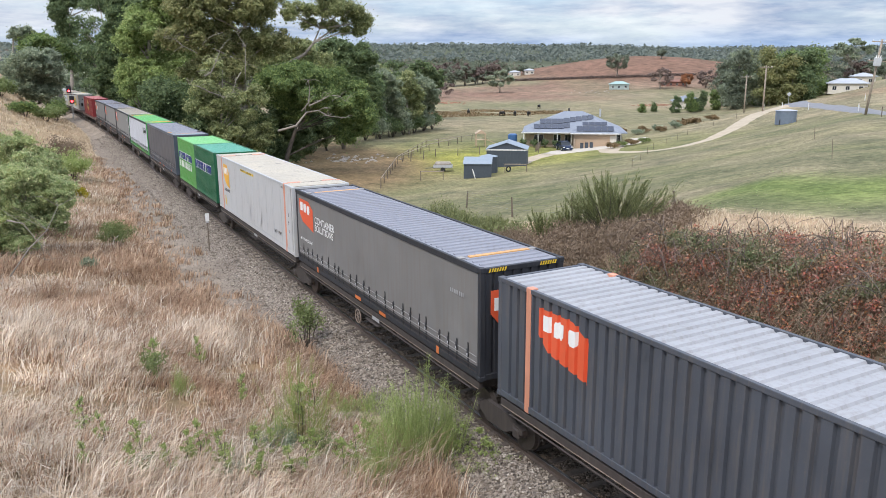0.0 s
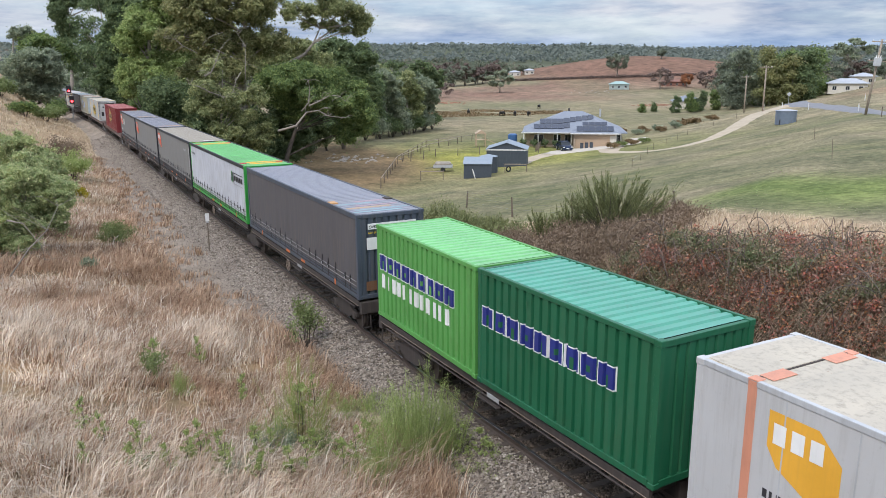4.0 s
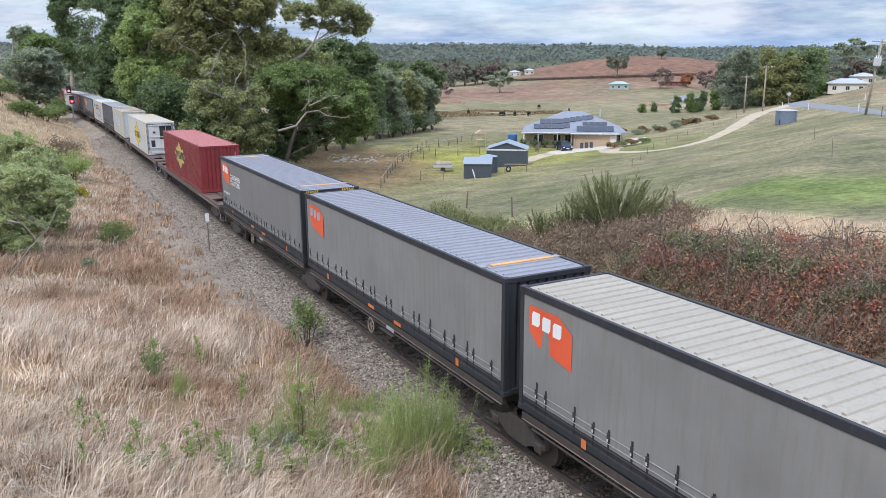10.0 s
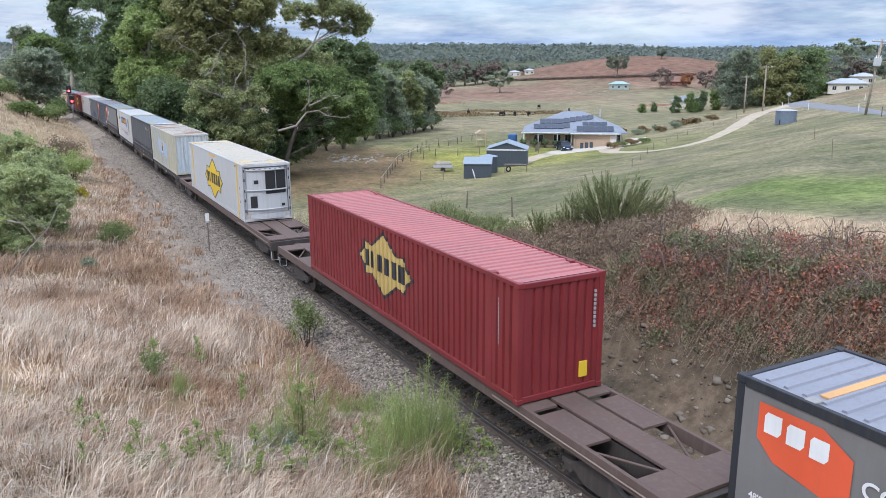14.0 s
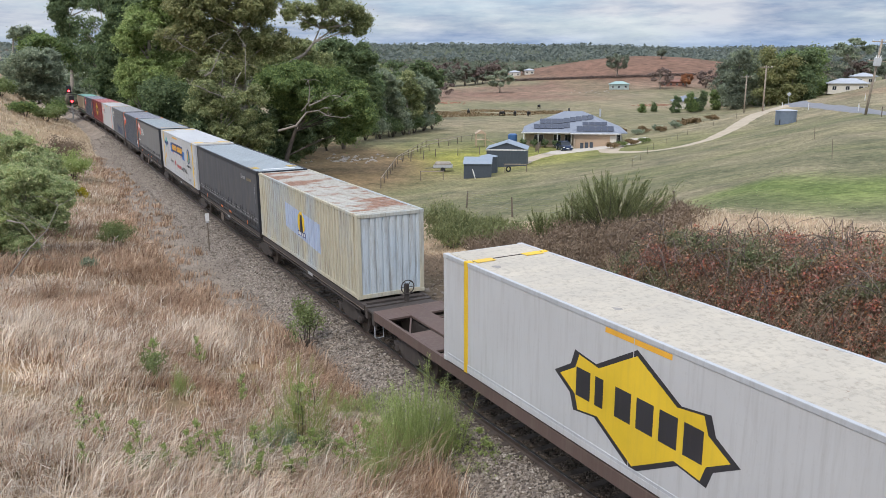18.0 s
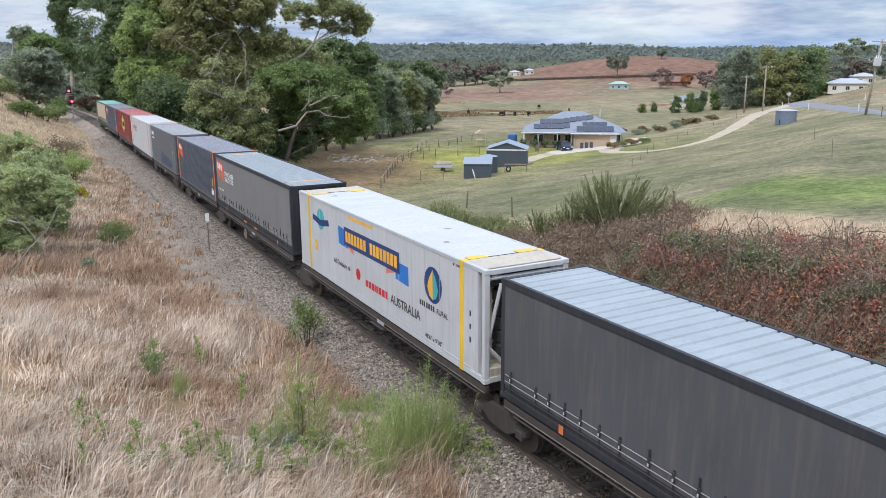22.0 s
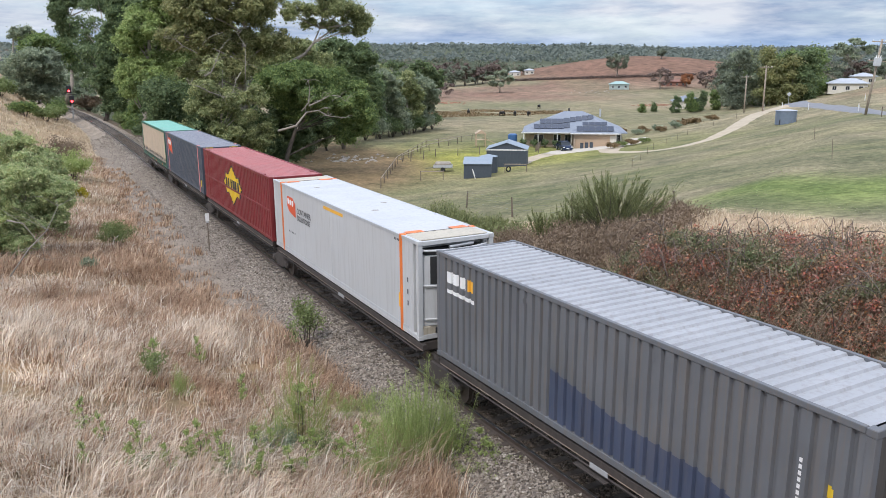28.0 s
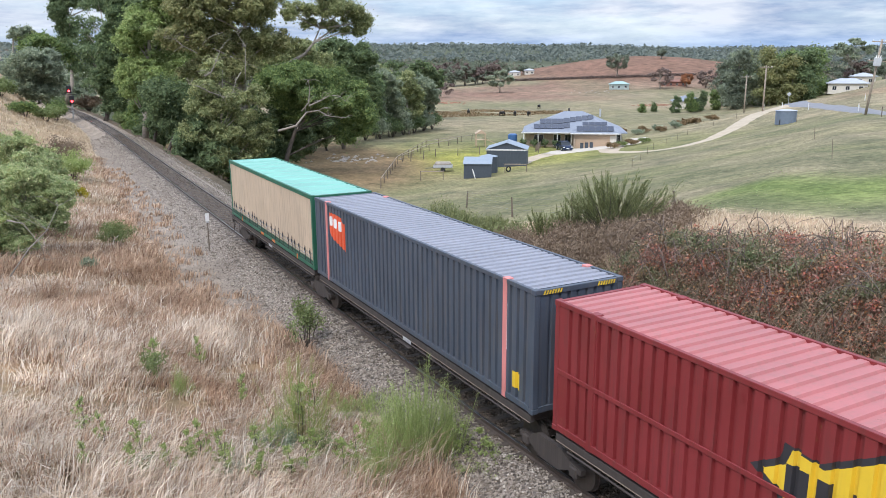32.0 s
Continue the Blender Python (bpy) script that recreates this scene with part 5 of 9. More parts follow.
c.bar("banner", 4.85, 9.4, 1.7, 2.36, P_DEEP, "deep blue banner with amber marks", lift=0.008)
for i in range(16):
    if i != 7:
        a = 5.0 + 0.268 * i
        c.bar("logo_mark", a, a + 0.21, 1.84, 2.22, M_AMBER, lift=0.012)
c.words("All Divisions of", 3.75, 0.85, 0.26, M_INK)
rim = [(6.07 + 0.2 * math.cos(k * math.pi / 8), 0.92 + 0.2 * math.sin(k * math.pi / 8)) for k in range(16)]
c.decal("logo_mark", rim, P_CRIMSON, "red round mark")
for i in range(7):
    c.bar("logo_mark", 6.69 + 0.27 * i, 6.9 + 0.27 * i, 0.66, 0.9, P_CRIMSON)
c.words("46'6\" x 9'10\"", 11.05, 0.26, 0.2, M_INK)
c.words("AUSTRALIA", 8.7, 0.64, 0.40, M_INK)
rnd = [(11.55 + 0.52 * math.cos(k * math.pi / 12), 1.9 + 0.52 * math.sin(k * math.pi / 12)) for k in range(24)]
c.decal("logo_mark", rnd, P_DEEP, "round blue mark with a drop", lift=0.006)
drop = [(-0.32, -0.1), (-0.2, -0.34), (0, -0.42), (0.2, -0.34), (0.32, -0.1), (0.2, 0.18), (0, 0.44), (-0.2, 0.18)]
c.decal("logo_mark", [(11.55 + p, 1.9 + q) for p, q in drop], P_TEAL, lift=0.010)
c.decal("logo_mark", [(11.55 + p, 1.9 + q) for p, q in drop if p <= 0], M_AMBER, lift=0.014)
for i in range(7):
    c.bar("logo_mark", 10.72 + 0.135 * i, 10.82 + 0.135 * i, 1.14, 1.3, M_INK)
c.words("RURAL", 11.75, 1.14, 0.22, M_INK)
globe = [(2.45 + 0.4 * math.cos(k * math.pi / 10), 2.2 + 0.4 * math.sin(k * math.pi / 10)) for k in range(20)]
c.decal("logo_mark", globe, P_TEAL, "round teal mark with a blue ribbon")
c.decal("banner", [(1.6, 2.3), (2.45, 2.18), (3.3, 2.3), (3.35, 2.08), (2.45, 1.94), (1.55, 2.08)], P_DEEP, lift=0.009)
c.bar("label_plate", 1.7, 1.95, 0.9, 1.3, M_AMBER)
c.bar("warning_plate", 5.3, 7.4, 2.7, 2.8, M_AMBER)
skeletal_wagon(213.2, 14.4, False, False)
c = Box("curtain_container", "grey curtain-sided container with orange patch and white lettering", 14.45, 228.85)
c.curtain(T_GREY, P_FRAME, P_GREYROOF, 24, 9, beads=0.32)
c.roof_bars(M_BARTAN, (1.25, 13.2))
c.corner_logo(M_ORANGE, 0.45, 2.65, 1.0)
plate_words(c)
c.words("48'9'10 MEZZANINE", 0.4, 0.98, 0.16, M_WHITE)
for x in (0.45, 0.75):
    part("hazard_placard", Geo().box(x, x + 0.22, -c.L / 2 - 0.016, -c.L / 2 - 0.008, 1.9, 2.4, 0.002), M_AMBER, c.ob)
skeletal_wagon(228.85, 14.45, False, False)
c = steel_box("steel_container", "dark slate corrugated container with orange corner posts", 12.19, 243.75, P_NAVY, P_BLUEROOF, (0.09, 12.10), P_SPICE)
c.corner_logo(M_ORANGE, 0.45, 2.6, 0.85)
c.bar("label_plate", 11.3, 11.5, 0.9, 1.4, M_YELLOW)
c.decal("paint_splash", [(11.0, 0.45), (11.3, 0.3), (11.6, 0.45), (11.75, 0.75), (11.4, 0.6), (11.15, 0.8)], M_WHITE)
skeletal_wagon(243.75, 12.19, False, True)

# last set
c = steel_box("steel_container", "weathered grey corrugated steel container with faded marks", 12.19, 257.6, P_GREY, P_PALEROOF, (), None, P_ENDDARK)
c.decal("repaint_patch", [(5.0, 0.2), (10.4, 0.2), (10.4, 0.7), (9.2, 0.95), (7.2, 1.0), (5.0, 1.35)], P_BLUEGREY, "patch of newer blue paint")
c.bar("code_mark", 11.55, 11.68, 1.62, 1.82, M_YELLOW)
for i in range(8):
    part("code_mark", Geo().box(0.78, 0.86, -c.L / 2 - 0.004, -c.L / 2 + 0.03, 2.42 - 0.16 * i, 2.53 - 0.16 * i, 0.002), M_FADED, c.ob)
for i in range(4):
    c.bar("logo_mark", 0.5 + 0.36 * i, 0.76 + 0.36 * i, 2.2, 2.5, M_WHITE if i < 3 else M_AMBER)
c.bar("logo_mark", 0.5, 1.9, 1.92, 2.02, M_WHITE)
c.code_bars(11.1, 2.0, 11, 0.09, None, True)
skeletal_wagon(257.6, 12.19, True, False)
c = reefer("refrigerated_container", "white refrigerated container with orange posts and dark fan grilles", 14.35, 270.9, P_SPICE, P_WHITE, 2, "split")
c.corner_logo(M_ORANGE, 1.9, 2.5, 0.7)
c.words("CONTAINER", 3.2, 1.95, 0.30, M_INK)
c.words("SOLUTIONS", 3.2, 1.66, 0.30, M_INK)
c.bar("warning_plate", 6.45, 8.45, 2.66, 2.78, M_AMBER)
for i, wide in enumerate((0.12, 0.10, 0.14, 0.10, 0.08)):
    c.bar("lettering", 2.0 + 0.19 * i, 2.0 + 0.19 * i + wide, 0.98, 1.05, M_INK)
c.bar("label_plate", 13.0, 13.25, 0.7, 1.15, M_AMBER)
skeletal_wagon(270.6, 14.6, False, False)
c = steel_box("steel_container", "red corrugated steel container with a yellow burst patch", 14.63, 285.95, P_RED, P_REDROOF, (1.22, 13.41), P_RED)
c.star_logo(7.25, 1.62, 2.15, 1.12)
part("waist_rail", Geo().box(-WIDE / 2 - 0.012, -WIDE / 2 + 0.02, -7.2, 7.2, 1.35, 1.45, 0.01), P_RED, c.ob)
skeletal_wagon(285.95, 14.63, False, False)
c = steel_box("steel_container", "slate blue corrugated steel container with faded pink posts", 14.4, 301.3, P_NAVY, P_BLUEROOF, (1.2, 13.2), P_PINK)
c.corner_logo(M_ORANGE, 1.4, 2.62, 1.02)
hazard(c)
c.bar("label_plate", 13.55, 13.85, 0.4, 0.8, M_YELLOW)
c.code_bars(13.25, 2.3, 12, 0.08, None, True)
skeletal_wagon(301.3, 14.4, False, False)
c = Box("curtain_container", "tan curtain-sided container with green frame and mint roof", 13.6, 316.1)
c.curtain(T_TAN, P_DKGREEN, P_MINT, 22, 11, 1.2)
skeletal_wagon(316.1, 13.9, False, True)
# ---- plants ----
def unit(v):
    return v / (np.linalg.norm(v, axis=1)[:, None] + 1e-9)


def leaf_quads(centres, size, rs, long=1.6, droop=0.0, up=None, out=None):
    """Small pointed leaves or sprays, one at each centre; droop pulls their tips down. out: the ways in which their upper sides mostly face."""
    n = len(centres)
    d = rs.normal(size=(n, 3))
    if out is None:
        d[:, 2] = d[:, 2] * (1 - droop) - droop
        if up is not None:
            d = d * (1 - up) + np.array((0, 0, up)) * 1.5
        d = unit(d)
        e = unit(np.cross(d, rs.normal(size=(n, 3))))
    else:
        face = unit(np.asarray(out) * 0.75 + np.array((0, 0, 0.55)) + rs.normal(size=(n, 3)) * 0.45)
        d[:, 2] -= droop * 1.2
        e = unit(np.cross(d, face))
        d = unit(np.cross(face, e))
    s = (size * rs.uniform(0.6, 1.35, n))[:, None]
    c = np.asarray(centres)
    v = np.stack([c - d * s * long * 0.5 - e * s * 0.5, c - d * s * long * 0.5 + e * s * 0.5, c + d * s * long * 0.5], 1)
    return v.reshape(-1, 3), np.arange(3 * n).reshape(-1, 3)


def clump_points(centres, radii, per, rs, flat=0.75):
    """Points in the shells of leafy clumps, and the ways out of the clumps."""
    pts, ways = [], []
    mean = np.mean(radii)
    for c, r in zip(centres, radii):
        k = max(4, int(per * (r / mean) ** 2))
        d = unit(rs.normal(size=(k, 3)))
        d[:, 2] = np.where(rs.rand(k) < 0.6, np.abs(d[:, 2]), d[:, 2])
        rad = r * rs.uniform(0.35, 1.0, k) ** 0.5
        p = d * rad[:, None] * np.array((1, 1, flat)) + c
        p += rs.normal(size=(k, 3)) * r * 0.13
        pts.append(p)
        ways.append(d)
    return np.concatenate(pts), np.concatenate(ways)


G_GUM = by_island("gum_leaves", [(0.16, 0.2, 0.096), (0.264, 0.304, 0.144), (0.376, 0.408, 0.2), (0.512, 0.528, 0.272)], 0.6, 0.45, patchy=0.25, tint=((0.6, 0.62, 0.55), (1.3, 1.22, 1.15)))
G_OLIVE = by_island("olive_gum_leaves", [(0.155, 0.178, 0.085), (0.248, 0.267, 0.127), (0.349, 0.353, 0.174), (0.465, 0.442, 0.24)], 0.6, 0.45, patchy=0.22, tint=((0.6, 0.66, 0.55), (1.28, 1.18, 1.0)))
G_LIGHT = by_island("young_leaves", [(0.192, 0.264, 0.096), (0.336, 0.424, 0.16), (0.512, 0.584, 0.248)], 0.6, 0.45)
G_DARK = by_island("dark_leaves", [(0.095, 0.137, 0.068), (0.162, 0.218, 0.104), (0.275, 0.342, 0.162)], 0.6, 0.4)
G_WATTLE = by_island("wattle_leaves", [(0.108, 0.162, 0.061), (0.189, 0.266, 0.099), (0.342, 0.405, 0.144)], 0.6, 0.42)
G_GREY = by_island("grey_leaves", [(0.18, 0.225, 0.153), (0.297, 0.342, 0.234), (0.45, 0.486, 0.342)], 0.65, 0.42)
G_SAP = by_island("sapling_leaves", [(0.248, 0.315, 0.141), (0.381, 0.457, 0.216), (0.6, 0.6, 0.355)], 0.6, 0.42, patchy=0.8, tint=((0.56, 0.6, 0.6), (1.35, 1.25, 1.05)))
# for distant trees: greyer leaf tones that hold the haze in their base colour
G_HAZE = by_island("haze_toned_gum_leaves", [(0.136, 0.168, 0.12), (0.208, 0.24, 0.173), (0.304, 0.328, 0.24)], 0.7, 0.4)
G_FENNEL = by_island("feathery_leaves", [(0.24, 0.31, 0.10), (0.365, 0.44, 0.155), (0.51, 0.56, 0.24)], 0.6, 0.4)
G_LIME = by_island("yellow_green_leaves", [(0.27, 0.27, 0.07), (0.37, 0.37, 0.12), (0.46, 0.44, 0.18)], 0.6, 0.4)


def autumn(name):
    """Bramble leaves: green in some patches, red, brown and orange in others."""
    m, t, b = mat(name)
    g = t.nodes.new("ShaderNodeNewGeometry")
    rnd = g.outputs["Random Per Island"]
    greens = ramp(t, rnd, [(0.0, (0.084, 0.11, 0.045)), (0.4, (0.15, 0.181, 0.076)), (0.75, (0.22, 0.224, 0.107)), (1.0, (0.309, 0.237, 0.152))])
    reds = ramp(t, rnd, [(0.0, (0.16, 0.084, 0.06)), (0.35, (0.3, 0.173, 0.125)), (0.62, (0.44, 0.283, 0.211)), (0.83, (0.5, 0.124, 0.095)), (1.0, (0.581, 0.31, 0.112))])
    f = ramp(t, noise_of(t, coords(t), 0.9, 4.0, 0.6), [(0.44, (0, 0, 0)), (0.58, (1, 1, 1))])
    c = mixed(t, f, reds, greens)
    t.links.new(c, b.inputs["Base Color"])
    b.inputs["Roughness"].default_value = 0.55
    tr = t.nodes.new("ShaderNodeBsdfTranslucent")
    t.links.new(c, tr.inputs["Color"])
    ms = t.nodes.new("ShaderNodeMixShader")
    ms.inputs[0].default_value = 0.25
    t.links.new(b.outputs[0], ms.inputs[1])
    t.links.new(tr.outputs[0], ms.inputs[2])
    t.links.new(ms.outputs[0], t.nodes["Material Output"].inputs["Surface"])
    return m


G_BRAMBLE = autumn("bramble_leaves")
G_TWIG = by_island("brown_twigs", [(0.153, 0.114, 0.085), (0.245, 0.177, 0.122), (0.306, 0.23, 0.162)], 0.8)
G_STRAW = by_island("straw_grass", [(0.24, 0.165, 0.12), (0.70, 0.57, 0.44), (0.93, 0.83, 0.70), (0.35, 0.25, 0.175), (0.98, 0.92, 0.84), (0.56, 0.43, 0.32), (0.95, 0.87, 0.75)], 0.75, 0.4, patchy=0.9, tint=((0.5, 0.47, 0.42), (1.4, 1.36, 1.28)))
G_RUSSET = by_island("russet_grass", [(0.20, 0.12, 0.08), (0.50, 0.355, 0.25), (0.72, 0.57, 0.43), (0.32, 0.21, 0.14), (0.60, 0.44, 0.31)], 0.75, 0.35, patchy=0.7, tint=((0.5, 0.46, 0.42), (1.35, 1.28, 1.2)))
G_DULL = by_island("dull_grass", [(0.46, 0.36, 0.25), (0.60, 0.48, 0.345), (0.72, 0.60, 0.45)], 0.8, 0.3)
G_WEED = by_island("weed_leaves", [(0.14, 0.18, 0.07), (0.22, 0.27, 0.105), (0.31, 0.35, 0.155)], 0.6, 0.3)
G_SPIKE = by_island("broom_stems", [(0.115, 0.135, 0.058), (0.19, 0.212, 0.088), (0.29, 0.30, 0.14)], 0.65, 0.1)
G_FLOWER = by_island("yellow_flowers", [(0.45, 0.36, 0.03), (0.30, 0.27, 0.03)], 0.6, 0.2)
G_REED = by_island("brown_reeds", [(0.18, 0.12, 0.065), (0.26, 0.18, 0.10), (0.14, 0.11, 0.05)], 0.8)
G_RUSTLEAF = by_island("orange_leaves", [(0.30, 0.11, 0.05), (0.38, 0.17, 0.08), (0.24, 0.10, 0.055)], 0.8)
G_BARE = by_island("bare_red_twigs", [(0.12, 0.088, 0.078), (0.18, 0.13, 0.112), (0.23, 0.18, 0.155)], 0.8)
M_BARK = plain("gum_bark", (0.30, 0.26, 0.215), 0.85, 0.0, 0.45, 1.4, 0.5)
M_DARKBARK = plain("dark_bark", (0.10, 0.082, 0.066), 0.9, 0.0, 0.4, 2.5, 0.6)
M_DEADWOOD = plain("bleached_wood", (0.27, 0.235, 0.195), 0.8, 0.0, 0.25, 2.0, 0.4)


def tree(label, x, y, height, spread_r, leaves, seed, clumps=34, per=260, leaf=0.30, base=0.28, trunk=0.35, bark=None, name="gum_tree", flat=0.7, droop=0.35, lean=(0, 0), sub=0.0, category="tree", rad=(0.13, 0.24), squash=1.0):
    """Tapered trunk, curved limbs that each end in a leafy clump, gaps between the clumps."""
    rs = np.random.RandomState(seed)
    z0 = ground_z(x, y) - sub
    t = thing(name, label, category, at=pose(x, y, z0))
    ch = height * (1 - base)
    cz = height * base + ch * 0.5
    cen, size = [], []
    tries = 0
    while len(cen) < clumps and tries < 4000:
        tries += 1
        d = rs.normal(size=3)
        d /= np.linalg.norm(d)
        k = rs.uniform(0.25, 1.0) ** 0.5
        p = np.array((d[0] * spread_r * k, d[1] * spread_r * k * squash, cz + d[2] * ch * 0.46 * k))
        p[:2] += np.array(lean) * (p[2] / height) ** 1.5
        r = rs.uniform(*rad) * min(spread_r, ch * 0.5) * 1.5
        if all(np.linalg.norm(p - q) > 0.55 * (r + s) for q, s in zip(cen, size)):
            cen.append(p)
            size.append(r)
    top = np.array((lean[0], lean[1], height * 0.82))
    g = Geo()
    mid = Vector((lean[0] * 0.25 + rs.uniform(-0.3, 0.3), lean[1] * 0.25 + rs.uniform(-0.3, 0.3), height * 0.42))
    stem = [Vector((0, 0, -0.3)), Vector((0.05, 0, height * 0.15)), mid, Vector(top) * 0.5 + mid * 0.5 + Vector((rs.uniform(-0.4, 0.4), 0, 0)), Vector(top)]
    g.tube(stem, [trunk * 1.35, trunk, trunk * 0.72, trunk * 0.42, trunk * 0.12], 10)
    part("trunk", g, bark or M_BARK, t, smooth=True)
    gl = Geo()
    for c, r in zip(cen, size):
        f = np.clip((c[2] / height) * 0.62, 0.12, 0.8)
        h = f * height
        seg = h / (height * 0.82) * 4
        i = min(3, int(seg))
        root = stem[i].lerp(stem[i + 1], seg - i)
        tip = Vector(c)
        bend = root.lerp(tip, 0.55) + Vector((rs.uniform(-0.5, 0.5), rs.uniform(-0.5, 0.5), rs.uniform(-0.1, 0.6)))
        w = trunk * rs.uniform(0.16, 0.32)
        gl.tube([root, bend, tip], [w, w * 0.6, w * 0.15], 6, False)
        for _ in range(3):
            o = Vector(rs.normal(size=3)) * r * 0.6
            gl.tube([bend.lerp(tip, 0.6), tip + o], [w * 0.3, w * 0.08], 4, False)
    part("branchwork", gl, bark or M_BARK, t, smooth=True)
    pts, ways = clump_points(cen, size, int(per * 1.3), rs, flat)
    ways = ways + unit(pts - np.array((0, 0, cz))) * 0.5
    v, q = leaf_quads(pts, leaf * 0.8, rs, 1.8, droop, out=ways)
    part("crown", fast_mesh("crown", v, q), leaves, t)
    return t


def gum(label, x, y, lobes, leaves, seed, trunk=0.4, leaf=0.24, per=130, stem=None, bark=None, name="gum_tree", thick=1.0, clump=1.0, droop=0.35, dense=1.5):
    """A tree of several separate leaf masses: each mass (off, height, half width, half height) hangs on a limb of its own."""
    rs = np.random.RandomState(seed)
    t = thing(name, label, "tree", at=pose(x, y, ground_z(x, y)))
    mid = float(np.mean([b[0] for b in lobes]))
    top = max(b[1] for b in lobes)
    low = min(b[1] - b[3] for b in lobes)
    if stem is None:
        stem = ((0.15 * mid, low * 0.5), (0.5 * mid, low + (top - low) * 0.35), (0.8 * mid, low + (top - low) * 0.7), (mid, top))
    line = [Vector((0, 0, -0.5))] + [Vector((a + rs.uniform(-0.12, 0.12), rs.uniform(-0.4, 0.4), z)) for a, z in stem]
    g = Geo()
    g.tube(line, [trunk * (1.25 - 1.1 * i / (len(line) - 1)) for i in range(len(line))], 10)
    part("trunk", g, bark or M_BARK, t, smooth=True)
    gl, cen, size = Geo(), [], []
    for a, z, rx, rz in lobes:
        c = Vector((a, rs.uniform(-0.6, 0.6) * rx, z))
        fit = [q for q in line if q.z < z - 0.3 * rz] or line[:1]
        root = min(fit, key=lambda q: (q - c).length)
        w = trunk * rs.uniform(0.22, 0.36)
        bend = root.lerp(c, 0.55) + Vector((rs.uniform(-0.5, 0.5), rs.uniform(-0.5, 0.5), rs.uniform(-0.1, 0.7)))
        gl.tube([root, bend, c], [w, w * 0.65, w * 0.35], 7, False)
        for _ in range(int((7 + 5.0 * rx * rz) * thick)):
            d = rs.normal(size=3)
            d /= np.linalg.norm(d)
            k = rs.uniform(0.15, 1.0) ** 0.45
            p = np.array(c) + d * k * np.array((rx, rx * 0.9, rz)) * rs.uniform(0.8, 1.3)
            r = clump * rs.uniform(0.4, 1.15) * min(1.0, 0.35 + 0.4 * rz)
            cen.append(p)
            size.append(r)
            if rs.rand() < 0.55:
                e = c.lerp(Vector(p), 0.5) + Vector((0, 0, rs.uniform(-0.3, 0.3)))
                gl.tube([c, e, Vector(p)], [w * 0.25, w * 0.16, w * 0.05], 4, False)
    tagged(part("branchwork", gl, bark or M_BARK, t, smooth=True), kind="stuff")
    pts, ways = clump_points(cen, size, int(per * dense), rs, 0.75)
    n = int(len(pts) * 0.10)
    stray = pts[rs.randint(0, len(pts), n)] + rs.normal(size=(n, 3)) * clump * 0.5
    pts, ways = np.concatenate([pts, stray]), np.concatenate([ways, unit(rs.normal(size=(n, 3)))])
    keep = pts[:, 2] > 0.1
    v, q = leaf_quads(pts[keep], leaf * 0.78, rs, 2.1, droop, out=ways[keep])
    part("crown", fast_mesh("crown", v, q), leaves, t)
    return t


def shrub(label, x, y, height, width, leaves, seed, n=2500, leaf=0.06, stems=9, name="shrub", long=1.8, up=None, deep=None, bark=None, sub=0.0, droop=0.0):
    """Several stems from one root and a loose, uneven body of leaves."""
    rs = np.random.RandomState(seed)
    t = thing(name, label, "shrub", at=pose(x, y, ground_z(x, y) - sub))
    deep = deep or width
    g, tips = Geo(), []
    for i in range(stems):
        a = 2 * math.pi * i / stems + rs.uniform(-0.4, 0.4)
        k = rs.uniform(0.25, 1.0)
        tip = Vector((math.cos(a) * width / 2 * k, math.sin(a) * deep / 2 * k, height * rs.uniform(0.55, 1.0) * (1.05 - 0.35 * k)))
        mid = tip * 0.5 + Vector((0, 0, height * 0.08))
        g.tube([(0.05 * math.cos(a), 0.05 * math.sin(a), -0.15), mid, tip], [0.012 * height + 0.006, 0.008 * height, 0.003], 5, False)
        tips.append((mid, tip))
    tagged(part("branchwork", g, bark or M_DARKBARK, t), kind="stuff")
    pick = rs.randint(0, stems, n)
    f = rs.uniform(0.1, 1.08, n) ** 0.7
    a = np.array([m for m, _ in tips])[pick]
    b = np.array([p for _, p in tips])[pick]
    pts = a * (1 - f)[:, None] + b * f[:, None] + rs.normal(size=(n, 3)) * np.array((width, deep, height)) * 0.085
    pts[:, 2] = np.maximum(pts[:, 2], 0.05)
    v, q = leaf_quads(pts, leaf, rs, long, droop, up)
    part("foliage", fast_mesh("foliage", v, q), leaves, t)
    return t


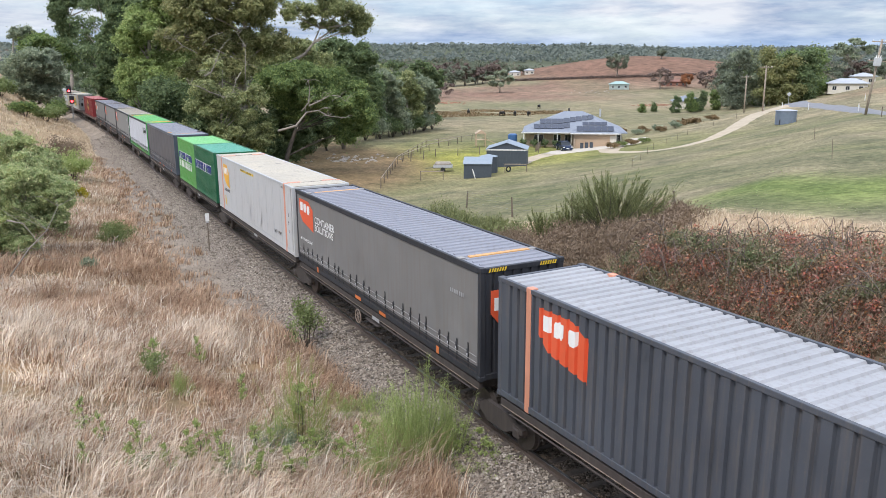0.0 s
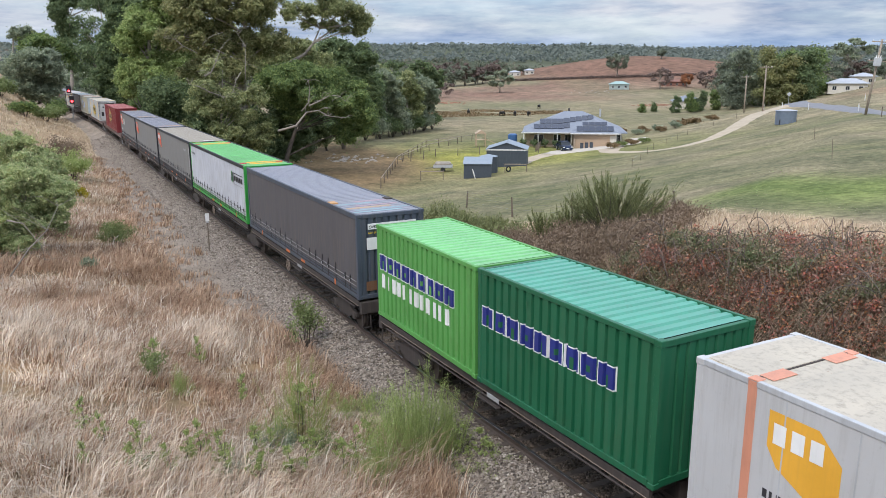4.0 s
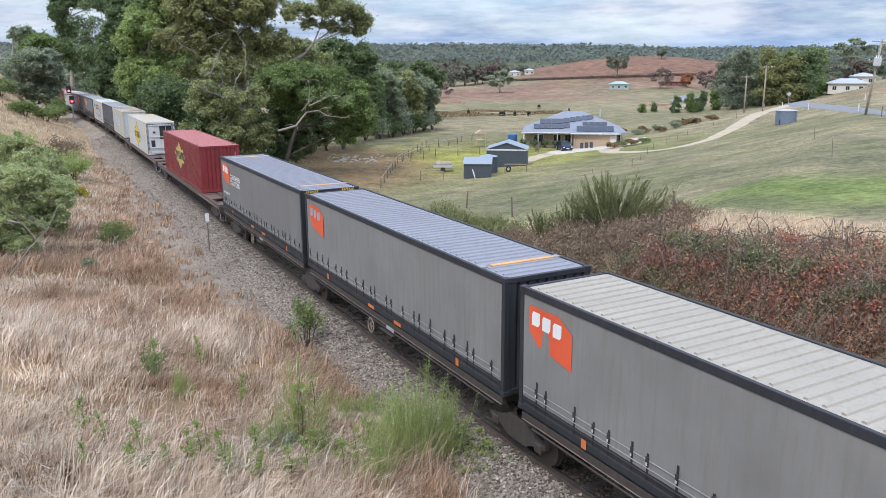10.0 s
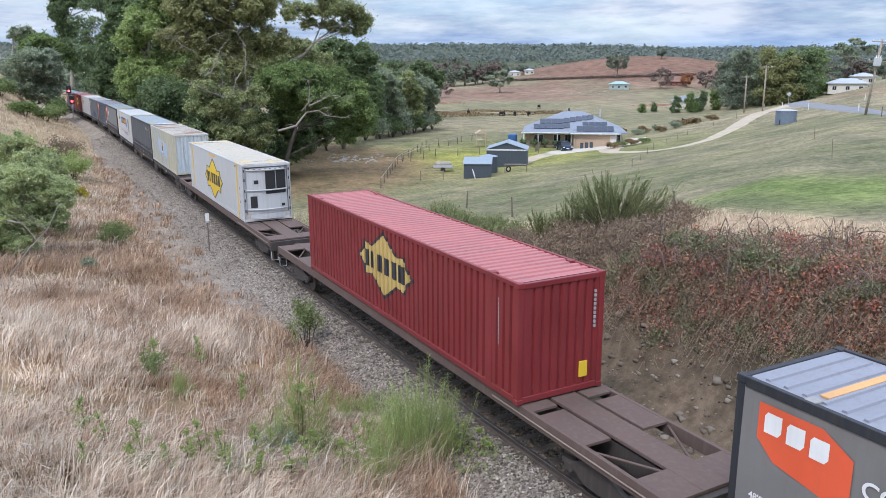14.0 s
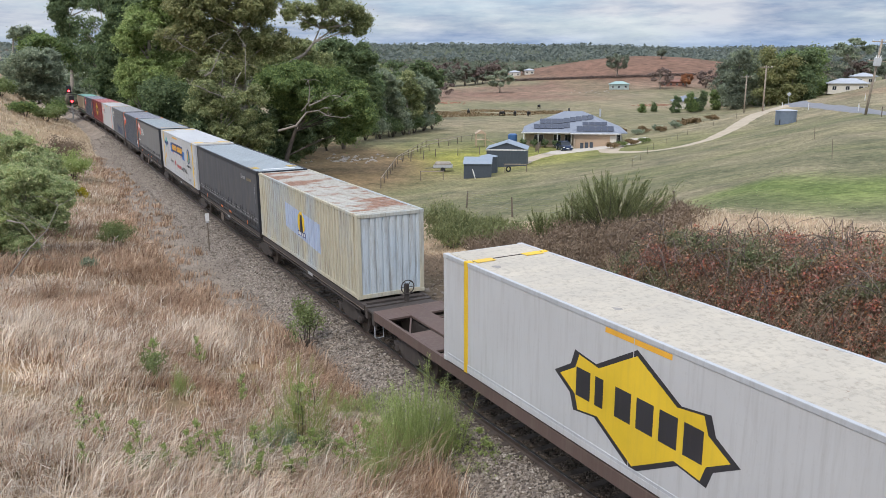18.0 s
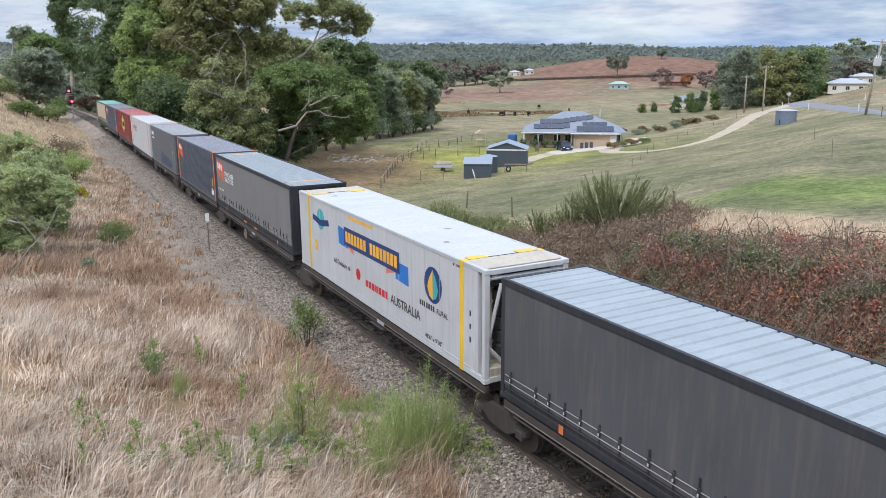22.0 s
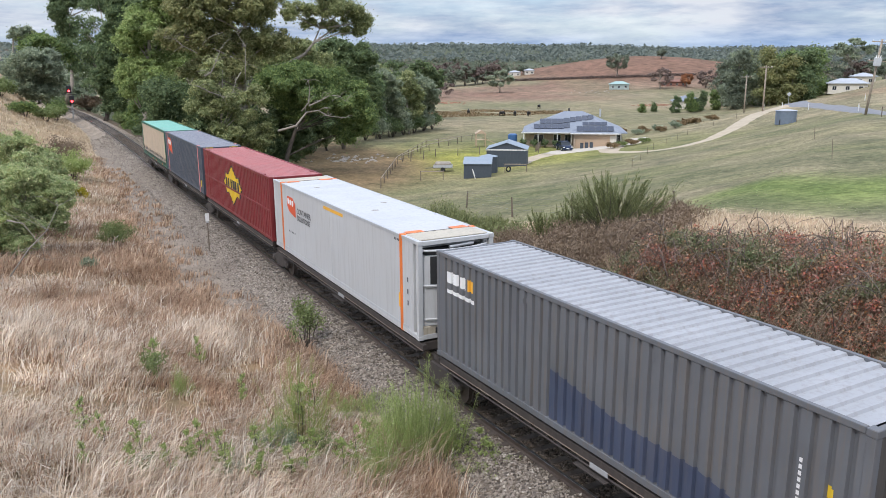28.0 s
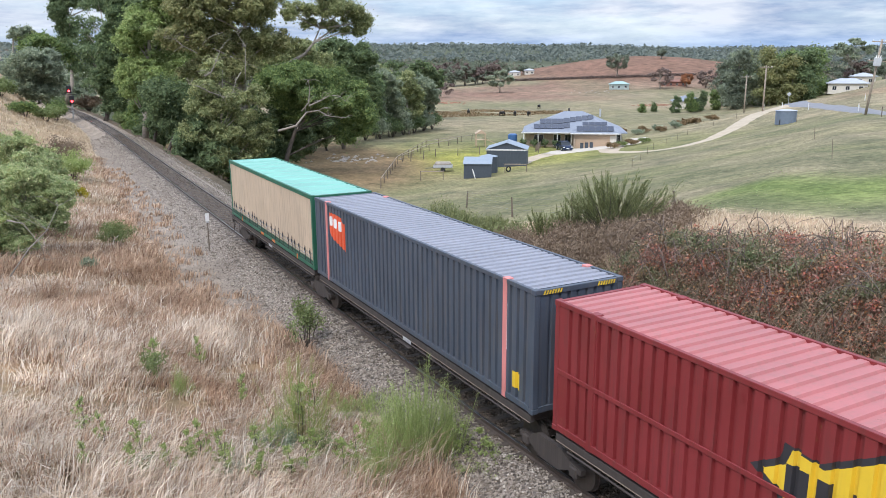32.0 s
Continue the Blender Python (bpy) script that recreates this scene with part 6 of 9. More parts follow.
def broom(label, x, y, height, width, seed, n=420, leaves=None, lean=0.0):
    """A broom bush: bare crooked stems that fan out and end in upright whip-like green plumes."""
    rs = np.random.RandomState(seed)
    t = thing("broom_bush", label, "shrub", at=pose(x, y, ground_z(x, y) - 0.1))
    g = Geo()
    pts, way = [], []
    for i in range(n // 12):
        a, k = rs.uniform(0, 6.28), rs.uniform(0.05, 1) ** 0.6
        tip = Vector((math.cos(a) * width / 2 * k + lean * k, math.sin(a) * width / 2 * k, height * rs.uniform(0.62, 0.92) * (1.0 - 0.22 * k * k)))
        mid = Vector((tip.x * 0.42, tip.y * 0.42, tip.z * 0.5)) + Vector(rs.normal(size=3)) * 0.05
        g.tube([(0, 0, 0), mid, tip], [0.035, 0.02, 0.005], 5, False)
        lean_out = Vector((tip.x, tip.y, 0)) * 0.18
        for j in range(11):
            f = rs.uniform(0.35, 1.0)
            root = mid.lerp(tip, (f - 0.35) / 0.65)
            end = root + lean_out * rs.uniform(0.4, 1.6) + Vector((rs.normal() * 0.07, rs.normal() * 0.07, rs.uniform(0.10, 0.24) * height))
            d = (end - root).normalized()
            for _ in range(24):
                q = rs.uniform(0.0, 1.0)
                pts.append(tuple(root.lerp(end, q) + Vector(rs.normal(size=3)) * 0.022 * (1.25 - q)))
                way.append(tuple(d))
    tagged(part("branchwork", g, M_DARKBARK, t), kind="stuff")
    pts, way = np.array(pts), np.array(way)
    d = way + rs.normal(size=way.shape) * 0.28
    d /= np.linalg.norm(d, axis=1)[:, None]
    e = np.cross(d, rs.normal(size=d.shape))
    e /= np.linalg.norm(e, axis=1)[:, None]
    s = rs.uniform(0.05, 0.11, len(d))[:, None]
    v = np.stack([pts - d * s, pts + e * 0.008, pts + d * s, pts - e * 0.008], 1).reshape(-1, 3)
    part("foliage", fast_mesh("foliage", v, np.arange(4 * len(d)).reshape(-1, 4)), leaves or G_SPIKE, t)
    return t


def blades(roots, height, rs, width=0.011, bend=0.5, wind=(0.25, 0.05), sweep=None):
    """Grass blades: each a bent, tapering strip."""
    n = len(roots)
    a = rs.uniform(0, 6.28, n)
    out = np.stack([np.cos(a), np.sin(a)], -1) * (bend * rs.uniform(0.2, 1.2, n))[:, None] + np.array(wind)
    if sweep is not None:
        out = out + sweep
    h = height * rs.uniform(0.55, 1.25, n)
    side = np.stack([-np.sin(a), np.cos(a), np.zeros(n)], -1) * (width * rs.uniform(0.7, 1.4, n))[:, None]
    p0 = np.asarray(roots)
    p1 = p0 + np.stack([out[:, 0] * h * 0.35, out[:, 1] * h * 0.35, h * 0.62], -1)
    p2 = p0 + np.stack([out[:, 0] * h, out[:, 1] * h, h * (1.0 - 0.25 * np.hypot(out[:, 0], out[:, 1]))], -1)
    v = np.stack([p0 - side, p0 + side, p1 + side * 0.8, p1 - side * 0.8, p2], 1).reshape(-1, 3)
    k = 5 * np.arange(n)[:, None]
    return v, k + np.array((0, 1, 2, 3)), k + np.array((3, 2, 4))


def make_dry_grass():
    rs = np.random.RandomState(31)
    roots, hs, lay, kinds = [], [], [], []
    spots = 8200
    y = 5.5 + 88 * rs.rand(spots) ** 1.7
    lim = track_x(y) - bed_section(y) - 0.2
    left = -0.06 * y - 1.2
    x = left + (lim - left) * rs.rand(spots) ** 0.9
    thin = waves(x, y, 0.5, 41) + 0.6 * waves(x, y, 1.4, 42)
    ok = thin + 0.35 * rs.normal(size=spots) > -0.62
    x, y, thin = x[ok], y[ok], thin[ok]
    tall = 0.46 + 0.24 * np.clip(thin, -0.6, 1.2) - 0.12 * sm(30, 60, y)
    for i in range(len(x)):
        k = 36 if y[i] < 34 else 18
        r = rs.normal(size=(k, 2)) * (0.13 + 0.004 * y[i])
        px, py = x[i] + r[:, 0], y[i] + r[:, 1]
        roots.append(np.stack([px, py, np.full(k, np.nan)], -1))
        hs.append(np.full(k, tall[i]) * np.where(rs.rand(k) < 0.12, 1.7, 1.0))
        g = 2.2 * waves(x[i], y[i], 0.35, 46) + rs.normal() * 0.8
        rust = waves(x[i], y[i], 0.42, 48) + 1.1 * sm(2.6, 0.4, track_x(y[i]) - bed_section(y[i]) - x[i]) + rs.normal() * 0.35 + 0.45 * sm(20, 34, y[i])
        kinds.append(np.full(k, 1 if rust > 0.55 else 0))
        lay.append(np.tile(np.array((math.cos(g), math.sin(g))) * rs.uniform(0.1, 0.9), (k, 1)))
    roots, hs, lay = np.concatenate(roots), np.concatenate(hs), np.concatenate(lay)
    roots[:, 2] = terrain(roots[:, 0], roots[:, 1]) - 0.03
    w = 0.0045 + 0.00036 * roots[:, 1]
    v, q, t = blades(roots, hs, rs, w, 0.5, (0.1, -0.05), lay)
    kinds = np.concatenate(kinds)
    me = fast_mesh("dry_grass", v, q, t)
    me.polygons.foreach_set("material_index", np.concatenate([kinds, kinds]).astype(np.int32))
    me.materials.append(G_STRAW)
    me.materials.append(G_RUSSET)
    tagged(new("dry_grass", me), "tall straw-coloured dry grass in tussocks", "grass", kind="stuff")
    # stray tufts on the bare cess
    spot = 260
    y = 20 + 62 * rs.rand(spot) ** 1.2
    w = bed_section(y)
    x = track_x(y) - w + (w - 2.9) * rs.rand(spot) ** 1.6
    k = 16
    px, py = np.repeat(x, k) + rs.normal(size=spot * k) * 0.16, np.repeat(y, k) + rs.normal(size=spot * k) * 0.16
    v, q, t = blades(np.stack([px, py, np.full(spot * k, -0.6)], -1), np.repeat(rs.uniform(0.12, 0.42, spot), k), rs, 0.004 + 0.0004 * py, 0.6)
    me = fast_mesh("dry_grass", v, q, t)
    me.materials.append(G_RUSSET)
    tagged(new("dry_grass", me), "stray dry tufts on the gravel beside the track", "grass", kind="stuff")
    # sparse grass further up the bank
    n = 30000
    y = 60 + 110 * rs.rand(n) ** 1.2
    x = track_x(y) - bed_section(y) - 0.3 - 12 * rs.rand(n)
    keep = waves(x, y, 0.3, 47) > -0.6
    x, y = x[keep], y[keep]
    v, q, t = blades(np.stack([x, y, terrain(x, y) - 0.04], -1), 0.42, rs, 0.045, 0.6)
    me = fast_mesh("dry_grass", v, q, t)
    me.materials.append(G_DULL)
    tagged(new("dry_grass", me), "sparse dry grass on the cutting bank", "grass", kind="stuff")
    # the rough strip behind the brambles and along the fence
    n = 34000
    y = 9 + 62 * rs.rand(n) ** 1.5
    x = track_x(y) + 7.5 + 9.5 * rs.rand(n)
    keep = waves(x, y, 0.6, 44) > -0.5
    x, y = x[keep], y[keep]
    roots = np.stack([x, y, terrain(x, y) - 0.03], -1)
    v, q, t = blades(roots, 0.24, rs, 0.014, 0.7)
    me = fast_mesh("dry_grass", v, q, t)
    me.materials.append(G_DULL)
    tagged(new("dry_grass", me), "pale dry grass along the top of the bank", "grass", kind="stuff")


make_dry_grass()


def make_paddock_grass():
    """Short cropped tufts over the near paddock, green in some patches and bleached in others."""
    rs = np.random.RandomState(61)
    n = 52000
    y = 10 + 62 * rs.rand(n) ** 1.3
    x = track_x(y) + 13 + 62 * rs.rand(n) ** 1.25
    z = terrain(x, y)
    n1, n2 = waves(x, y, 0.35, 62), waves(x, y, 1.1, 63)
    lush = np.exp(-((np.hypot(x, y) - 44) / 5.5) ** 2) * sm(0.66, 0.85, np.arctan2(x, y)) * sm(1.25, 1.1, np.arctan2(x, y))
    keep = (n1 + 0.7 * n2 + rs.normal(size=n) * 0.5 > -0.1) & (np.hypot(x, y) < 54)
    x, y, z, n1, lush = x[keep], y[keep], z[keep], n1[keep], lush[keep]
    green = (lush * 1.5 + 0.5 * n1 + rs.normal(size=len(x)) * 0.5) > 0.75
    far = np.hypot(x, y)
    v, q, t = blades(np.stack([x, y, z - 0.02], -1), 0.03 + 0.0003 * far, rs, 0.012 + 0.0005 * far, 1.8)
    me = fast_mesh("paddock_grass", v, q, t)
    me.materials.append(by_island("cropped_grass", [(0.24, 0.22, 0.14), (0.31, 0.28, 0.185), (0.39, 0.345, 0.25), (0.47, 0.415, 0.32)], 0.9, 0.4))
    me.materials.append(by_island("green_grass", [(0.18, 0.24, 0.07), (0.26, 0.33, 0.11), (0.35, 0.41, 0.17)], 0.9, 0.4))
    g = green.astype(np.int32)
    me.polygons.foreach_set("material_index", np.concatenate([g, g]))
    tagged(new("paddock_grass", me), "short cropped green and beige paddock grass", "grass", kind="stuff")


make_paddock_grass()


def make_brambles():
    """The tangle on the bank: arching canes and thousands of small autumn leaves over uneven mounds."""
    rs = np.random.RandomState(51)
    t = thing("bramble_hedge", "tangled bramble thicket with red, brown and green leaves", "hedge")
    mounds = []
    for i in range(84):
        y = rs.uniform(5.0, 19.5)
        x = float(track_x(y)) + rs.uniform(6.5, 10.8 if y < 16 else 8.6)
        mounds.append((x, y, rs.uniform(0.8, 1.6), rs.uniform(0.5, 1.0) + 0.2 * math.exp(-((y - 15.0) / 4.0) ** 2)))
    pts = []
    for x, y, r, h in mounds:
        cl = unit(rs.normal(size=(46, 3))) * rs.uniform(0.65, 1.08, (46, 1))
        d = np.repeat(cl, 44, 0) + rs.normal(size=(46 * 44, 3)) * 0.105
        p = np.stack([x + d[:, 0] * r, y + d[:, 1] * r, np.abs(d[:, 2]) * h], -1)
        p[:, 2] += terrain(p[:, 0], p[:, 1])
        pts.append(p)
    pts = np.concatenate(pts)
    v, q = leaf_quads(pts, 0.054, rs, 1.3, 0.2)
    part("foliage", fast_mesh("foliage", v, q), G_BRAMBLE, t)
    g = Geo()
    for x, y, r, h in mounds:
        z = ground_z(x, y)
        for _ in range(3):
            a = rs.uniform(0, 6.28)
            reach = r * rs.uniform(0.7, 1.5)
            root = Vector((x + rs.uniform(-0.4, 0.4), y + rs.uniform(-0.4, 0.4), z))
            top = root + Vector((math.cos(a) * reach * 0.5, math.sin(a) * reach * 0.5, h * rs.uniform(0.9, 1.5)))
            end = root + Vector((math.cos(a) * reach, math.sin(a) * reach, h * rs.uniform(0.3, 0.8)))
            g.tube([root, root.lerp(top, 0.6) + Vector((0, 0, 0.15)), top, top.lerp(end, 0.6) + Vector((0, 0, 0.1)), end], [0.012, 0.011, 0.009, 0.007, 0.004], 4, False)
    tagged(part("cane_tangle", g, G_BARE, t), kind="stuff")
    g = Geo()
    for x, y, r, h in mounds[::2]:
        z = ground_z(x, y) + h * 0.8
        a, reach, lift = rs.uniform(0, 6.28), rs.uniform(0.9, 2.4), rs.uniform(0.25, 0.8)
        d = Vector((math.cos(a), math.sin(a), 0)) * reach
        root = Vector((x, y, z))
        g.tube([root + d * f + Vector((rs.uniform(-0.05, 0.05), 0, lift * 4 * f * (1 - f) - 0.3 * f)) for f in (0, 0.2, 0.4, 0.6, 0.8, 1.0)], [0.016, 0.015, 0.013, 0.011, 0.008, 0.005], 5, False)
    tagged(part("arching_cane", g, M_DARKBARK, t, "long dark arching canes"), kind="stuff")
    roots, high = [], []
    for x, y, r, h in mounds:
        k = 120
        a, d = rs.uniform(0, 6.28, k), r * 1.25 * np.sqrt(rs.rand(k))
        px, py = x + np.cos(a) * d, y + np.sin(a) * d
        roots.append(np.stack([px, py, terrain(px, py) + h * np.clip(1 - (d / (1.3 * r)) ** 2, 0, 1) * rs.rand(k)], -1))
        high.append(np.full(k, 0.5))
    v, q, tri = blades(np.concatenate(roots), np.concatenate(high), rs, 0.007, 1.3, (-0.3, 0.0))
    tagged(part("dead_brushwood", fast_mesh("dead_brushwood", v, q, tri), G_TWIG, t, "dry brown twigs and dead stalks"), kind="stuff")
    n = 11000
    y = rs.uniform(5, 36, n)
    x = track_x(y) + 4.9 + 2.6 * rs.rand(n)
    keep = waves(x, y, 1.2, 52) + 0.9 * (x - track_x(y) - 6.0) > -0.2
    x, y = x[keep], y[keep]
    v, q, tri = blades(np.stack([x, y, terrain(x, y) + 0.1], -1), 0.75, rs, 0.006, 0.5, (-0.9, 0.0))
    v = v.reshape(-1, 5, 3)
    v[:, 2:4, 2] -= 0.3
    v[:, 4, 2] -= 0.85
    tagged(part("root_fringe", fast_mesh("root_fringe", v.reshape(-1, 3), q, tri), G_TWIG, t, "dead strands and roots hanging down the cut bank"), kind="stuff")


make_brambles()
# ---- trees beside the line ----
gum("tall gum tree with pale limbs and an open olive crown", 24.4, 99, ((-4.6, 20.5, 3, 2), (-0.2, 20.9, 3.1, 2.1), (3.2, 20.7, 2.5, 1.7), (-6.5, 17.2, 2.4, 1.7), (-2.2, 17.1, 2.8, 1.9), (2.3, 16.7, 2.3, 1.7), (5.6, 17, 2.2, 1.3), (-1.4, 13.7, 2.8, 1.5), (-4.2, 13.2, 2.1, 1.5), (1.4, 14.4, 1.8, 1.3), (-0.7, 24, 4.1, 2.1), (-5.4, 23.7, 3, 1.9), (3.8, 23.5, 2.2, 1.5)), G_OLIVE, 101, 0.5, stem=((0.4, 5.4), (0.6, 11.1), (0.7, 14.5), (1.4, 17.9), (1.0, 21.3), (0.3, 23.3)))
gum("olive-green gum with pale twigs on the embankment", 19.6, 92, ((-0.6, 11.3, 1.6, 1.2), (1.6, 10.4, 1.6, 1.2), (-1.8, 9.2, 1.5, 1.1), (3.4, 8.6, 1.5, 1.2), (0.6, 8.8, 1.5, 1.1), (-2.6, 6.6, 1.5, 1.1), (0.4, 6.6, 1.7, 1.2), (0.4, 13.6, 1.4, 1.0), (2.9, 6.0, 1.7, 1.2), (4.6, 10.6, 1.4, 1.1), (5.2, 6.6, 1.6, 1.2), (0.5, 4.3, 2.0, 1.2), (3.6, 4.0, 2.0, 1.3)), G_GUM, 102, 0.28, 0.2, 120)
gum("dense wide wattle tree with dark green foliage", 28.3, 95, ((-0.1, 12.4, 2.9, 1.5), (3.5, 12.4, 3, 1.7), (7.2, 11.8, 2.4, 1.6), (4.9, 10, 3, 1.4), (9.6, 10.6, 2, 1.5), (10, 7.9, 2.1, 1.8), (7.9, 8.8, 2.2, 1.3), (11.4, 8, 1.2, 1.6), (8.7, 5.3, 2.2, 1), (0.9, 10.6, 2.4, 1.4), (11.3, 6.2, 1, 1), (2.6, 8.2, 2.0, 1.0)), G_WATTLE, 103, 0.3, 0.2, 170, bark=M_DARKBARK, name="wattle_tree", thick=1.4, stem=((0.6, 3.0), (2.0, 6.0), (4.0, 8.5), (5.5, 10.5)))
gum("dark green wattle on the embankment", 15.4, 100, ((0.7, 6.4, 2.2, 1.9), (0.4, 4.4, 1.4, 1.8), (1.8, 3.3, 1.9, 1.7), (3, 5.3, 1.8, 1.8), (3.3, 1.6, 2, 1.3), (1.2, 2, 1.2, 1.1), (5.5, 3.4, 2.0, 1.6)), G_DARK, 104, 0.2, 0.2, 170, bark=M_DARKBARK, name="wattle_tree", thick=1.5)
gum("leafy gum tree with light green foliage", 15.3, 118, ((-0.6, 13.5, 1.9, 1.9), (0.9, 15.5, 2.4, 1.6), (4.3, 11, 2.7, 1.6), (0.8, 10.7, 2.7, 1.6), (-1.2, 8.9, 1.7, 1.4), (1.9, 8.6, 2.7, 1.6), (-1.6, 7.1, 1.3, 1.1), (5, 8.6, 2.3, 1.9), (4.5, 14.3, 2.7, 2.2), (2.7, 17.6, 2.5, 1.6), (5.6, 17.7, 2.7, 1.9), (6.9, 14.5, 2, 2), (3.5, 20.1, 3.1, 1.6)), G_LIGHT, 105, 0.4, 0.24, 150, thick=1.25)
gum("dark green wattle on the embankment", 15.6, 112, ((0.6, 6.4, 1.8, 1.6), (1.4, 4.4, 2.0, 1.6), (2.8, 6.0, 2.0, 1.8), (1.2, 2.4, 1.8, 1.4), (4.0, 3.4, 2.2, 1.8)), G_DARK, 106, 0.2, 0.24, 150, bark=M_DARKBARK, name="wattle_tree", thick=1.4)
gum("tall dark pine standing behind the gums", 13.8, 160, ((1.9, 12.7, 2.3, 3.2), (1.2, 8.6, 1.9, 2.5), (1.6, 5.7, 1.9, 1.5), (4.2, 16, 2.5, 2.7), (5, 19.9, 2.9, 2.5), (6.2, 23.1, 2.7, 2.1), (3, 10.4, 1.9, 2.5), (6.7, 18.1, 2.1, 2.8), (6.7, 13, 2.1, 2.8), (2.2, 3.4, 2.0, 1.6), (5.0, 6.5, 2.2, 2.2)), G_DARK, 107, 0.4, 0.34, 130, bark=M_DARKBARK, name="pine_tree", thick=1.5, clump=1.0, droop=0.1)
gum("tall thin gum with hanging clumps of foliage", 10.6, 238, ((1.6, 24.4, 2.3, 3), (3.2, 20.4, 2, 2.4), (2.4, 15.4, 1.7, 3.1), (3.9, 11.5, 1.5, 2.5), (6, 27.2, 4, 1.4), (13, 26.8, 4, 1.7), (15.4, 22.1, 1.9, 2.8), (2.6, 27.3, 3, 1.2), (8.3, 16, 2.2, 1.2)), G_DARK, 108, 0.45, 0.42, 120, stem=((2.7, 5.5), (3.1, 11.5), (3.4, 17.4), (3.8, 23.3), (3.7, 27.7)), clump=1.2)
gum("gum leaning far out on a pale bare limb", 28.6, 104, ((5.9, 21.4, 1.8, 0.9), (9.5, 21.8, 2.5, 1.2), (12.7, 21.3, 2, 1.2), (14.9, 20, 0.9, 1.1), (8.1, 19.4, 1.7, 0.7), (11.6, 19.2, 2, 0.9), (14.6, 18.7, 1, 0.7), (4.6, 20.4, 1.1, 0.6), (2, 21.9, 2.1, 0.7), (10.7, 23.3, 2.3, 0.8)), G_GUM, 109, 0.42, 0.2, stem=((-1.1, 4.9), (-1.0, 10.9), (0.8, 13.7), (4.3, 14.4), (6.4, 15.6), (7.7, 17.1), (8.6, 19.0)))
gum("rounded dark gum behind the wattle", 49.3, 128, ((-3.3, 16.2, 2.7, 1.9), (0.8, 16.7, 2.7, 1.7), (3.9, 15.6, 2, 2), (-0.4, 13.4, 3.1, 2.1), (4.3, 12.7, 2, 2), (5.4, 9.5, 1.6, 2.2), (1.6, 10.5, 2.2, 2), (-3.6, 11.0, 2.4, 2.2), (-2.0, 7.0, 2.4, 1.8)), G_DARK, 110, 0.3, 0.3, thick=1.2)
gum("tall dark gum behind the front trees", 36.0, 116, ((-2.5, 15.5, 2.6, 2.2), (1.5, 16.0, 2.6, 2.0), (-5.0, 14.5, 2.4, 2.0), (4.6, 13.5, 2.4, 2.2), (-1.0, 12.0, 2.8, 2.0), (2.5, 9.5, 2.8, 2.0)), G_GUM, 111, 0.3, 0.28, thick=1.2)
for i, (x, y, m, lobes) in enumerate((
        (65.8, 145, G_GREY, ((-0.8, 11, 2.5, 2), (0.3, 7.9, 2.3, 2.1), (-2.8, 6, 1.5, 2.3), (1.5, 4.2, 2.1, 1.6), (-3.3, 12.1, 1.8, 1.8))),
        (72.8, 150, G_GUM, ((-1, 10.6, 2.6, 2.1), (0.9, 7.2, 2.6, 2.4), (-0.7, 3.9, 2.4, 1.7), (-2.4, 8.6, 1.7, 2.1))),
        (79.0, 155, G_GREY, ((-0.8, 9.9, 2.5, 2), (1.9, 8.1, 1.3, 2), (0.2, 5.2, 2.3, 2.3), (-0.8, 3, 2, 1.5))),
        (61.5, 142, G_DARK, ((0, 10.5, 2.0, 2.2), (-0.8, 7.0, 1.8, 2.0), (1.0, 4.0, 1.8, 1.6))),
        (69.0, 158, G_GUM, ((0, 12.0, 2.6, 2.0), (1.5, 8.6, 2.6, 2.2), (-1.6, 6.0, 2.4, 2.2))),
        (76.0, 163, G_DARK, ((0, 10.5, 2.6, 2.0), (1.5, 7.0, 2.6, 2.2), (-1.6, 5.0, 2.4, 2.2))))):
    gum("slender grey-green gum in the stand by the creek", x, y, lobes, m, 120 + i, 0.17, 0.3, 120, thick=1.1)
gum("dark flat-topped tree behind the stand", 92.3, 185, ((-6.1, 14.3, 3.8, 0.9), (0.4, 13.8, 3.2, 1.2), (4.4, 12.1, 2.4, 1.6), (6, 9.9, 1.4, 1.7), (-1.3, 11.5, 2.9, 1.5), (2.0, 8.5, 3.0, 1.8)), G_DARK, 130, 0.3, 0.34, bark=M_DARKBARK)
for i, (x, y, h, r, m) in enumerate(((19.0, 200, 33, 7.0, G_DARK), (24.0, 172, 29, 6.5, G_GUM), (24.5, 136, 24, 6.0, G_OLIVE), (31.0, 124, 22, 6.0, G_GUM))):
    tree("tall dark gum rising behind the front trees", x, y, h, r, m, 115 + i, 36, 260, 0.40, 0.12, 0.45)
for i, (x, y, h, w) in enumerate(((15.6, 140, 3.2, 4.0), (16.0, 132, 2.4, 3.2), (15.8, 150, 2.6, 3.0))):
    shrub("bright green bush at the foot of the trees", x, y, h, w, G_WEED if i == 0 else G_WATTLE, 140 + i, 2600, 0.16)


def dead_branch(x, y, z, pts, r, seed):
    rs = np.random.RandomState(seed)
    t = thing("dead_branch", "bleached bare branch hanging from a gum tree", "branch", at=pose(x, y, z))
    g = Geo()
    g.tube(pts, [r * (1 - 0.75 * i / (len(pts) - 1)) for i in range(len(pts))], 7)
    for i in range(1, len(pts)):
        p = Vector(pts[i])
        for _ in range(3):
            o = Vector((rs.uniform(-1.6, 1.6), rs.uniform(-0.8, 0.8), rs.uniform(-1.0, 1.2)))
            g.tube([p, p + o * 0.5 + Vector((0, 0, 0.2)), p + o], [r * 0.35, r * 0.22, r * 0.07], 5, False)
    tagged(part("branchwork", g, M_DEADWOOD, t, smooth=True), kind="stuff")


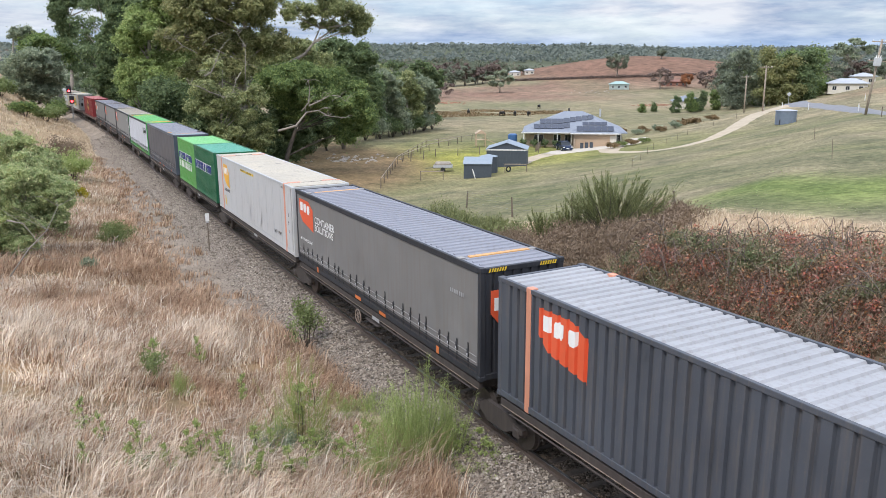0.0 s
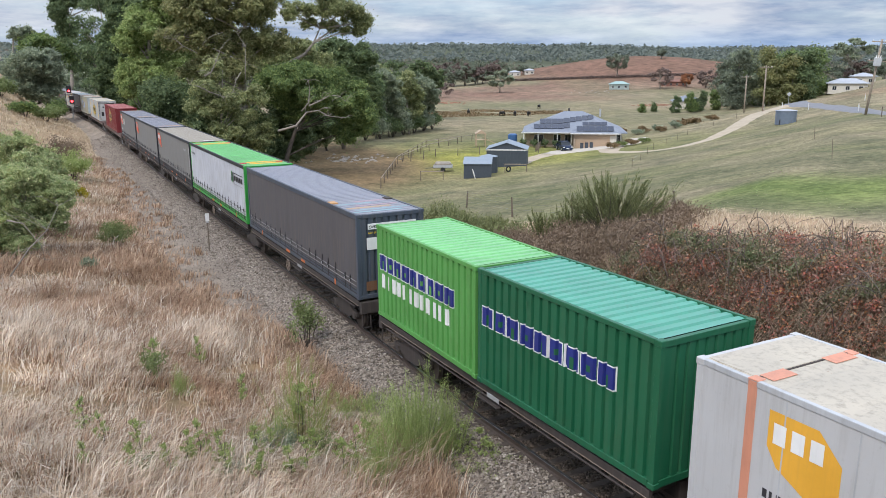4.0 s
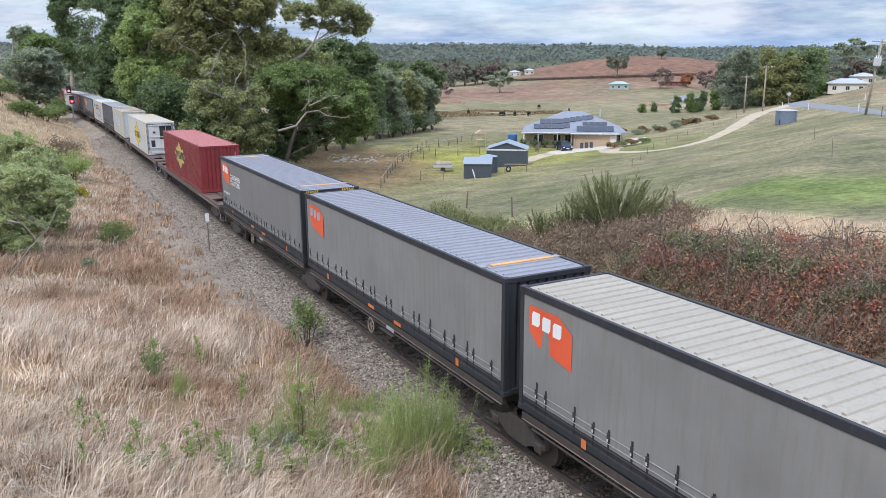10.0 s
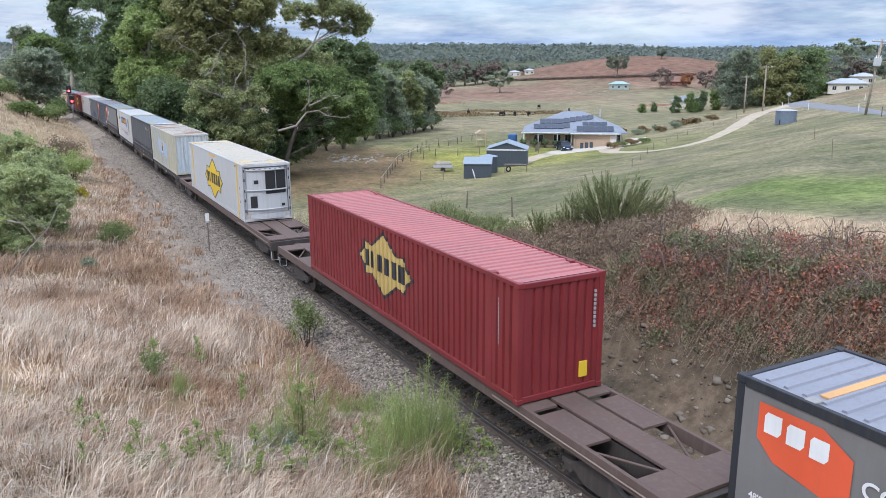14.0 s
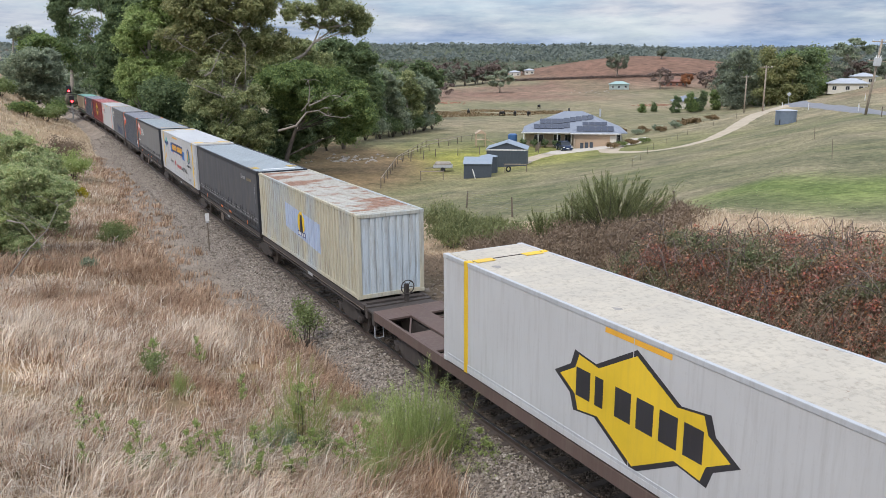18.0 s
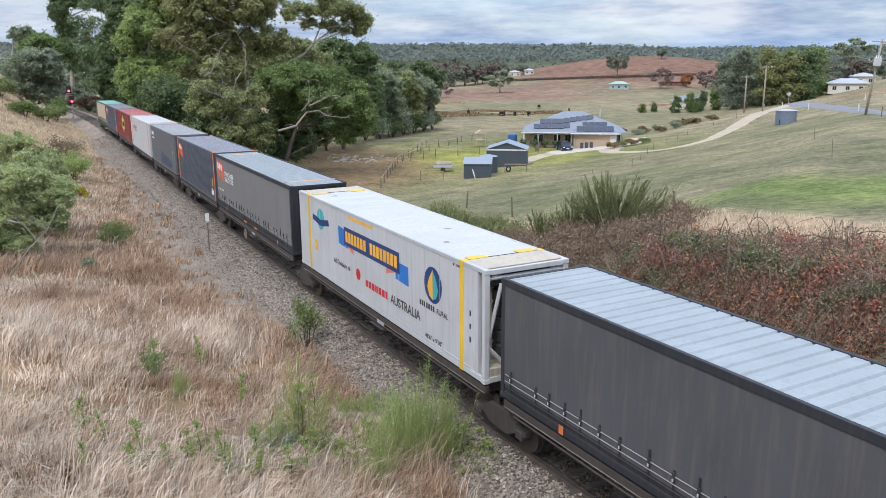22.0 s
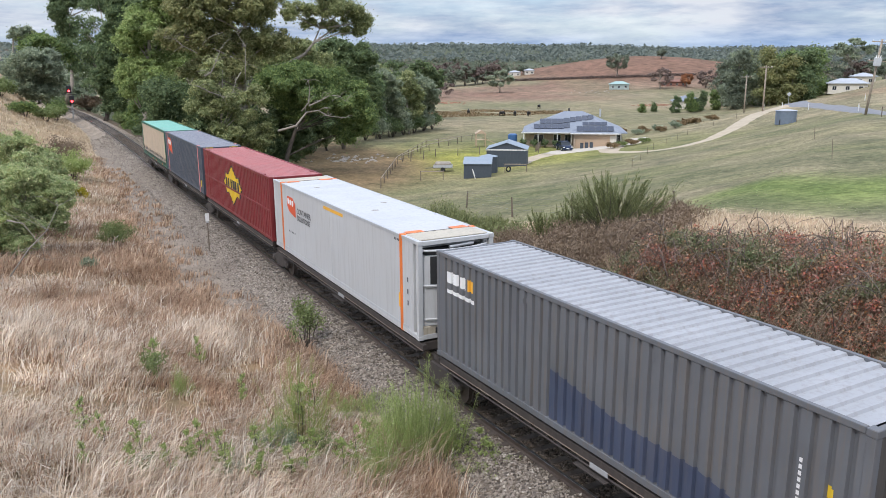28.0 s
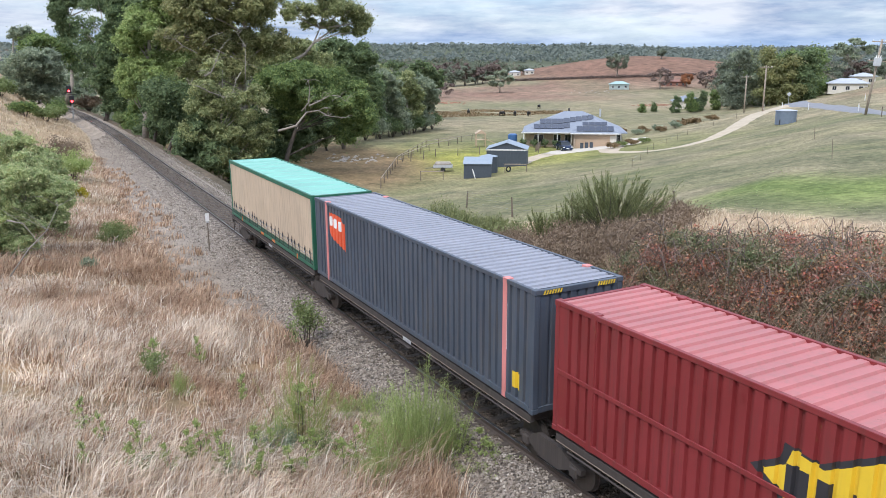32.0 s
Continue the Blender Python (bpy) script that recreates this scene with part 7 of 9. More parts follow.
for i, (x, y, m, lobes) in enumerate((
        (17.5, 93, G_DARK, ((0, 4.5, 2.0, 1.8), (1.5, 2.5, 2.2, 1.8), (-0.8, 2.2, 1.4, 1.6))),
        (21.5, 95, G_WATTLE, ((0, 5.0, 2.4, 1.8), (-1.8, 3.0, 2.2, 2.0), (1.8, 3.0, 2.4, 2.0))),
        (25.5, 97, G_DARK, ((0, 6.5, 2.6, 2.0), (-2.0, 3.5, 2.4, 2.0), (1.5, 3.2, 2.4, 2.0))),
        (29.5, 101, G_DARK, ((0, 6.5, 2.6, 2.2), (-2.0, 3.5, 2.4, 2.0), (2.5, 4.0, 2.4, 2.2))),
        (18.5, 124, G_DARK, ((0, 6.0, 2.6, 2.2), (-1.2, 3.0, 1.8, 2.0), (2.5, 3.6, 2.4, 2.2))),
        (17.5, 138, G_WATTLE, ((0, 5.5, 2.2, 2.4), (-0.6, 3.0, 1.8, 2.0), (2.5, 4.0, 2.4, 2.4))),
        (37.5, 118, G_DARK, ((0, 7.5, 2.8, 2.4), (-3.0, 4.5, 2.6, 2.4), (3.2, 4.5, 2.6, 2.4))),
        (45.5, 126, G_DARK, ((0, 8.0, 2.8, 2.6), (-3.0, 4.5, 2.6, 2.6), (3.2, 5.0, 2.6, 2.6))))):
    gum("dense dark undergrowth tree below the gums", x, y, lobes, m, 410 + i, 0.16, 0.24, 150, bark=M_DARKBARK, name="wattle_tree", thick=1.3)
for i, (x, y, h, w, m) in enumerate(((14.5, 205, 4.5, 6.0, G_TWIG), (15.5, 215, 6.5, 7.0, G_GREY), (18.5, 190, 5.0, 6.0, G_GREY), (21.0, 205, 7.0, 8.0, G_DARK), (27.0, 190, 7.0, 9.0, G_DARK), (33.0, 180, 7.0, 9.0, G_GREY))):
    shrub("dull scrub behind the trees", x, y, h, w, m, 440 + i, 3600, 0.22, 14)
for i, (x, y) in enumerate(((58, 139), (62, 141), (66, 143.5), (70, 147), (74, 150), (78, 153.5), (82, 157), (54, 136), (64, 149), (72, 155))):
    shrub("dark undergrowth at the foot of the stand of gums", x, y, 4.2, 5.0, (G_DARK, G_GREY)[i % 2], 450 + i, 2200, 0.2, 12)
dead_branch(16.6, 87.2, 10.6, [(0.8, 0, 0), (-0.6, 0, 0.7), (-1.4, 0, 1.4), (-2.6, 0, 1.6)], 0.046, 21)
dead_branch(16.4, 87.0, 7.2, [(3.6, 0, -1.3), (2.0, 0, -0.7), (0.8, 0, -0.1), (-0.2, 0, 0.2)], 0.058, 22)
dead_branch(21.2, 87.0, 7.4, [(0.6, 0, 1.2), (0.0, 0, 0.3), (-0.4, 0, -0.9), (-1.6, 0, -1.5)], 0.058, 23)
dead_branch(22.3, 87.2, 11.0, [(0.0, 0, -3.2), (0.1, 0, -1.5), (0.2, 0, 0.4), (-0.5, 0, 1.6)], 0.065, 24)
dead_branch(19.6, 87.2, 12.4, [(0.6, 0, 0.4), (-0.4, 0, 0.1), (-1.3, 0, -0.4)], 0.039, 25)
dead_branch(26.5, 90, 1.8, [(0, 0, 0), (2.2, 0, 0.5), (3.6, 0.2, 2.0), (5.2, 0.4, 2.2), (6.4, 0.3, 1.5), (8.6, 0.2, 1.2)], 0.15, 7)
dead_branch(29.5, 90, 4.0, [(0, 0, 0), (0.9, 0, 1.0), (1.1, 0, 2.4), (1.0, 0, 3.6)], 0.10, 8)
dead_branch(18.2, 88.5, 8.2, [(0, 0, 0), (0.7, 0, 0.4), (1.3, 0, 1.5), (1.9, 0, 2.9)], 0.09, 9)
dead_branch(28.2, 90, 5.0, [(2.2, 0, -0.4), (3.8, 0, 0.2), (5.0, 0.2, 0.8), (6.3, 0.2, 0.6), (7.0, 0.4, 0.0)], 0.09, 12)

# ---- left of the line ----
gum("grey-green bushy wattle on the cutting bank", 1.9, 158, ((0.3, 7.6, 3.2, 2), (3.5, 8, 2.2, 2), (-1.7, 6.7, 2, 2), (1.4, 5.1, 3.4, 1.8), (4.3, 5.8, 1.0, 1.6), (-1, 3.9, 2.4, 1.4), (3.4, 3.2, 1.6, 1.2), (1.5, 2.4, 2.8, 1.2)), G_GREY, 150, 0.2, 0.32, 130, bark=M_DARKBARK, name="wattle_tree", thick=1.3, clump=1.0)
gum("dark rounded tree above the cutting", 2.6, 200, ((3.2, 13.4, 2.8, 1.5), (0.9, 12.4, 1.8, 1.3), (5.4, 12.7, 1.8, 1.3), (7.3, 10.5, 1.5, 1.8), (3.5, 10.5, 2.6, 1.8)), G_WATTLE, 151, 0.25, 0.4, 110, bark=M_DARKBARK, clump=1.1)
tree("dark bushy tree closing the end of the cutting", 13.5, 262, 15.0, 8.0, G_GREY, 153, 30, 260, 0.5, 0.04, 0.3, M_DARKBARK, "wattle_tree")
tree("dark bushy tree closing the end of the cutting", 5.0, 250, 9.0, 6.0, G_GREY, 154, 30, 260, 0.5, 0.04, 0.3, M_DARKBARK, "wattle_tree")
gum("distant tall gum with an open rounded crown", -2.2, 345, ((6.3, 23.7, 3.4, 1.7), (3.5, 22.5, 2.1, 1.5), (8.8, 22.1, 2.2, 1.7), (6.4, 20.8, 3, 1.3)), G_GREY, 155, 0.4, 0.5, 70, clump=1.2, thick=0.8)
for i, (x, y, h, r) in enumerate(((-4.0, 352, 12.5, 6.0), (13.0, 348, 11.0, 6.0), (20.0, 352, 13.0, 6.0), (5.0, 356, 12.0, 6.0))):
    tree("distant rounded gum on the hill", x, y, h, r, (G_GREY, G_GUM)[i % 2], 156 + i, 24, 150, 0.5, 0.08, 0.4)
for i, (x, y, h, w, m) in enumerate(((3.2, 132, 3.0, 4.5, G_WEED), (0.5, 126, 2.6, 4.5, G_WATTLE), (5.2, 148, 3.0, 3.5, G_WATTLE), (-2.5, 140, 3.5, 5.0, G_WEED), (6.5, 170, 3.5, 4.0, G_WATTLE), (6.6, 185, 4.2, 4.5, G_DARK))):
    shrub("green bush on the cutting slope", x, y, h, w, m, 160 + i, 2600, 0.17)
shrub("bright green feathery bush beside the cess", 3.3, 72, 2.7, 3.6, G_FENNEL, 170, 5200, 0.09, 16, up=0.5)
shrub("dull brown leafless bush", 3.0, 85, 3.0, 4.2, G_TWIG, 171, 4200, 0.09, 16)
shrub("small bush with yellow flowers", 3.1, 62, 1.1, 1.6, G_FLOWER, 172, 900, 0.07)
gum("bushy young wattle on the cutting slope", -0.3, 62, ((-0.2, 3.7, 1.1, 0.8), (1.0, 2.7, 1.2, 0.8), (-0.7, 2.2, 1.2, 1), (0.5, 1.6, 1.5, 1.0), (-1.2, 0.9, 1.1, 0.9), (-0.9, 3.2, 1.1, 0.8), (1.6, 1.4, 1.0, 0.8)), G_SAP, 173, 0.06, 0.11, 190, name="gum_sapling", clump=0.6, thick=2.6)
gum("young gum with drooping grey-green leaves", -0.6, 41, ((1, 3.2, 1.1, 0.7), (0.1, 2.6, 1.3, 0.8), (1.6, 2.8, 0.8, 0.5), (-0.4, 1.8, 1.1, 0.8), (1.3, 1.7, 0.9, 0.5), (0.7, 3.8, 0.9, 0.5), (-0.2, 3.8, 1.0, 0.6), (-0.8, 0.9, 0.9, 0.7), (-0.1, 0.9, 0.7, 0.5), (0.6, 2.0, 1.0, 0.6)), G_SAP, 174, 0.07, 0.075, 200, name="gum_sapling", clump=0.55, thick=3.0)
gum("young gum with dark drooping leaves on the bank", -0.6, 47, ((0.6, 3.7, 1.1, 0.7), (-0.3, 3.0, 1.2, 0.8), (1.2, 2.6, 1.1, 0.8), (-0.6, 1.6, 1.2, 0.9), (0.7, 1.4, 1.2, 0.8), (1.7, 1.8, 0.9, 0.7)), G_SAP, 175, 0.07, 0.09, 200, name="gum_sapling", clump=0.55, thick=2.8)
dead_branch(-0.5, 33.5, 1.2, [(-0.6, 0, 0), (0.2, 0.3, 1.0), (0.9, 0.6, 1.6), (1.4, 0.8, 2.5)], 0.035, 10)
dead_branch(-0.9, 32.5, 3.2, [(0, 0, 0.4), (0.5, 0.1, 0.2), (1.0, 0.2, -0.7), (1.1, 0.2, -1.3)], 0.03, 11)
for i, (x, y, h, w, m, n, lf) in enumerate((
        (3.75, 44.2, 1.55, 2.1, G_WEED, 2600, 0.055), (7.95, 24.8, 2.1, 1.3, G_WEED, 1800, 0.05), (2.0, 38.4, 0.8, 0.9, G_GREY, 700, 0.05),
        (2.4, 21.6, 1.0, 0.9, G_WEED, 900, 0.035), (1.3, 15.8, 0.6, 1.0, G_WEED, 900, 0.03), (3.2, 15.4, 0.6, 1.1, G_GREY, 900, 0.03), (4.4, 16.4, 0.9, 1.0, G_GREY, 1300, 0.035), (5.4, 16.2, 0.8, 1.1, G_WEED, 1200, 0.03))):
    shrub("small green weed bush in the dry grass", x, y, h, w, m, 180 + i, n, lf)


def fennel(x, y, h, w, seed, stems=34, fine=120, colour=None):
    """Feathery weed: upright stems clothed in thread-fine leaves."""
    rs = np.random.RandomState(seed)
    t = thing("feathery_weed", "bright green feathery weed growing beside the track", "weed", "weeds by the track", at=pose(x, y, ground_z(x, y) - 0.05))
    g, pts = Geo(), []
    for _ in range(stems):
        a, k = rs.uniform(0, 6.28), rs.uniform(0, 1) ** 0.7
        root = Vector((math.cos(a) * w * 0.25 * k, math.sin(a) * w * 0.25 * k, 0))
        tip = Vector((math.cos(a) * w * 0.62 * k + rs.uniform(-0.12, 0.12), math.sin(a) * w * 0.62 * k, h * rs.uniform(0.45, 1.05) * (1.08 - 0.3 * k)))
        g.tube([root, root.lerp(tip, 0.6) + Vector((0, 0, 0.05)), tip], [0.009, 0.007, 0.003], 4, False)
        f = rs.uniform(0.12, 1.05, fine) ** 0.8
        p = np.array(root)[None] * (1 - f)[:, None] + np.array(tip)[None] * f[:, None]
        pts.append(p + rs.normal(size=(fine, 3)) * np.array((0.12, 0.12, 0.06)) * (1.35 - f)[:, None])
    tagged(part("branchwork", g, G_FENNEL, t), kind="stuff")
    v, q = leaf_quads(np.concatenate(pts), 0.0072, rs, 14.0, 0.0, 0.42)
    part("foliage", fast_mesh("foliage", v, q), colour or G_FENNEL, t)


for i, (x, y, h, w, s) in enumerate(((7.9, 15.9, 2.7, 1.9, 84), (7.2, 15.4, 2.3, 1.5, 50), (8.5, 15.6, 2.2, 1.2, 34), (7.5, 16.8, 1.9, 1.6, 36), (6.4, 15.0, 1.6, 1.0, 26), (8.9, 14.9, 0.8, 1.2, 24), (9.3, 14.2, 0.7, 1.0, 18), (4.4, 16.6, 1.2, 0.9, 24), (8.0, 19.4, 0.7, 0.9, 16), (7.0, 19.0, 0.7, 0.9, 14), (8.4, 17.4, 0.9, 1.0, 20), (6.0, 14.6, 1.2, 1.0, 22), (3.0, 20.6, 1.0, 0.5, 12))):
    fennel(x, y, h, w, 200 + i, s)
fennel(5.25, 17.2, 2.4, 1.7, 215, 50, 110, G_LIME)


def tall_weed(x, y, h, seed, colour=None):
    """A single tall stalk with side branches and small sparse leaves."""
    rs = np.random.RandomState(seed)
    t = thing("tall_weed", "tall thin weed with sparse small leaves", "weed", "weeds by the track", at=pose(x, y, ground_z(x, y) - 0.05))
    g, pts = Geo(), []
    top = Vector((rs.uniform(-0.15, 0.15), rs.uniform(-0.15, 0.15), h))
    g.tube([(0, 0, 0), top * 0.5 + Vector((0.04, 0, 0)), top], [0.014, 0.01, 0.004], 5, False)
    for i in range(12):
        f = rs.uniform(0.3, 0.95)
        root = top * f
        a = rs.uniform(0, 6.28)
        tip = root + Vector((math.cos(a) * 0.6, math.sin(a) * 0.6, 0.45)) * h * rs.uniform(0.25, 0.6) * (1.15 - f)
        g.tube([root, tip], [0.006, 0.002], 4, False)
        for _ in range(22):
            pts.append(tuple(root.lerp(tip, rs.uniform(0.2, 1.05)) + Vector(rs.normal(size=3)) * 0.02))
    tagged(part("branchwork", g, M_DARKBARK, t), kind="stuff")
    v, q = leaf_quads(np.array(pts), 0.036, rs, 2.0, 0.0, 0.2)
    part("foliage", fast_mesh("leaves", v, q), colour or G_FENNEL, t)


for i, (x, y, h) in enumerate(((5.15, 16.9, 2.0), (5.0, 16.8, 1.8), (0.45, 17.6, 1.2), (0.8, 16.9, 1.1), (1.45, 16.3, 1.25), (2.2, 15.8, 1.1), (3.05, 15.7, 1.2), (4.0, 16.0, 1.1), (4.75, 15.2, 1.2), (2.55, 22.0, 1.3), (6.0, 18.4, 1.6), (9.0, 14.9, 1.2), (8.6, 15.9, 1.2), (1.9, 15.4, 1.0), (0.35, 15.9, 0.9), (3.5, 14.9, 1.0), (5.5, 15.0, 1.2), (2.6, 16.0, 1.2), (2.9, 15.2, 1.1), (3.7, 15.6, 1.3), (4.3, 15.0, 1.1), (1.1, 15.6, 1.0), (5.2, 15.8, 1.2), (6.0, 15.4, 1.3), (6.6, 16.2, 1.2), (8.7, 15.2, 1.3), (9.2, 14.6, 1.1), (8.9, 16.4, 0.9), (3.9, 22.5, 1.2), (4.3, 19.6, 1.1))):
    tall_weed(x, y, h, 230 + i)

# ---- right of the line: broom along the fence ----
broom("tall broom bush with whip-like green plumes fanning out", 20.9, 24.2, 3.1, 4.3, 250, 1200, lean=0.4)
broom("broom bush with whip-like green stems", 20.5, 26.4, 2.3, 1.8, 251, 330)
broom("broom bush with whip-like green stems", 20.6, 28.4, 2.0, 1.8, 252, 300)
broom("small broom bush with sparse green stems", 22.6, 23.6, 1.3, 1.5, 253, 150)
for i, (x, y, h, w) in enumerate(((21.4, 33.0, 1.5, 3.4), (21.8, 35.5, 1.6, 3.4), (21.7, 38.0, 2.0, 3.2), (22.0, 40.6, 2.6, 3.0), (20.4, 31.0, 1.2, 2.6), (20.3, 36.5, 1.5, 3.0))):
    shrub("low green broom bush by the paddock fence", x, y, h, w, G_SPIKE, 260 + i, 4200, 0.045, 22, long=4.0, up=0.55)
for i, (x, y, h, w) in enumerate(((25.0, 24.6, 1.2, 2.6), (23.6, 24.0, 1.1, 2.6), (20.0, 25.5, 1.4, 2.6), (19.2, 28.5, 1.3, 2.4), (18.8, 23.0, 1.3, 2.4), (18.2, 26.0, 1.2, 2.2), (21.6, 22.2, 1.2, 2.4), (20.2, 22.4, 1.3, 2.2), (22.6, 22.6, 1.0, 2.2), (19.4, 24.4, 1.3, 2.4), (17.6, 24.4, 1.2, 2.0), (18.6, 20.8, 1.3, 2.4), (17.5, 21.9, 1.2, 2.2), (19.9, 20.9, 1.3, 2.4), (17.3, 26.6, 1.1, 2.0), (16.9, 23.6, 1.0, 1.8), (17.8, 28.4, 1.1, 2.0), (18.6, 30.6, 1.1, 2.2))):
    shrub("dry brown twiggy bush on the bank", x, y, h, w, G_TWIG, 270 + i, 3400, 0.035, 20, long=4.0, up=0.4)

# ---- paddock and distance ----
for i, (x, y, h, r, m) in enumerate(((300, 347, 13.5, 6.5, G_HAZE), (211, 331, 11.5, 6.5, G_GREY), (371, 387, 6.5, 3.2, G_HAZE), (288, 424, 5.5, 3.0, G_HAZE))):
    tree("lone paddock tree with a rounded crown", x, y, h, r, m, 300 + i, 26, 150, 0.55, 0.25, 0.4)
for i, (x, y, h, r) in enumerate(((282, 294, 11, 6.5), (301, 282, 9, 5), (306, 277, 9.5, 5), (168, 316, 8.5, 7.5))):
    tree("bare reddish deciduous tree in the valley", x, y, h, r, G_BARE, 305 + i, 26, 80, 0.45, 0.12, 0.3, droop=0.0)
tree("orange autumn tree beside the far buildings", 297, 291, 7.5, 3.0, G_RUSTLEAF, 309, 20, 120, 0.5, 0.1, 0.25)
for i, (x, y, h, r) in enumerate(((166.8, 166.6, 5.0, 1.7), (171.8, 166.1, 5.9, 1.9), (177.1, 166.7, 6.0, 1.9), (183.6, 168.6, 6.2, 2.0), (175.2, 169.5, 5.2, 1.6), (162.8, 176.4, 2.6, 1.0), (168.2, 177.1, 2.5, 0.8))):
    gum("small dense dark green tree in a row", x, y, ((0, h * 0.8, r * 0.4, h * 0.16), (0.1, h * 0.55, r * 0.7, h * 0.2), (-0.1, h * 0.28, r * 0.9, h * 0.2), (0, h * 0.12, r * 0.8, h * 0.1)), G_WATTLE if i % 2 else G_DARK, 310 + i, 0.1, 0.26, 60, bark=M_DARKBARK, name="garden_tree", thick=0.9, clump=0.9, droop=0.1)
rs_far = np.random.RandomState(77)
for i in range(16):
    f = i / 15
    deep = rs_far.uniform(0.98, 1.09)
    x, y = (188.5 + 8.0 * f + rs_far.uniform(-1.5, 1.5)) * deep, (168.5 - 23.0 * f + rs_far.uniform(-1.5, 1.5)) * deep
    h, r = rs_far.uniform(15.5, 18) * (1.02 - 0.26 * f), rs_far.uniform(3.4, 4.6)
    leaves = (G_HAZE, G_GREY, G_HAZE, G_GUM)[i % 4] if f < 0.45 else (G_OLIVE, G_DARK, G_DARK, G_WATTLE)[i % 4]
    gum("tall dense gum in the roadside grove", x, y, [(rs_far.uniform(-0.4, 0.4) * r, h * k, r * wd, h * 0.13) for k, wd in ((0.88, 0.5), (0.72, 0.75), (0.55, 0.9), (0.4, 0.9), (0.25, 0.85), (0.12, 0.8))], leaves, 330 + i, 0.3, 0.4, 60, thick=0.42, clump=1.7)
tree("wide-topped gum standing above the grove", 252, 172, 17.5, 7.5, G_GREY, 350, 26, 170, 0.45, 0.5, 0.4)
tree("wide-topped gum standing above the grove", 279, 163, 17, 6.5, G_GREY, 351, 24, 160, 0.45, 0.45, 0.4)
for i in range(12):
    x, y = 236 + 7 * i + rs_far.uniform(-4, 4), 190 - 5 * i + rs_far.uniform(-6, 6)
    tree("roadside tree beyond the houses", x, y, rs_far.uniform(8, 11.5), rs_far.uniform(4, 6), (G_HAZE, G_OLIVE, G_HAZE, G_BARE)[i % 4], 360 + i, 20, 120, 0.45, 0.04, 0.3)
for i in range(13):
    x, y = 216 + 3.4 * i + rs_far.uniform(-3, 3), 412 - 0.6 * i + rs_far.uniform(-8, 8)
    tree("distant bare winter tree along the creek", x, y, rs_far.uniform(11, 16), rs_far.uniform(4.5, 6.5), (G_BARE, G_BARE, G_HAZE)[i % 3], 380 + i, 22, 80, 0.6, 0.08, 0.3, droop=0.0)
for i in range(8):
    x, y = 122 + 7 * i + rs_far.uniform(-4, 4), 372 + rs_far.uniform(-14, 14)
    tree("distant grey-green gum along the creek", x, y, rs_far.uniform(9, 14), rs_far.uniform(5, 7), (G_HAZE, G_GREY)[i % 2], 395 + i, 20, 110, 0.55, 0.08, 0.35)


def hedgerow(label, way, high, seed, leaves):
    """A low dark hedge that follows a bent line over the ground."""
    rs = np.random.RandomState(seed)
    t = thing("hedgerow", label, "hedge")
    pts = []
    for (x0, y0), (x1, y1) in zip(way, way[1:]):
        n = int(60 * math.hypot(x1 - x0, y1 - y0))
        f = rs.rand(n)
        x, y = x0 + (x1 - x0) * f + rs.normal(size=n) * 0.5, y0 + (y1 - y0) * f + rs.normal(size=n) * 0.5
        pts.append(np.stack([x, y, terrain(x, y) + high * rs.rand(n)], -1))
    v, q = leaf_quads(np.concatenate(pts), 0.45, rs, 1.4)
    part("foliage", fast_mesh("foliage", v, q), leaves, t)


hedgerow("low dark hedge along the foot of the ploughed hill", ((258, 396), (278, 366), (297, 347), (315, 333), (338, 325)), 1.3, 395, G_BARE)


def make_far_woods():
    """Forest on the far ridges: thousands of separate crowns, each a small heap of leafy sprays, in one object for each belt."""
    rs = np.random.RandomState(91)
    # aerial haze is put into the leaf colours: the farther belt is paler and bluer
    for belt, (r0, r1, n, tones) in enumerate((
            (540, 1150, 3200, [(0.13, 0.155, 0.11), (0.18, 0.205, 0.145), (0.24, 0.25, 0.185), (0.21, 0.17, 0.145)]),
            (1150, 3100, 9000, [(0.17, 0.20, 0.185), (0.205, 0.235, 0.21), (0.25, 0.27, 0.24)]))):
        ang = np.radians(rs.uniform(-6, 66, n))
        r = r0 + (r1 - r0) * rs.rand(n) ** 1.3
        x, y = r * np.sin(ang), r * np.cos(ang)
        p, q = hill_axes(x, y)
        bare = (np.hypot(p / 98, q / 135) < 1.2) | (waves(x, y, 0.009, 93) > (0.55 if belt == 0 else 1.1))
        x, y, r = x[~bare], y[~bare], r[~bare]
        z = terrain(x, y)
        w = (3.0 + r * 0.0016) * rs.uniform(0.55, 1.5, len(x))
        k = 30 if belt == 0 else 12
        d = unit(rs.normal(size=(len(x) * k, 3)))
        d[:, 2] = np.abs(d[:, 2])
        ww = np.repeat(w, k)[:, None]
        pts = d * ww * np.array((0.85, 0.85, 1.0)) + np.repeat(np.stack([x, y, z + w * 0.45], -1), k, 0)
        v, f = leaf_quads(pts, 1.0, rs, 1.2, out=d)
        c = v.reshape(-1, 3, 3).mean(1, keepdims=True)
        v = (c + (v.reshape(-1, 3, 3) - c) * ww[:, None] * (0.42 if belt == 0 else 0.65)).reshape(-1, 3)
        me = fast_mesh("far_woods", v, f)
        me.materials.append(by_island("haze_toned_foliage", tones, 1.0, 0.4, gloss=0.0, patchy=0.02, tint=((0.6, 0.63, 0.62), (1.3, 1.25, 1.15))))
        tagged(new("far_woods", me), ("forest of mixed gums beyond the valley", "distant forest covering the ridges, haze put into its leaf colour")[belt], "woods", kind="stuff")


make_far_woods()


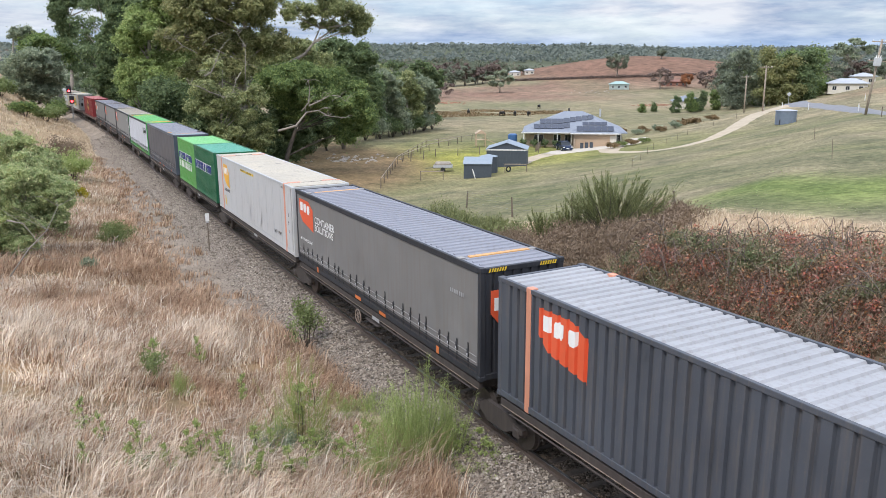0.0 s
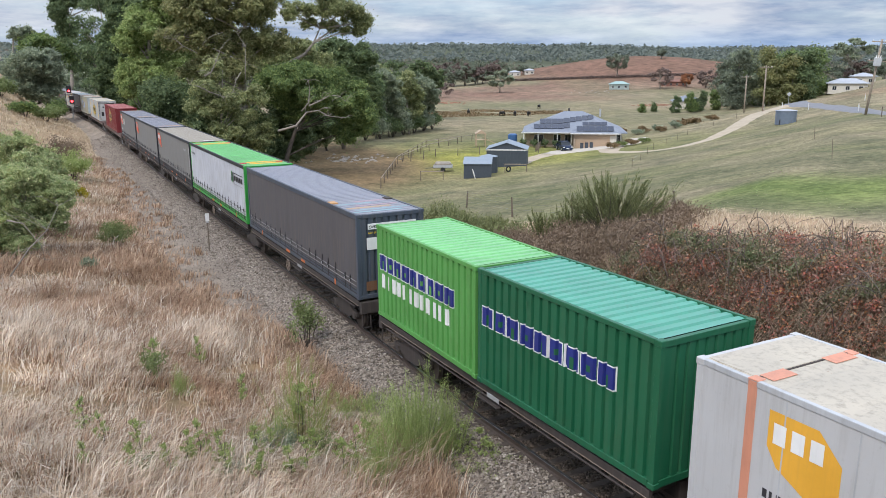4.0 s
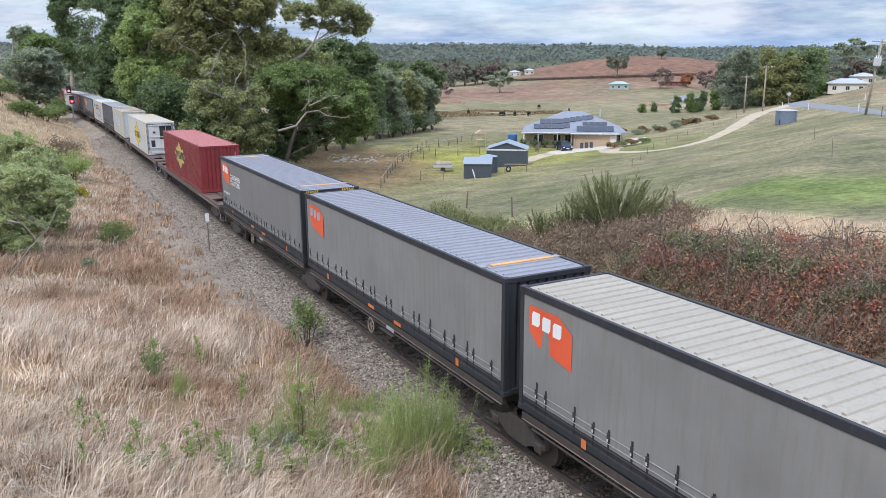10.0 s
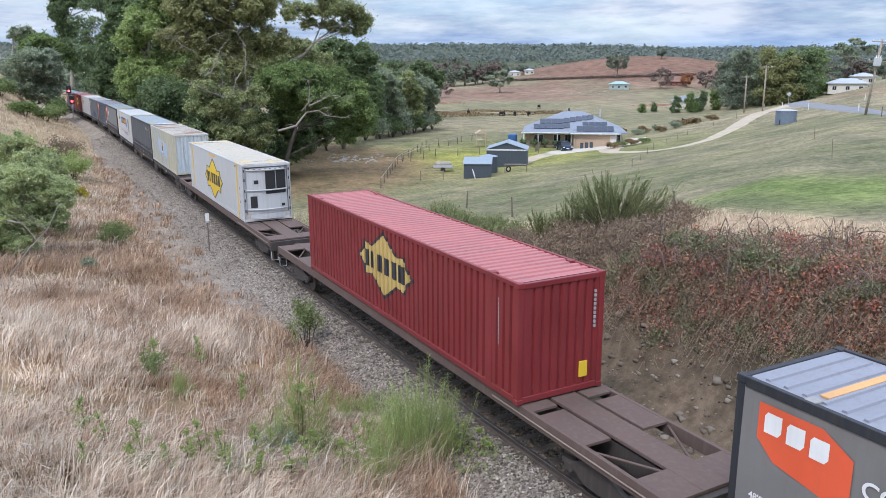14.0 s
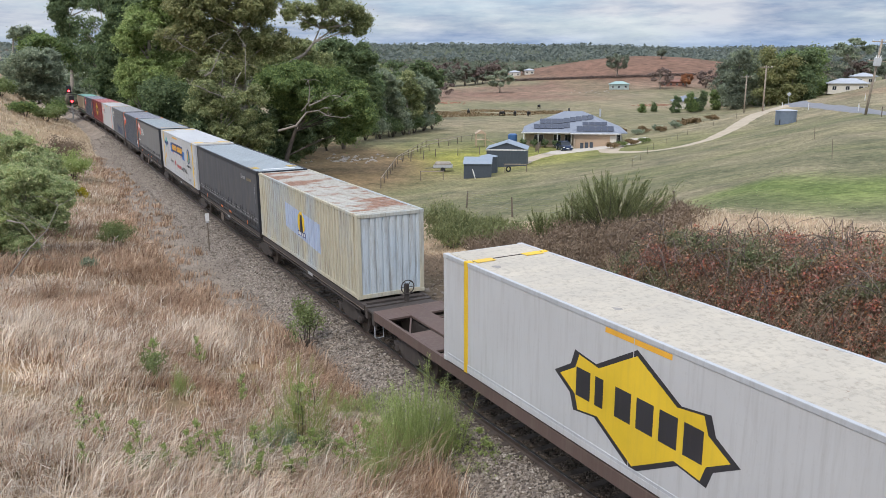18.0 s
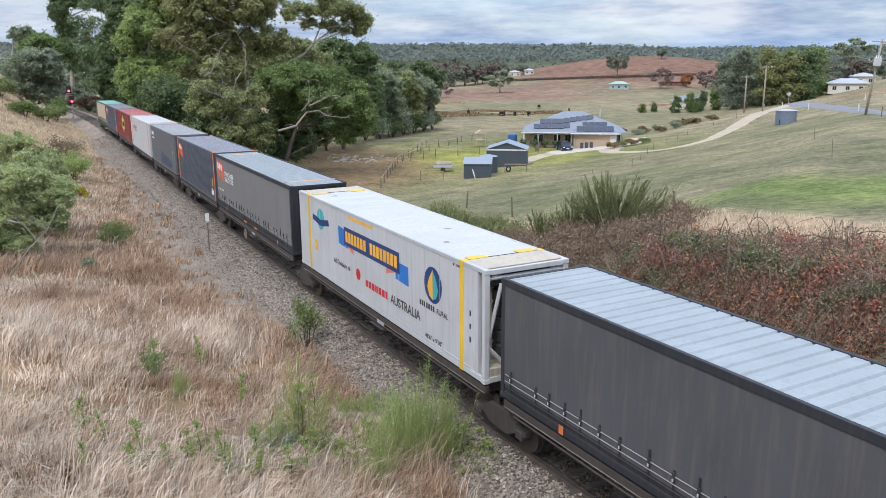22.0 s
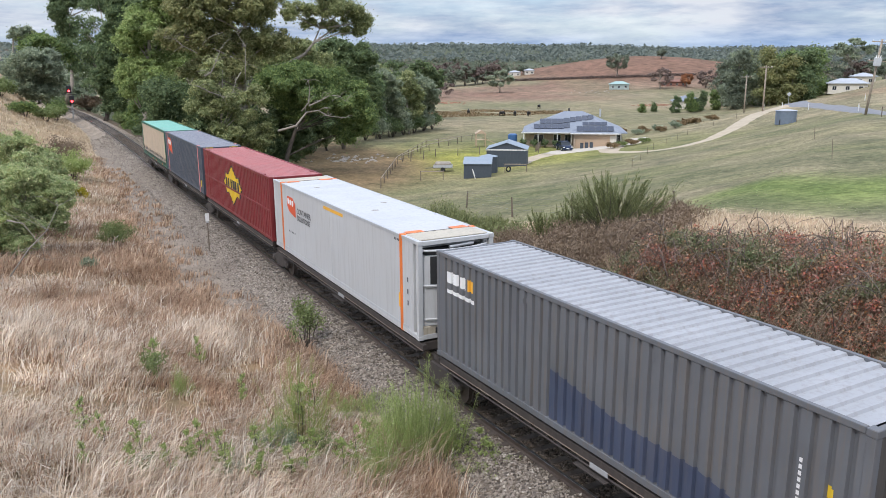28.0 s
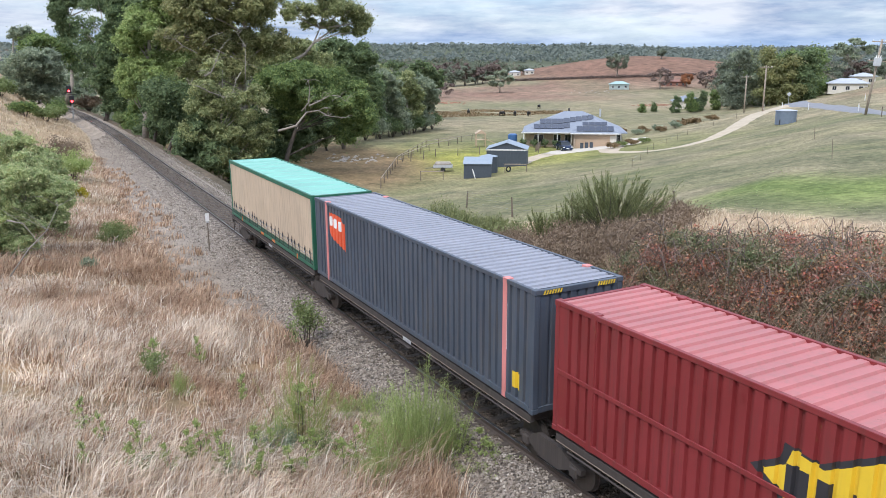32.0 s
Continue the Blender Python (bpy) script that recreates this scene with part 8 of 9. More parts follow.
def make_reeds():
    rs = np.random.RandomState(95)
    n = 12000
    x, y = rs.uniform(85, 150, n), rs.uniform(185, 232, n)
    ok = (waves(x, y, 0.1, 96) > -0.2) & (np.abs(y - 203 - 0.06 * (x - 110) + 5 * waves(x, y, 0.06, 97)) < 15)
    x, y = x[ok], y[ok]
    roots = np.stack([x, y, terrain(x, y) - 0.05], -1)
    v, q, t = blades(roots, 0.5, rs, 0.13, 1.2)
    me = fast_mesh("reeds", v, q, t)
    me.materials.append(G_REED)
    tagged(new("reeds", me), "brown reeds along the creek in the valley", "reeds", kind="stuff")


make_reeds()
# ---- farm: house, sheds, fences, road ----
M_WALL = plain("rendered_wall", (0.46, 0.36, 0.27), 0.85, 0.0, 0.08, 2.0)
M_PALEWALL = plain("pale_wall", (0.62, 0.58, 0.50), 0.85, 0.0, 0.08, 2.0)
M_ROOFSTEEL = plain("blue_grey_roofing", (0.205, 0.225, 0.265), 0.55, 0.0, 0.10, 2.0)
M_WHITEROOF = plain("white_roofing", (0.38, 0.40, 0.43), 0.6, 0.0, 0.10, 2.0)
M_SOLAR = plain("solar_glass", (0.025, 0.032, 0.055), 0.18, 0.0, 0.2, 3.0)
M_TRIM = plain("white_trim", (0.72, 0.71, 0.68), 0.6)
M_DOOR = plain("garage_door", (0.48, 0.35, 0.24), 0.6, 0.0, 0.06)
M_SHED = plain("slate_cladding", (0.055, 0.068, 0.085), 0.6, 0.0, 0.15)
M_SHEDROOF = plain("shed_roofing", (0.24, 0.285, 0.33), 0.5, 0.0, 0.12)
M_CONC = plain("concrete", (0.48, 0.43, 0.36), 0.9, 0.0, 0.12, 1.0, 0.2)
M_DIRT = plain("pale_dirt_track", (0.42, 0.345, 0.25), 0.95, 0.0, 0.18, 0.6, 0.4)
M_ASPH = plain("worn_asphalt", (0.20, 0.20, 0.21), 0.9, 0.0, 0.15, 1.0, 0.3)
M_WOOD = plain("weathered_timber", (0.16, 0.125, 0.095), 0.9, 0.0, 0.3, 4.0, 0.5)
M_PALEWOOD = plain("grey_timber_pole", (0.33, 0.27, 0.21), 0.9, 0.0, 0.3, 3.0, 0.4)
M_WIRE = plain("fence_wire", (0.25, 0.25, 0.25), 0.5, 0.8)
M_GLASS = glass("window_glass")
M_CARBLUE = plain("dark_blue_car_paint", (0.02, 0.035, 0.075), 0.25, 0.3, 0.1)
M_COW = plain("black_hide", (0.014, 0.012, 0.011), 0.8)
M_BLUE = plain("blue_plastic", (0.05, 0.13, 0.30), 0.5)
M_EARTH = plain("orange_earth", (0.27, 0.135, 0.085), 0.95, 0.0, 0.3, 0.8, 0.5)
M_ROCK = plain("pale_rock", (0.34, 0.30, 0.255), 0.95, 0.0, 0.35, 3.0, 0.6)
M_MINT = plain("mint_roofing", (0.30, 0.42, 0.39), 0.6)
M_MINTWALL = plain("pale_mint_wall", (0.34, 0.40, 0.38), 0.7)
M_RUSTROOF = plain("rusty_roofing", (0.22, 0.10, 0.07), 0.7)


def glow(name, rgb, power):
    m, t, b = mat(name)
    b.inputs["Emission Color"].default_value = (*rgb, 1)
    b.inputs["Emission Strength"].default_value = power
    b.inputs["Base Color"].default_value = (*rgb, 1)
    return m


M_REDLAMP = glow("red_signal_lamp", (1.0, 0.05, 0.06), 6.0)


def hip(g, x0, x1, y0, y1, z, rise, over=0.5):
    """A hipped roof with eaves, as a solid."""
    x0, x1, y0, y1 = x0 - over, x1 + over, y0 - over, y1 + over
    half = min(x1 - x0, y1 - y0) / 2
    if x1 - x0 >= y1 - y0:
        a, b = (x0 + half, (y0 + y1) / 2), (x1 - half, (y0 + y1) / 2)
    else:
        a, b = ((x0 + x1) / 2, y0 + half), ((x0 + x1) / 2, y1 - half)
    v = [(x0, y0, z), (x1, y0, z), (x1, y1, z), (x0, y1, z), (x0, y0, z + 0.18), (x1, y0, z + 0.18), (x1, y1, z + 0.18), (x0, y1, z + 0.18), (*a, z + rise), (*b, z + rise)]
    f = [[3, 2, 1, 0], [0, 1, 5, 4], [1, 2, 6, 5], [2, 3, 7, 6], [3, 0, 4, 7]]
    f += [[4, 5, 9, 8], [5, 6, 9], [6, 7, 8, 9], [7, 4, 8]] if x1 - x0 >= y1 - y0 else [[4, 5, 8], [5, 6, 9, 8], [6, 7, 9], [7, 4, 8, 9]]
    return g.add(v, f)


def window(parent, x0, x1, y, z0, z1, face=-1):
    w = part("window", Geo().box(x0, x1, y, y + face * -0.06, z0, z1, 0.004), M_GLASS, parent)
    g = Geo()
    for a, b, c, d in ((x0 - 0.06, x1 + 0.06, z0 - 0.06, z0), (x0 - 0.06, x1 + 0.06, z1, z1 + 0.06), (x0 - 0.06, x0, z0, z1), (x1, x1 + 0.06, z0, z1), ((x0 + x1) / 2 - 0.025, (x0 + x1) / 2 + 0.025, z0, z1)):
        g.box(a, b, y + face * 0.03, y + face * -0.05, c, d, 0.004)
    part("frame", g, M_TRIM, w)


def farm_house():
    x, y = 85.5, 108.5
    h = thing("farm_house", "single-storey farm house with blue-grey hipped roof and solar panels", "house", at=pose(x, y, ground_z(x, y) - 0.15, 0, 0, -36))
    part("wall", Geo().box(-9.2, -0.8, 0, 0.25, 0, 2.6), M_WALL, h)
    part("wall", Geo().box(-9.2, -8.95, 0.25, 12, 0, 2.6), M_WALL, h)
    part("wall", Geo().box(-9.2, 7.8, 12, 12.25, 0, 2.6), M_WALL, h)
    part("wall", Geo().box(7.55, 7.8, 2.6, 12, 0, 2.6), M_PALEWALL, h)
    part("wall", Geo().box(6.4, 7.8, 2.35, 2.6, 0, 2.6), M_PALEWALL, h)
    part("wall", Geo().box(-0.8, -0.55, -3.2, 6, 0, 2.6), M_WALL, h)
    part("wall", Geo().box(6.15, 6.4, -3.2, 2.35, 0, 2.6), M_PALEWALL, h)
    part("wall", Geo().box(-0.55, 6.15, -3.2, -2.95, 2.28, 2.6), M_WALL, h)
    part("wall", Geo().box(5.3, 6.15, -3.2, -2.95, 0, 2.28), M_PALEWALL, h)
    part("garage_door", Geo().box(-0.5, 5.28, -3.12, -3.02, 0, 2.26), M_DOOR, h, "wide tan sectional garage door")
    for i in range(1, 5):
        part("door_groove", Geo().box(-0.48, 5.26, -3.14, -3.125, i * 0.45 - 0.012, i * 0.45 + 0.012, 0.002), M_WALL, h)
    window(h, -7.6, -6.0, -0.02, 0.3, 2.2)
    window(h, -4.2, -3.0, -0.02, 0.3, 2.2)
    window(h, -2.2, -1.2, -0.02, 0.3, 2.2)
    window(h, 6.7, 7.5, 2.33, 0.2, 2.3)
    for vx in (-9.4, -6.9, -3.6, -1.2):
        part("verandah_post", Geo().box(vx - 0.06, vx + 0.06, -1.9, -1.78, 0, 2.55), M_TRIM, h)
    g = hip(Geo(), -9.2, 7.8, -1.4, 12.2, 2.6, 3.4)
    part("roof", g, M_ROOFSTEEL, h, "blue-grey steel roof")
    part("roof", hip(Geo(), -0.8, 6.4, -3.2, 7.4, 2.62, 2.3, 0.55), M_ROOFSTEEL, h)
    part("gutter", Geo().box(-9.8, -1.3, -2.05, -1.92, 2.6, 2.76), M_TRIM, h)
    part("gutter", Geo().box(-1.4, 7.0, -3.9, -3.76, 2.62, 2.78), M_TRIM, h)
    pitch = math.atan2(3.4 - 0.18, 7.3)
    for i in range(11):
        for j in range(2):
            px, run = -7.2 + 1.05 * i, 1.1 + 1.8 * j + 0.28 * max(0, i - 4)
            if px > 3.0 or (i < 3 and j == 1 and i < 1) or (px > -1.0 and run < 2.6):
                continue
            m = Matrix.Translation((px, -1.9 + run, 2.78 + run * math.tan(pitch) + 0.08)) @ Matrix.Rotation(pitch, 4, "X")
            part("solar_panel", Geo().box(-0.5, 0.5, 0, 1.68, 0, 0.045, 0.008, m), M_SOLAR, h)
    p2 = math.atan2(2.3 - 0.18, 4.15)
    for i in range(6):
        for j in range(2):
            if j == 1 and i in (0, 5):
                continue
            run = 0.45 + 1.75 * j
            m = Matrix.Translation((-0.35 + 1.05 * i + 0.5, -3.75 + run, 2.8 + run * math.tan(p2) + 0.08)) @ Matrix.Rotation(p2, 4, "X")
            part("solar_panel", Geo().box(-0.5, 0.5, 0, 1.62 if j == 0 else 1.0, 0, 0.045, 0.008, m), M_SOLAR, h)
    part("flue", Geo().tube([(-1.5, 6.0, 5.6), (-1.5, 6.0, 6.5)], 0.14, 10), M_INK, h)
    part("flue", Geo().tube([(4.2, 7.5, 4.9), (4.2, 7.5, 6.3)], 0.16, 10), M_STEELGREY, h)


farm_house()


def car(x, y, rz):
    c = thing("car", "dark blue hatchback parked before the garage", "car", at=pose(x, y, ground_z(x, y) + 0.05, 0, 0, rz))
    body = [(-2.05, 0.28), (-2.1, 0.62), (-1.95, 0.86), (-1.05, 0.96), (1.75, 1.0), (2.05, 0.9), (2.1, 0.5), (2.05, 0.28)]
    part("body", Geo().prism(body, -0.86, 0.86), M_CARBLUE, c)
    part("cabin", Geo().prism([(-1.05, 0.95), (-0.45, 1.42), (1.25, 1.46), (1.85, 0.98)], -0.74, 0.74), M_GLASS, c)
    part("roof", Geo().box(-0.72, 0.72, -0.5, 1.3, 1.42, 1.49, 0.03), M_CARBLUE, c)
    for sx in (-1, 1):
        part("headlight", Geo().box(sx * 0.5, sx * 0.82, -2.12, -2.02, 0.62, 0.78, 0.02), M_TRIM, c)
        for wy in (-1.3, 1.3):
            w = part("wheel", Geo().tube([(sx * 0.68, wy, 0.32), (sx * 0.88, wy, 0.32)], 0.32, 18), M_BLACK, c)
            part("rim", Geo().tube([(sx * 0.86, wy, 0.32), (sx * 0.895, wy, 0.32)], 0.2, 12), M_STEELGREY, w)
    part("number_plate", Geo().box(-0.25, 0.25, -2.125, -2.1, 0.42, 0.53, 0.004), M_TRIM, c)


car(79.6, 104.6, -20)
for i in range(3):
    bx, by = 83.0 + 0.62 * i, 104.2 - 0.5 * i
    b = thing("wheelie_bin", "dark wheeled rubbish bin beside the garage", "bin", "bins at the garage", at=pose(bx, by, ground_z(bx, by), 0, 0, -36))
    part("body", Geo().box(-0.26, 0.26, -0.3, 0.3, 0.06, 0.95, 0.04), M_SHED, b)
    part("lid", Geo().box(-0.28, 0.28, -0.33, 0.33, 0.95, 1.02, 0.03), M_INK, b)


def shed(x, y, rz, w, d, wall, rise, label, skillion=False):
    s = thing("farm_shed", label, "shed", at=pose(x, y, ground_z(x, y) - 0.15, 0, 0, rz))
    if skillion:
        part("cladding", Geo().prism([(0, 0), (d, 0), (d, wall + rise), (0, wall)], 0, w), M_SHED, s)
        m = Matrix.Translation((0, -0.15, wall - 0.02)) @ Matrix.Rotation(math.atan2(rise, d), 4, "X")
        part("roof", Geo().box(-0.12, w + 0.12, 0, math.hypot(d, rise) + 0.3, 0, 0.05, 0.01, m), M_SHEDROOF, s)
    else:
        part("cladding", Geo().prism([(0, 0), (w, 0), (w, wall), (w / 2, wall + rise), (0, wall)], 0, d, "y"), M_SHED, s)
        a = math.atan2(rise, w / 2)
        for sx in (0, 1):
            m = Matrix.Translation((w / 2, -0.15, wall + rise + 0.02)) @ Matrix.Rotation(a if sx else math.pi - a, 4, "Y")
            part("roof", Geo().box(0, math.hypot(w / 2, rise) + 0.15, 0, d + 0.3, 0.0 if sx else -0.05, 0.05 if sx else 0.0, 0.01, m), M_SHEDROOF, s)
        part("fascia", Geo().box(-0.1, w + 0.1, -0.06, -0.01, wall - 0.14, wall + 0.02), M_TRIM, s)
    for i in range(int(w / 0.5)):
        part("cladding_rib", Geo().box(0.25 + 0.5 * i, 0.3 + 0.5 * i, -0.02, 0.0, 0.05, wall - 0.2, 0.004), M_SHED, s)
    return s


shed(56.6, 92.0, -37, 5.6, 5.0, 2.7, 0.9, "dark slate steel shed with a pale gabled roof")
shed(47.7, 82.9, -33, 3.4, 2.8, 2.0, 0.5, "small dark slate shed with a sloping roof", True)
tank = thing("water_tank", "round corrugated steel rainwater tank beside the shed", "water tank", at=pose(53.6, 86.6, ground_z(53.6, 86.6)))
tg = Geo()
tg.tube([(0, 0, 0.11 * i) for i in range(21)], [1.18 if i % 2 == 0 else 1.22 for i in range(21)], 28, False)
part("body", tg, M_SHED, tank, smooth=True)
part("lid", Geo().tube([(0, 0, 2.2), (0, 0, 2.45)], [1.24, 0.15], 28), M_SHEDROOF, tank)


def rail_frame(x, y, rz, w, label):
    t = thing("post_and_rail", label, "rail", at=pose(x, y, ground_z(x, y), 0, 0, rz))
    for px in (0, w):
        part("post", Geo().box(px - 0.05, px + 0.05, -0.05, 0.05, -0.3, 1.25), M_WOOD, t)
    part("rail", Geo().box(-0.1, w + 0.1, -0.04, 0.04, 1.12, 1.22), M_PALEWOOD, t)


rail_frame(43.0, 85.5, -30, 2.8, "simple timber post and rail frame in the paddock")
rail_frame(54.5, 84.0, -35, 2.8, "simple timber post and rail frame beside the shed")
tyre = thing("old_tyre", "old black tyre lying by the rail", "tyre", at=pose(55.5, 84.6, ground_z(55.5, 84.6) + 0.02))
part("tread", Geo().tube([(0.32 * math.cos(k * math.pi / 8), 0.1, 0.36 + 0.32 * math.sin(k * math.pi / 8)) for k in range(17)], 0.1, 8), M_BLACK, tyre, smooth=True)
post = thing("leaning_pipe", "white pipe leaning in the grass by the shed", "pipe", at=pose(48.6, 81.6, ground_z(48.6, 81.6)))
part("tube", Geo().tube([(0, 0, -0.05), (-0.35, 0.1, 1.15)], 0.07, 8), M_TRIM, post)


def trailer(x, y, rz):
    t = thing("farm_trailer", "box trailer with a grey load under mesh", "trailer", at=pose(x, y, ground_z(x, y), 0, 0, rz))
    part("tray", Geo().box(-1.3, 1.3, -0.75, 0.75, 0.5, 0.6, 0.02), M_SHED, t)
    for y0 in (-0.75, 0.72):
        part("side_board", Geo().box(-1.3, 1.3, y0, y0 + 0.03, 0.6, 0.95, 0.01), M_STEELGREY, t)
    part("load", Geo().box(-1.1, 1.1, -0.65, 0.65, 0.6, 1.3, 0.25), M_ROCK, t)
    part("drawbar", Geo().tube([(-1.3, 0, 0.5), (-2.4, 0, 0.45)], 0.05, 6), M_SHED, t)
    for s in (-1, 1):
        part("wheel", Geo().tube([(0, s * 0.8, 0.32), (0, s * 0.98, 0.32)], 0.32, 14), M_BLACK, t)


trailer(50.0, 92.6, -30)


def play_gym(x, y):
    t = thing("play_gym", "timber climbing frame with a slide on the lawn", "play equipment", at=pose(x, y, ground_z(x, y), 0, 0, -20))
    for px in (-0.8, 0.8):
        for py in (-0.7, 0.7):
            part("post", Geo().box(px - 0.06, px + 0.06, py - 0.06, py + 0.06, -0.2, 2.4), M_DOOR, t)
    part("platform", Geo().box(-0.85, 0.85, -0.75, 0.75, 1.2, 1.28), M_DOOR, t)
    part("canopy", Geo().prism([(-0.95, 2.3), (0.95, 2.3), (0, 2.9)], -0.8, 0.8, "y"), M_DOOR, t)
    part("slide", Geo().prism([(0.85, 1.25), (3.4, 0.1), (3.4, 0.2), (0.85, 1.4)], -0.25, 0.25, "y"), M_DOOR, t)


play_gym(71.0, 117.5)
bt = thing("rain_tank", "blue plastic tank at the corner of the house", "water tank", at=pose(78.9, 119.2, ground_z(78.9, 119.2)))
part("body", Geo().tube([(0, 0, 0), (0, 0, 1.6), (0, 0, 1.8)], [0.85, 0.85, 0.6], 20), M_BLUE, bt, smooth=False)


def fence(points, gap, h, label, wires=3, rail_=False, wood=None, r=0.065):
    """Posts along a line of corners, with wires or a rail between them."""
    f = thing("paddock_fence", label, "fence")
    run = []
    for (x0, y0), (x1, y1) in zip(points, points[1:]):
        n = max(1, round(math.hypot(x1 - x0, y1 - y0) / gap))
        run += [(x0 + (x1 - x0) * i / n, y0 + (y1 - y0) * i / n) for i in range(n)]
    run.append(points[-1])
    rr = random.Random(len(run))
    tops = []
    me = Geo().tube([(0, 0, -0.4), (0, 0, h * 0.6), (0, 0, h)], [r * 1.05, r, r * 0.85], 8).mesh("post")
    me.materials.append(wood or M_WOOD)
    for x, y in run:
        z = ground_z(x, y)
        part("post", me, None, f, at=pose(x, y, z, rr.uniform(-4, 4), rr.uniform(-4, 4), 0))
        tops.append((x, y, z))
    for k in range(wires):
        part("wire", Geo().tube([(x, y, z + h * (0.92 - 0.27 * k)) for x, y, z in tops], 0.006, 4, False), M_WIRE, f)
    if rail_:
        part("rail", Geo().tube([(x, y, z + h * 0.9) for x, y, z in tops], 0.05, 6, False), wood or M_PALEWOOD, f)


fence([(25.4, 25.1), (27.0, 34.5), (29.8, 44.9), (32.5, 56.0)], 10.0, 1.45, "weathered timber fence posts along the top of the bank")
fence([(36.0, 82.0), (42.5, 93.5), (48.0, 103.0), (62, 121), (76, 129)], 4.0, 1.25, "post and rail fence round the paddock", 2, True)
fence([(48.0, 103.0), (57.0, 108.0), (68.0, 106.0), (74.0, 104.0)], 4.0, 1.25, "post and wire fence round the lawn", 3)
fence([(49.5, 104.5), (60, 116), (70, 124)], 4.5, 1.2, "post and wire fence in the paddock", 2, True)
fence([(74.5, 105.5), (79.0, 110.5)], 1.2, 1.1, "low green garden fence beside the house", 3)
fence([(58.0, 64.0), (80.0, 84.0), (101.0, 98.0), (122.0, 106.0)], 9.0, 1.0, "thin post and wire fence across the slope", 2, r=0.03)
fence([(47.4, 33.0), (66.0, 48.0), (86.0, 66.0), (100.0, 76.0)], 22.0, 1.3, "thin steel posts across the green paddock", 0, r=0.022)


def ribbon(name, pts, widths, material, label, lift=0.05, category="track"):
    """A strip laid on the ground along a smooth line."""
    line = []
    n = len(pts)
    for i in range(n - 1):
        p0, p1, p2, p3 = (Vector((*pts[max(0, min(n - 1, k))], 0)) for k in (i - 1, i, i + 1, i + 2))
        for s in range(12):
            t = s / 12
            q = 0.5 * ((2 * p1) + (p2 - p0) * t + (2 * p0 - 5 * p1 + 4 * p2 - p3) * t * t + (3 * p1 - p0 - 3 * p2 + p3) * t ** 3)
            line.append((q, widths[i] + (widths[i + 1] - widths[i]) * t))
    verts, faces, cols = [], [], 7
    for i, (q, w) in enumerate(line):
        d = (line[min(i + 1, len(line) - 1)][0] - line[max(i - 1, 0)][0]).normalized()
        s = Vector((d.y, -d.x, 0))
        for k in range(cols):
            e = (k / (cols - 1) - 0.5) * w * (1 + 0.08 * math.sin(i * 0.9 + k))
            p = q + s * e
            verts.append((p.x, p.y, ground_z(p.x, p.y) + (lift if 0 < k < cols - 1 else -0.05)))
    for i in range(len(line) - 1):
        for k in range(cols - 1):
            a = i * cols + k
            faces.append([a, a + 1, a + cols + 1, a + cols])
    ob = part(name, Geo().add(verts, faces), material, smooth=True)
    return tagged(ob, label, category, kind="structure")


ribbon("driveway", [(84, 98), (78.5, 91.5), (77.2, 84.5), (79, 81), (83.5, 80.8), (90, 83.5), (97, 87.5), (107.5, 93.5), (118, 100), (126, 104.5), (132, 106.5), (140, 107)], [5.0, 3.0, 2.6, 2.6, 2.6, 2.8, 3.0, 3.4, 3.8, 4.6, 6.0, 8.0], M_DIRT, "pale dirt driveway winding up to the road")
ribbon("yard", [(74, 101), (80, 102.5), (87, 102.0), (93, 103.0), (99, 108)], [4.0, 7.5, 8.0, 5.5, 4.0], M_CONC, "pale concrete yard before the garage", 0.08, "yard")
ribbon("path", [(62, 92), (68, 97), (74, 101)], [3.0, 3.0, 4.0], M_DIRT, "worn dirt path from the sheds to the house", 0.05, "path")
ribbon("road", [(84, 44), (98, 61.3), (108.5, 72.1), (121.7, 85), (130.5, 95.5), (137, 104), (158, 122), (185, 142)], [2.6, 2.6, 2.8, 3.2, 3.6, 4.5, 5, 5], M_ASPH, "grey sealed country road", 0.08, "road")


def power_pole(x, y, h, rz, lean=0.0, transformer=False, arms=1):
    p = thing("power_pole", "timber power pole with a crossarm" + (" and a grey transformer" if transformer else ""), "power pole", "power poles", at=pose(x, y, ground_z(x, y), 0, lean, rz))
    part("pole", Geo().tube([(0, 0, -0.5), (0, 0, h * 0.5), (0, 0, h)], [0.17, 0.15, 0.12], 12), M_PALEWOOD, p, smooth=True)
    for i in range(arms):
        z = h - 0.35 - (2.4 if transformer else 0.9) * i
        part("crossarm", Geo().box(-1.15, 1.15, -0.14, -0.04, z - 0.06, z + 0.06), M_PALEWOOD, p)
        for sx in (-1.0, -0.35, 0.35, 1.0):
            part("insulator", Geo().tube([(sx, -0.09, z + 0.06), (sx, -0.09, z + 0.14), (sx, -0.09, z + 0.22)], [0.03, 0.06, 0.03], 8), M_TRIM, p)
    if transformer:
        part("transformer", Geo().box(-0.45, 0.45, -0.75, -0.12, h - 3.4, h - 2.3, 0.06), M_STEELGREY, p, "grey steel transformer tank")
        for sx in (-0.25, 0, 0.25):
            part("bushing", Geo().tube([(sx, -0.4, h - 2.3), (sx, -0.4, h - 2.0)], 0.05, 8), M_TRIM, p)


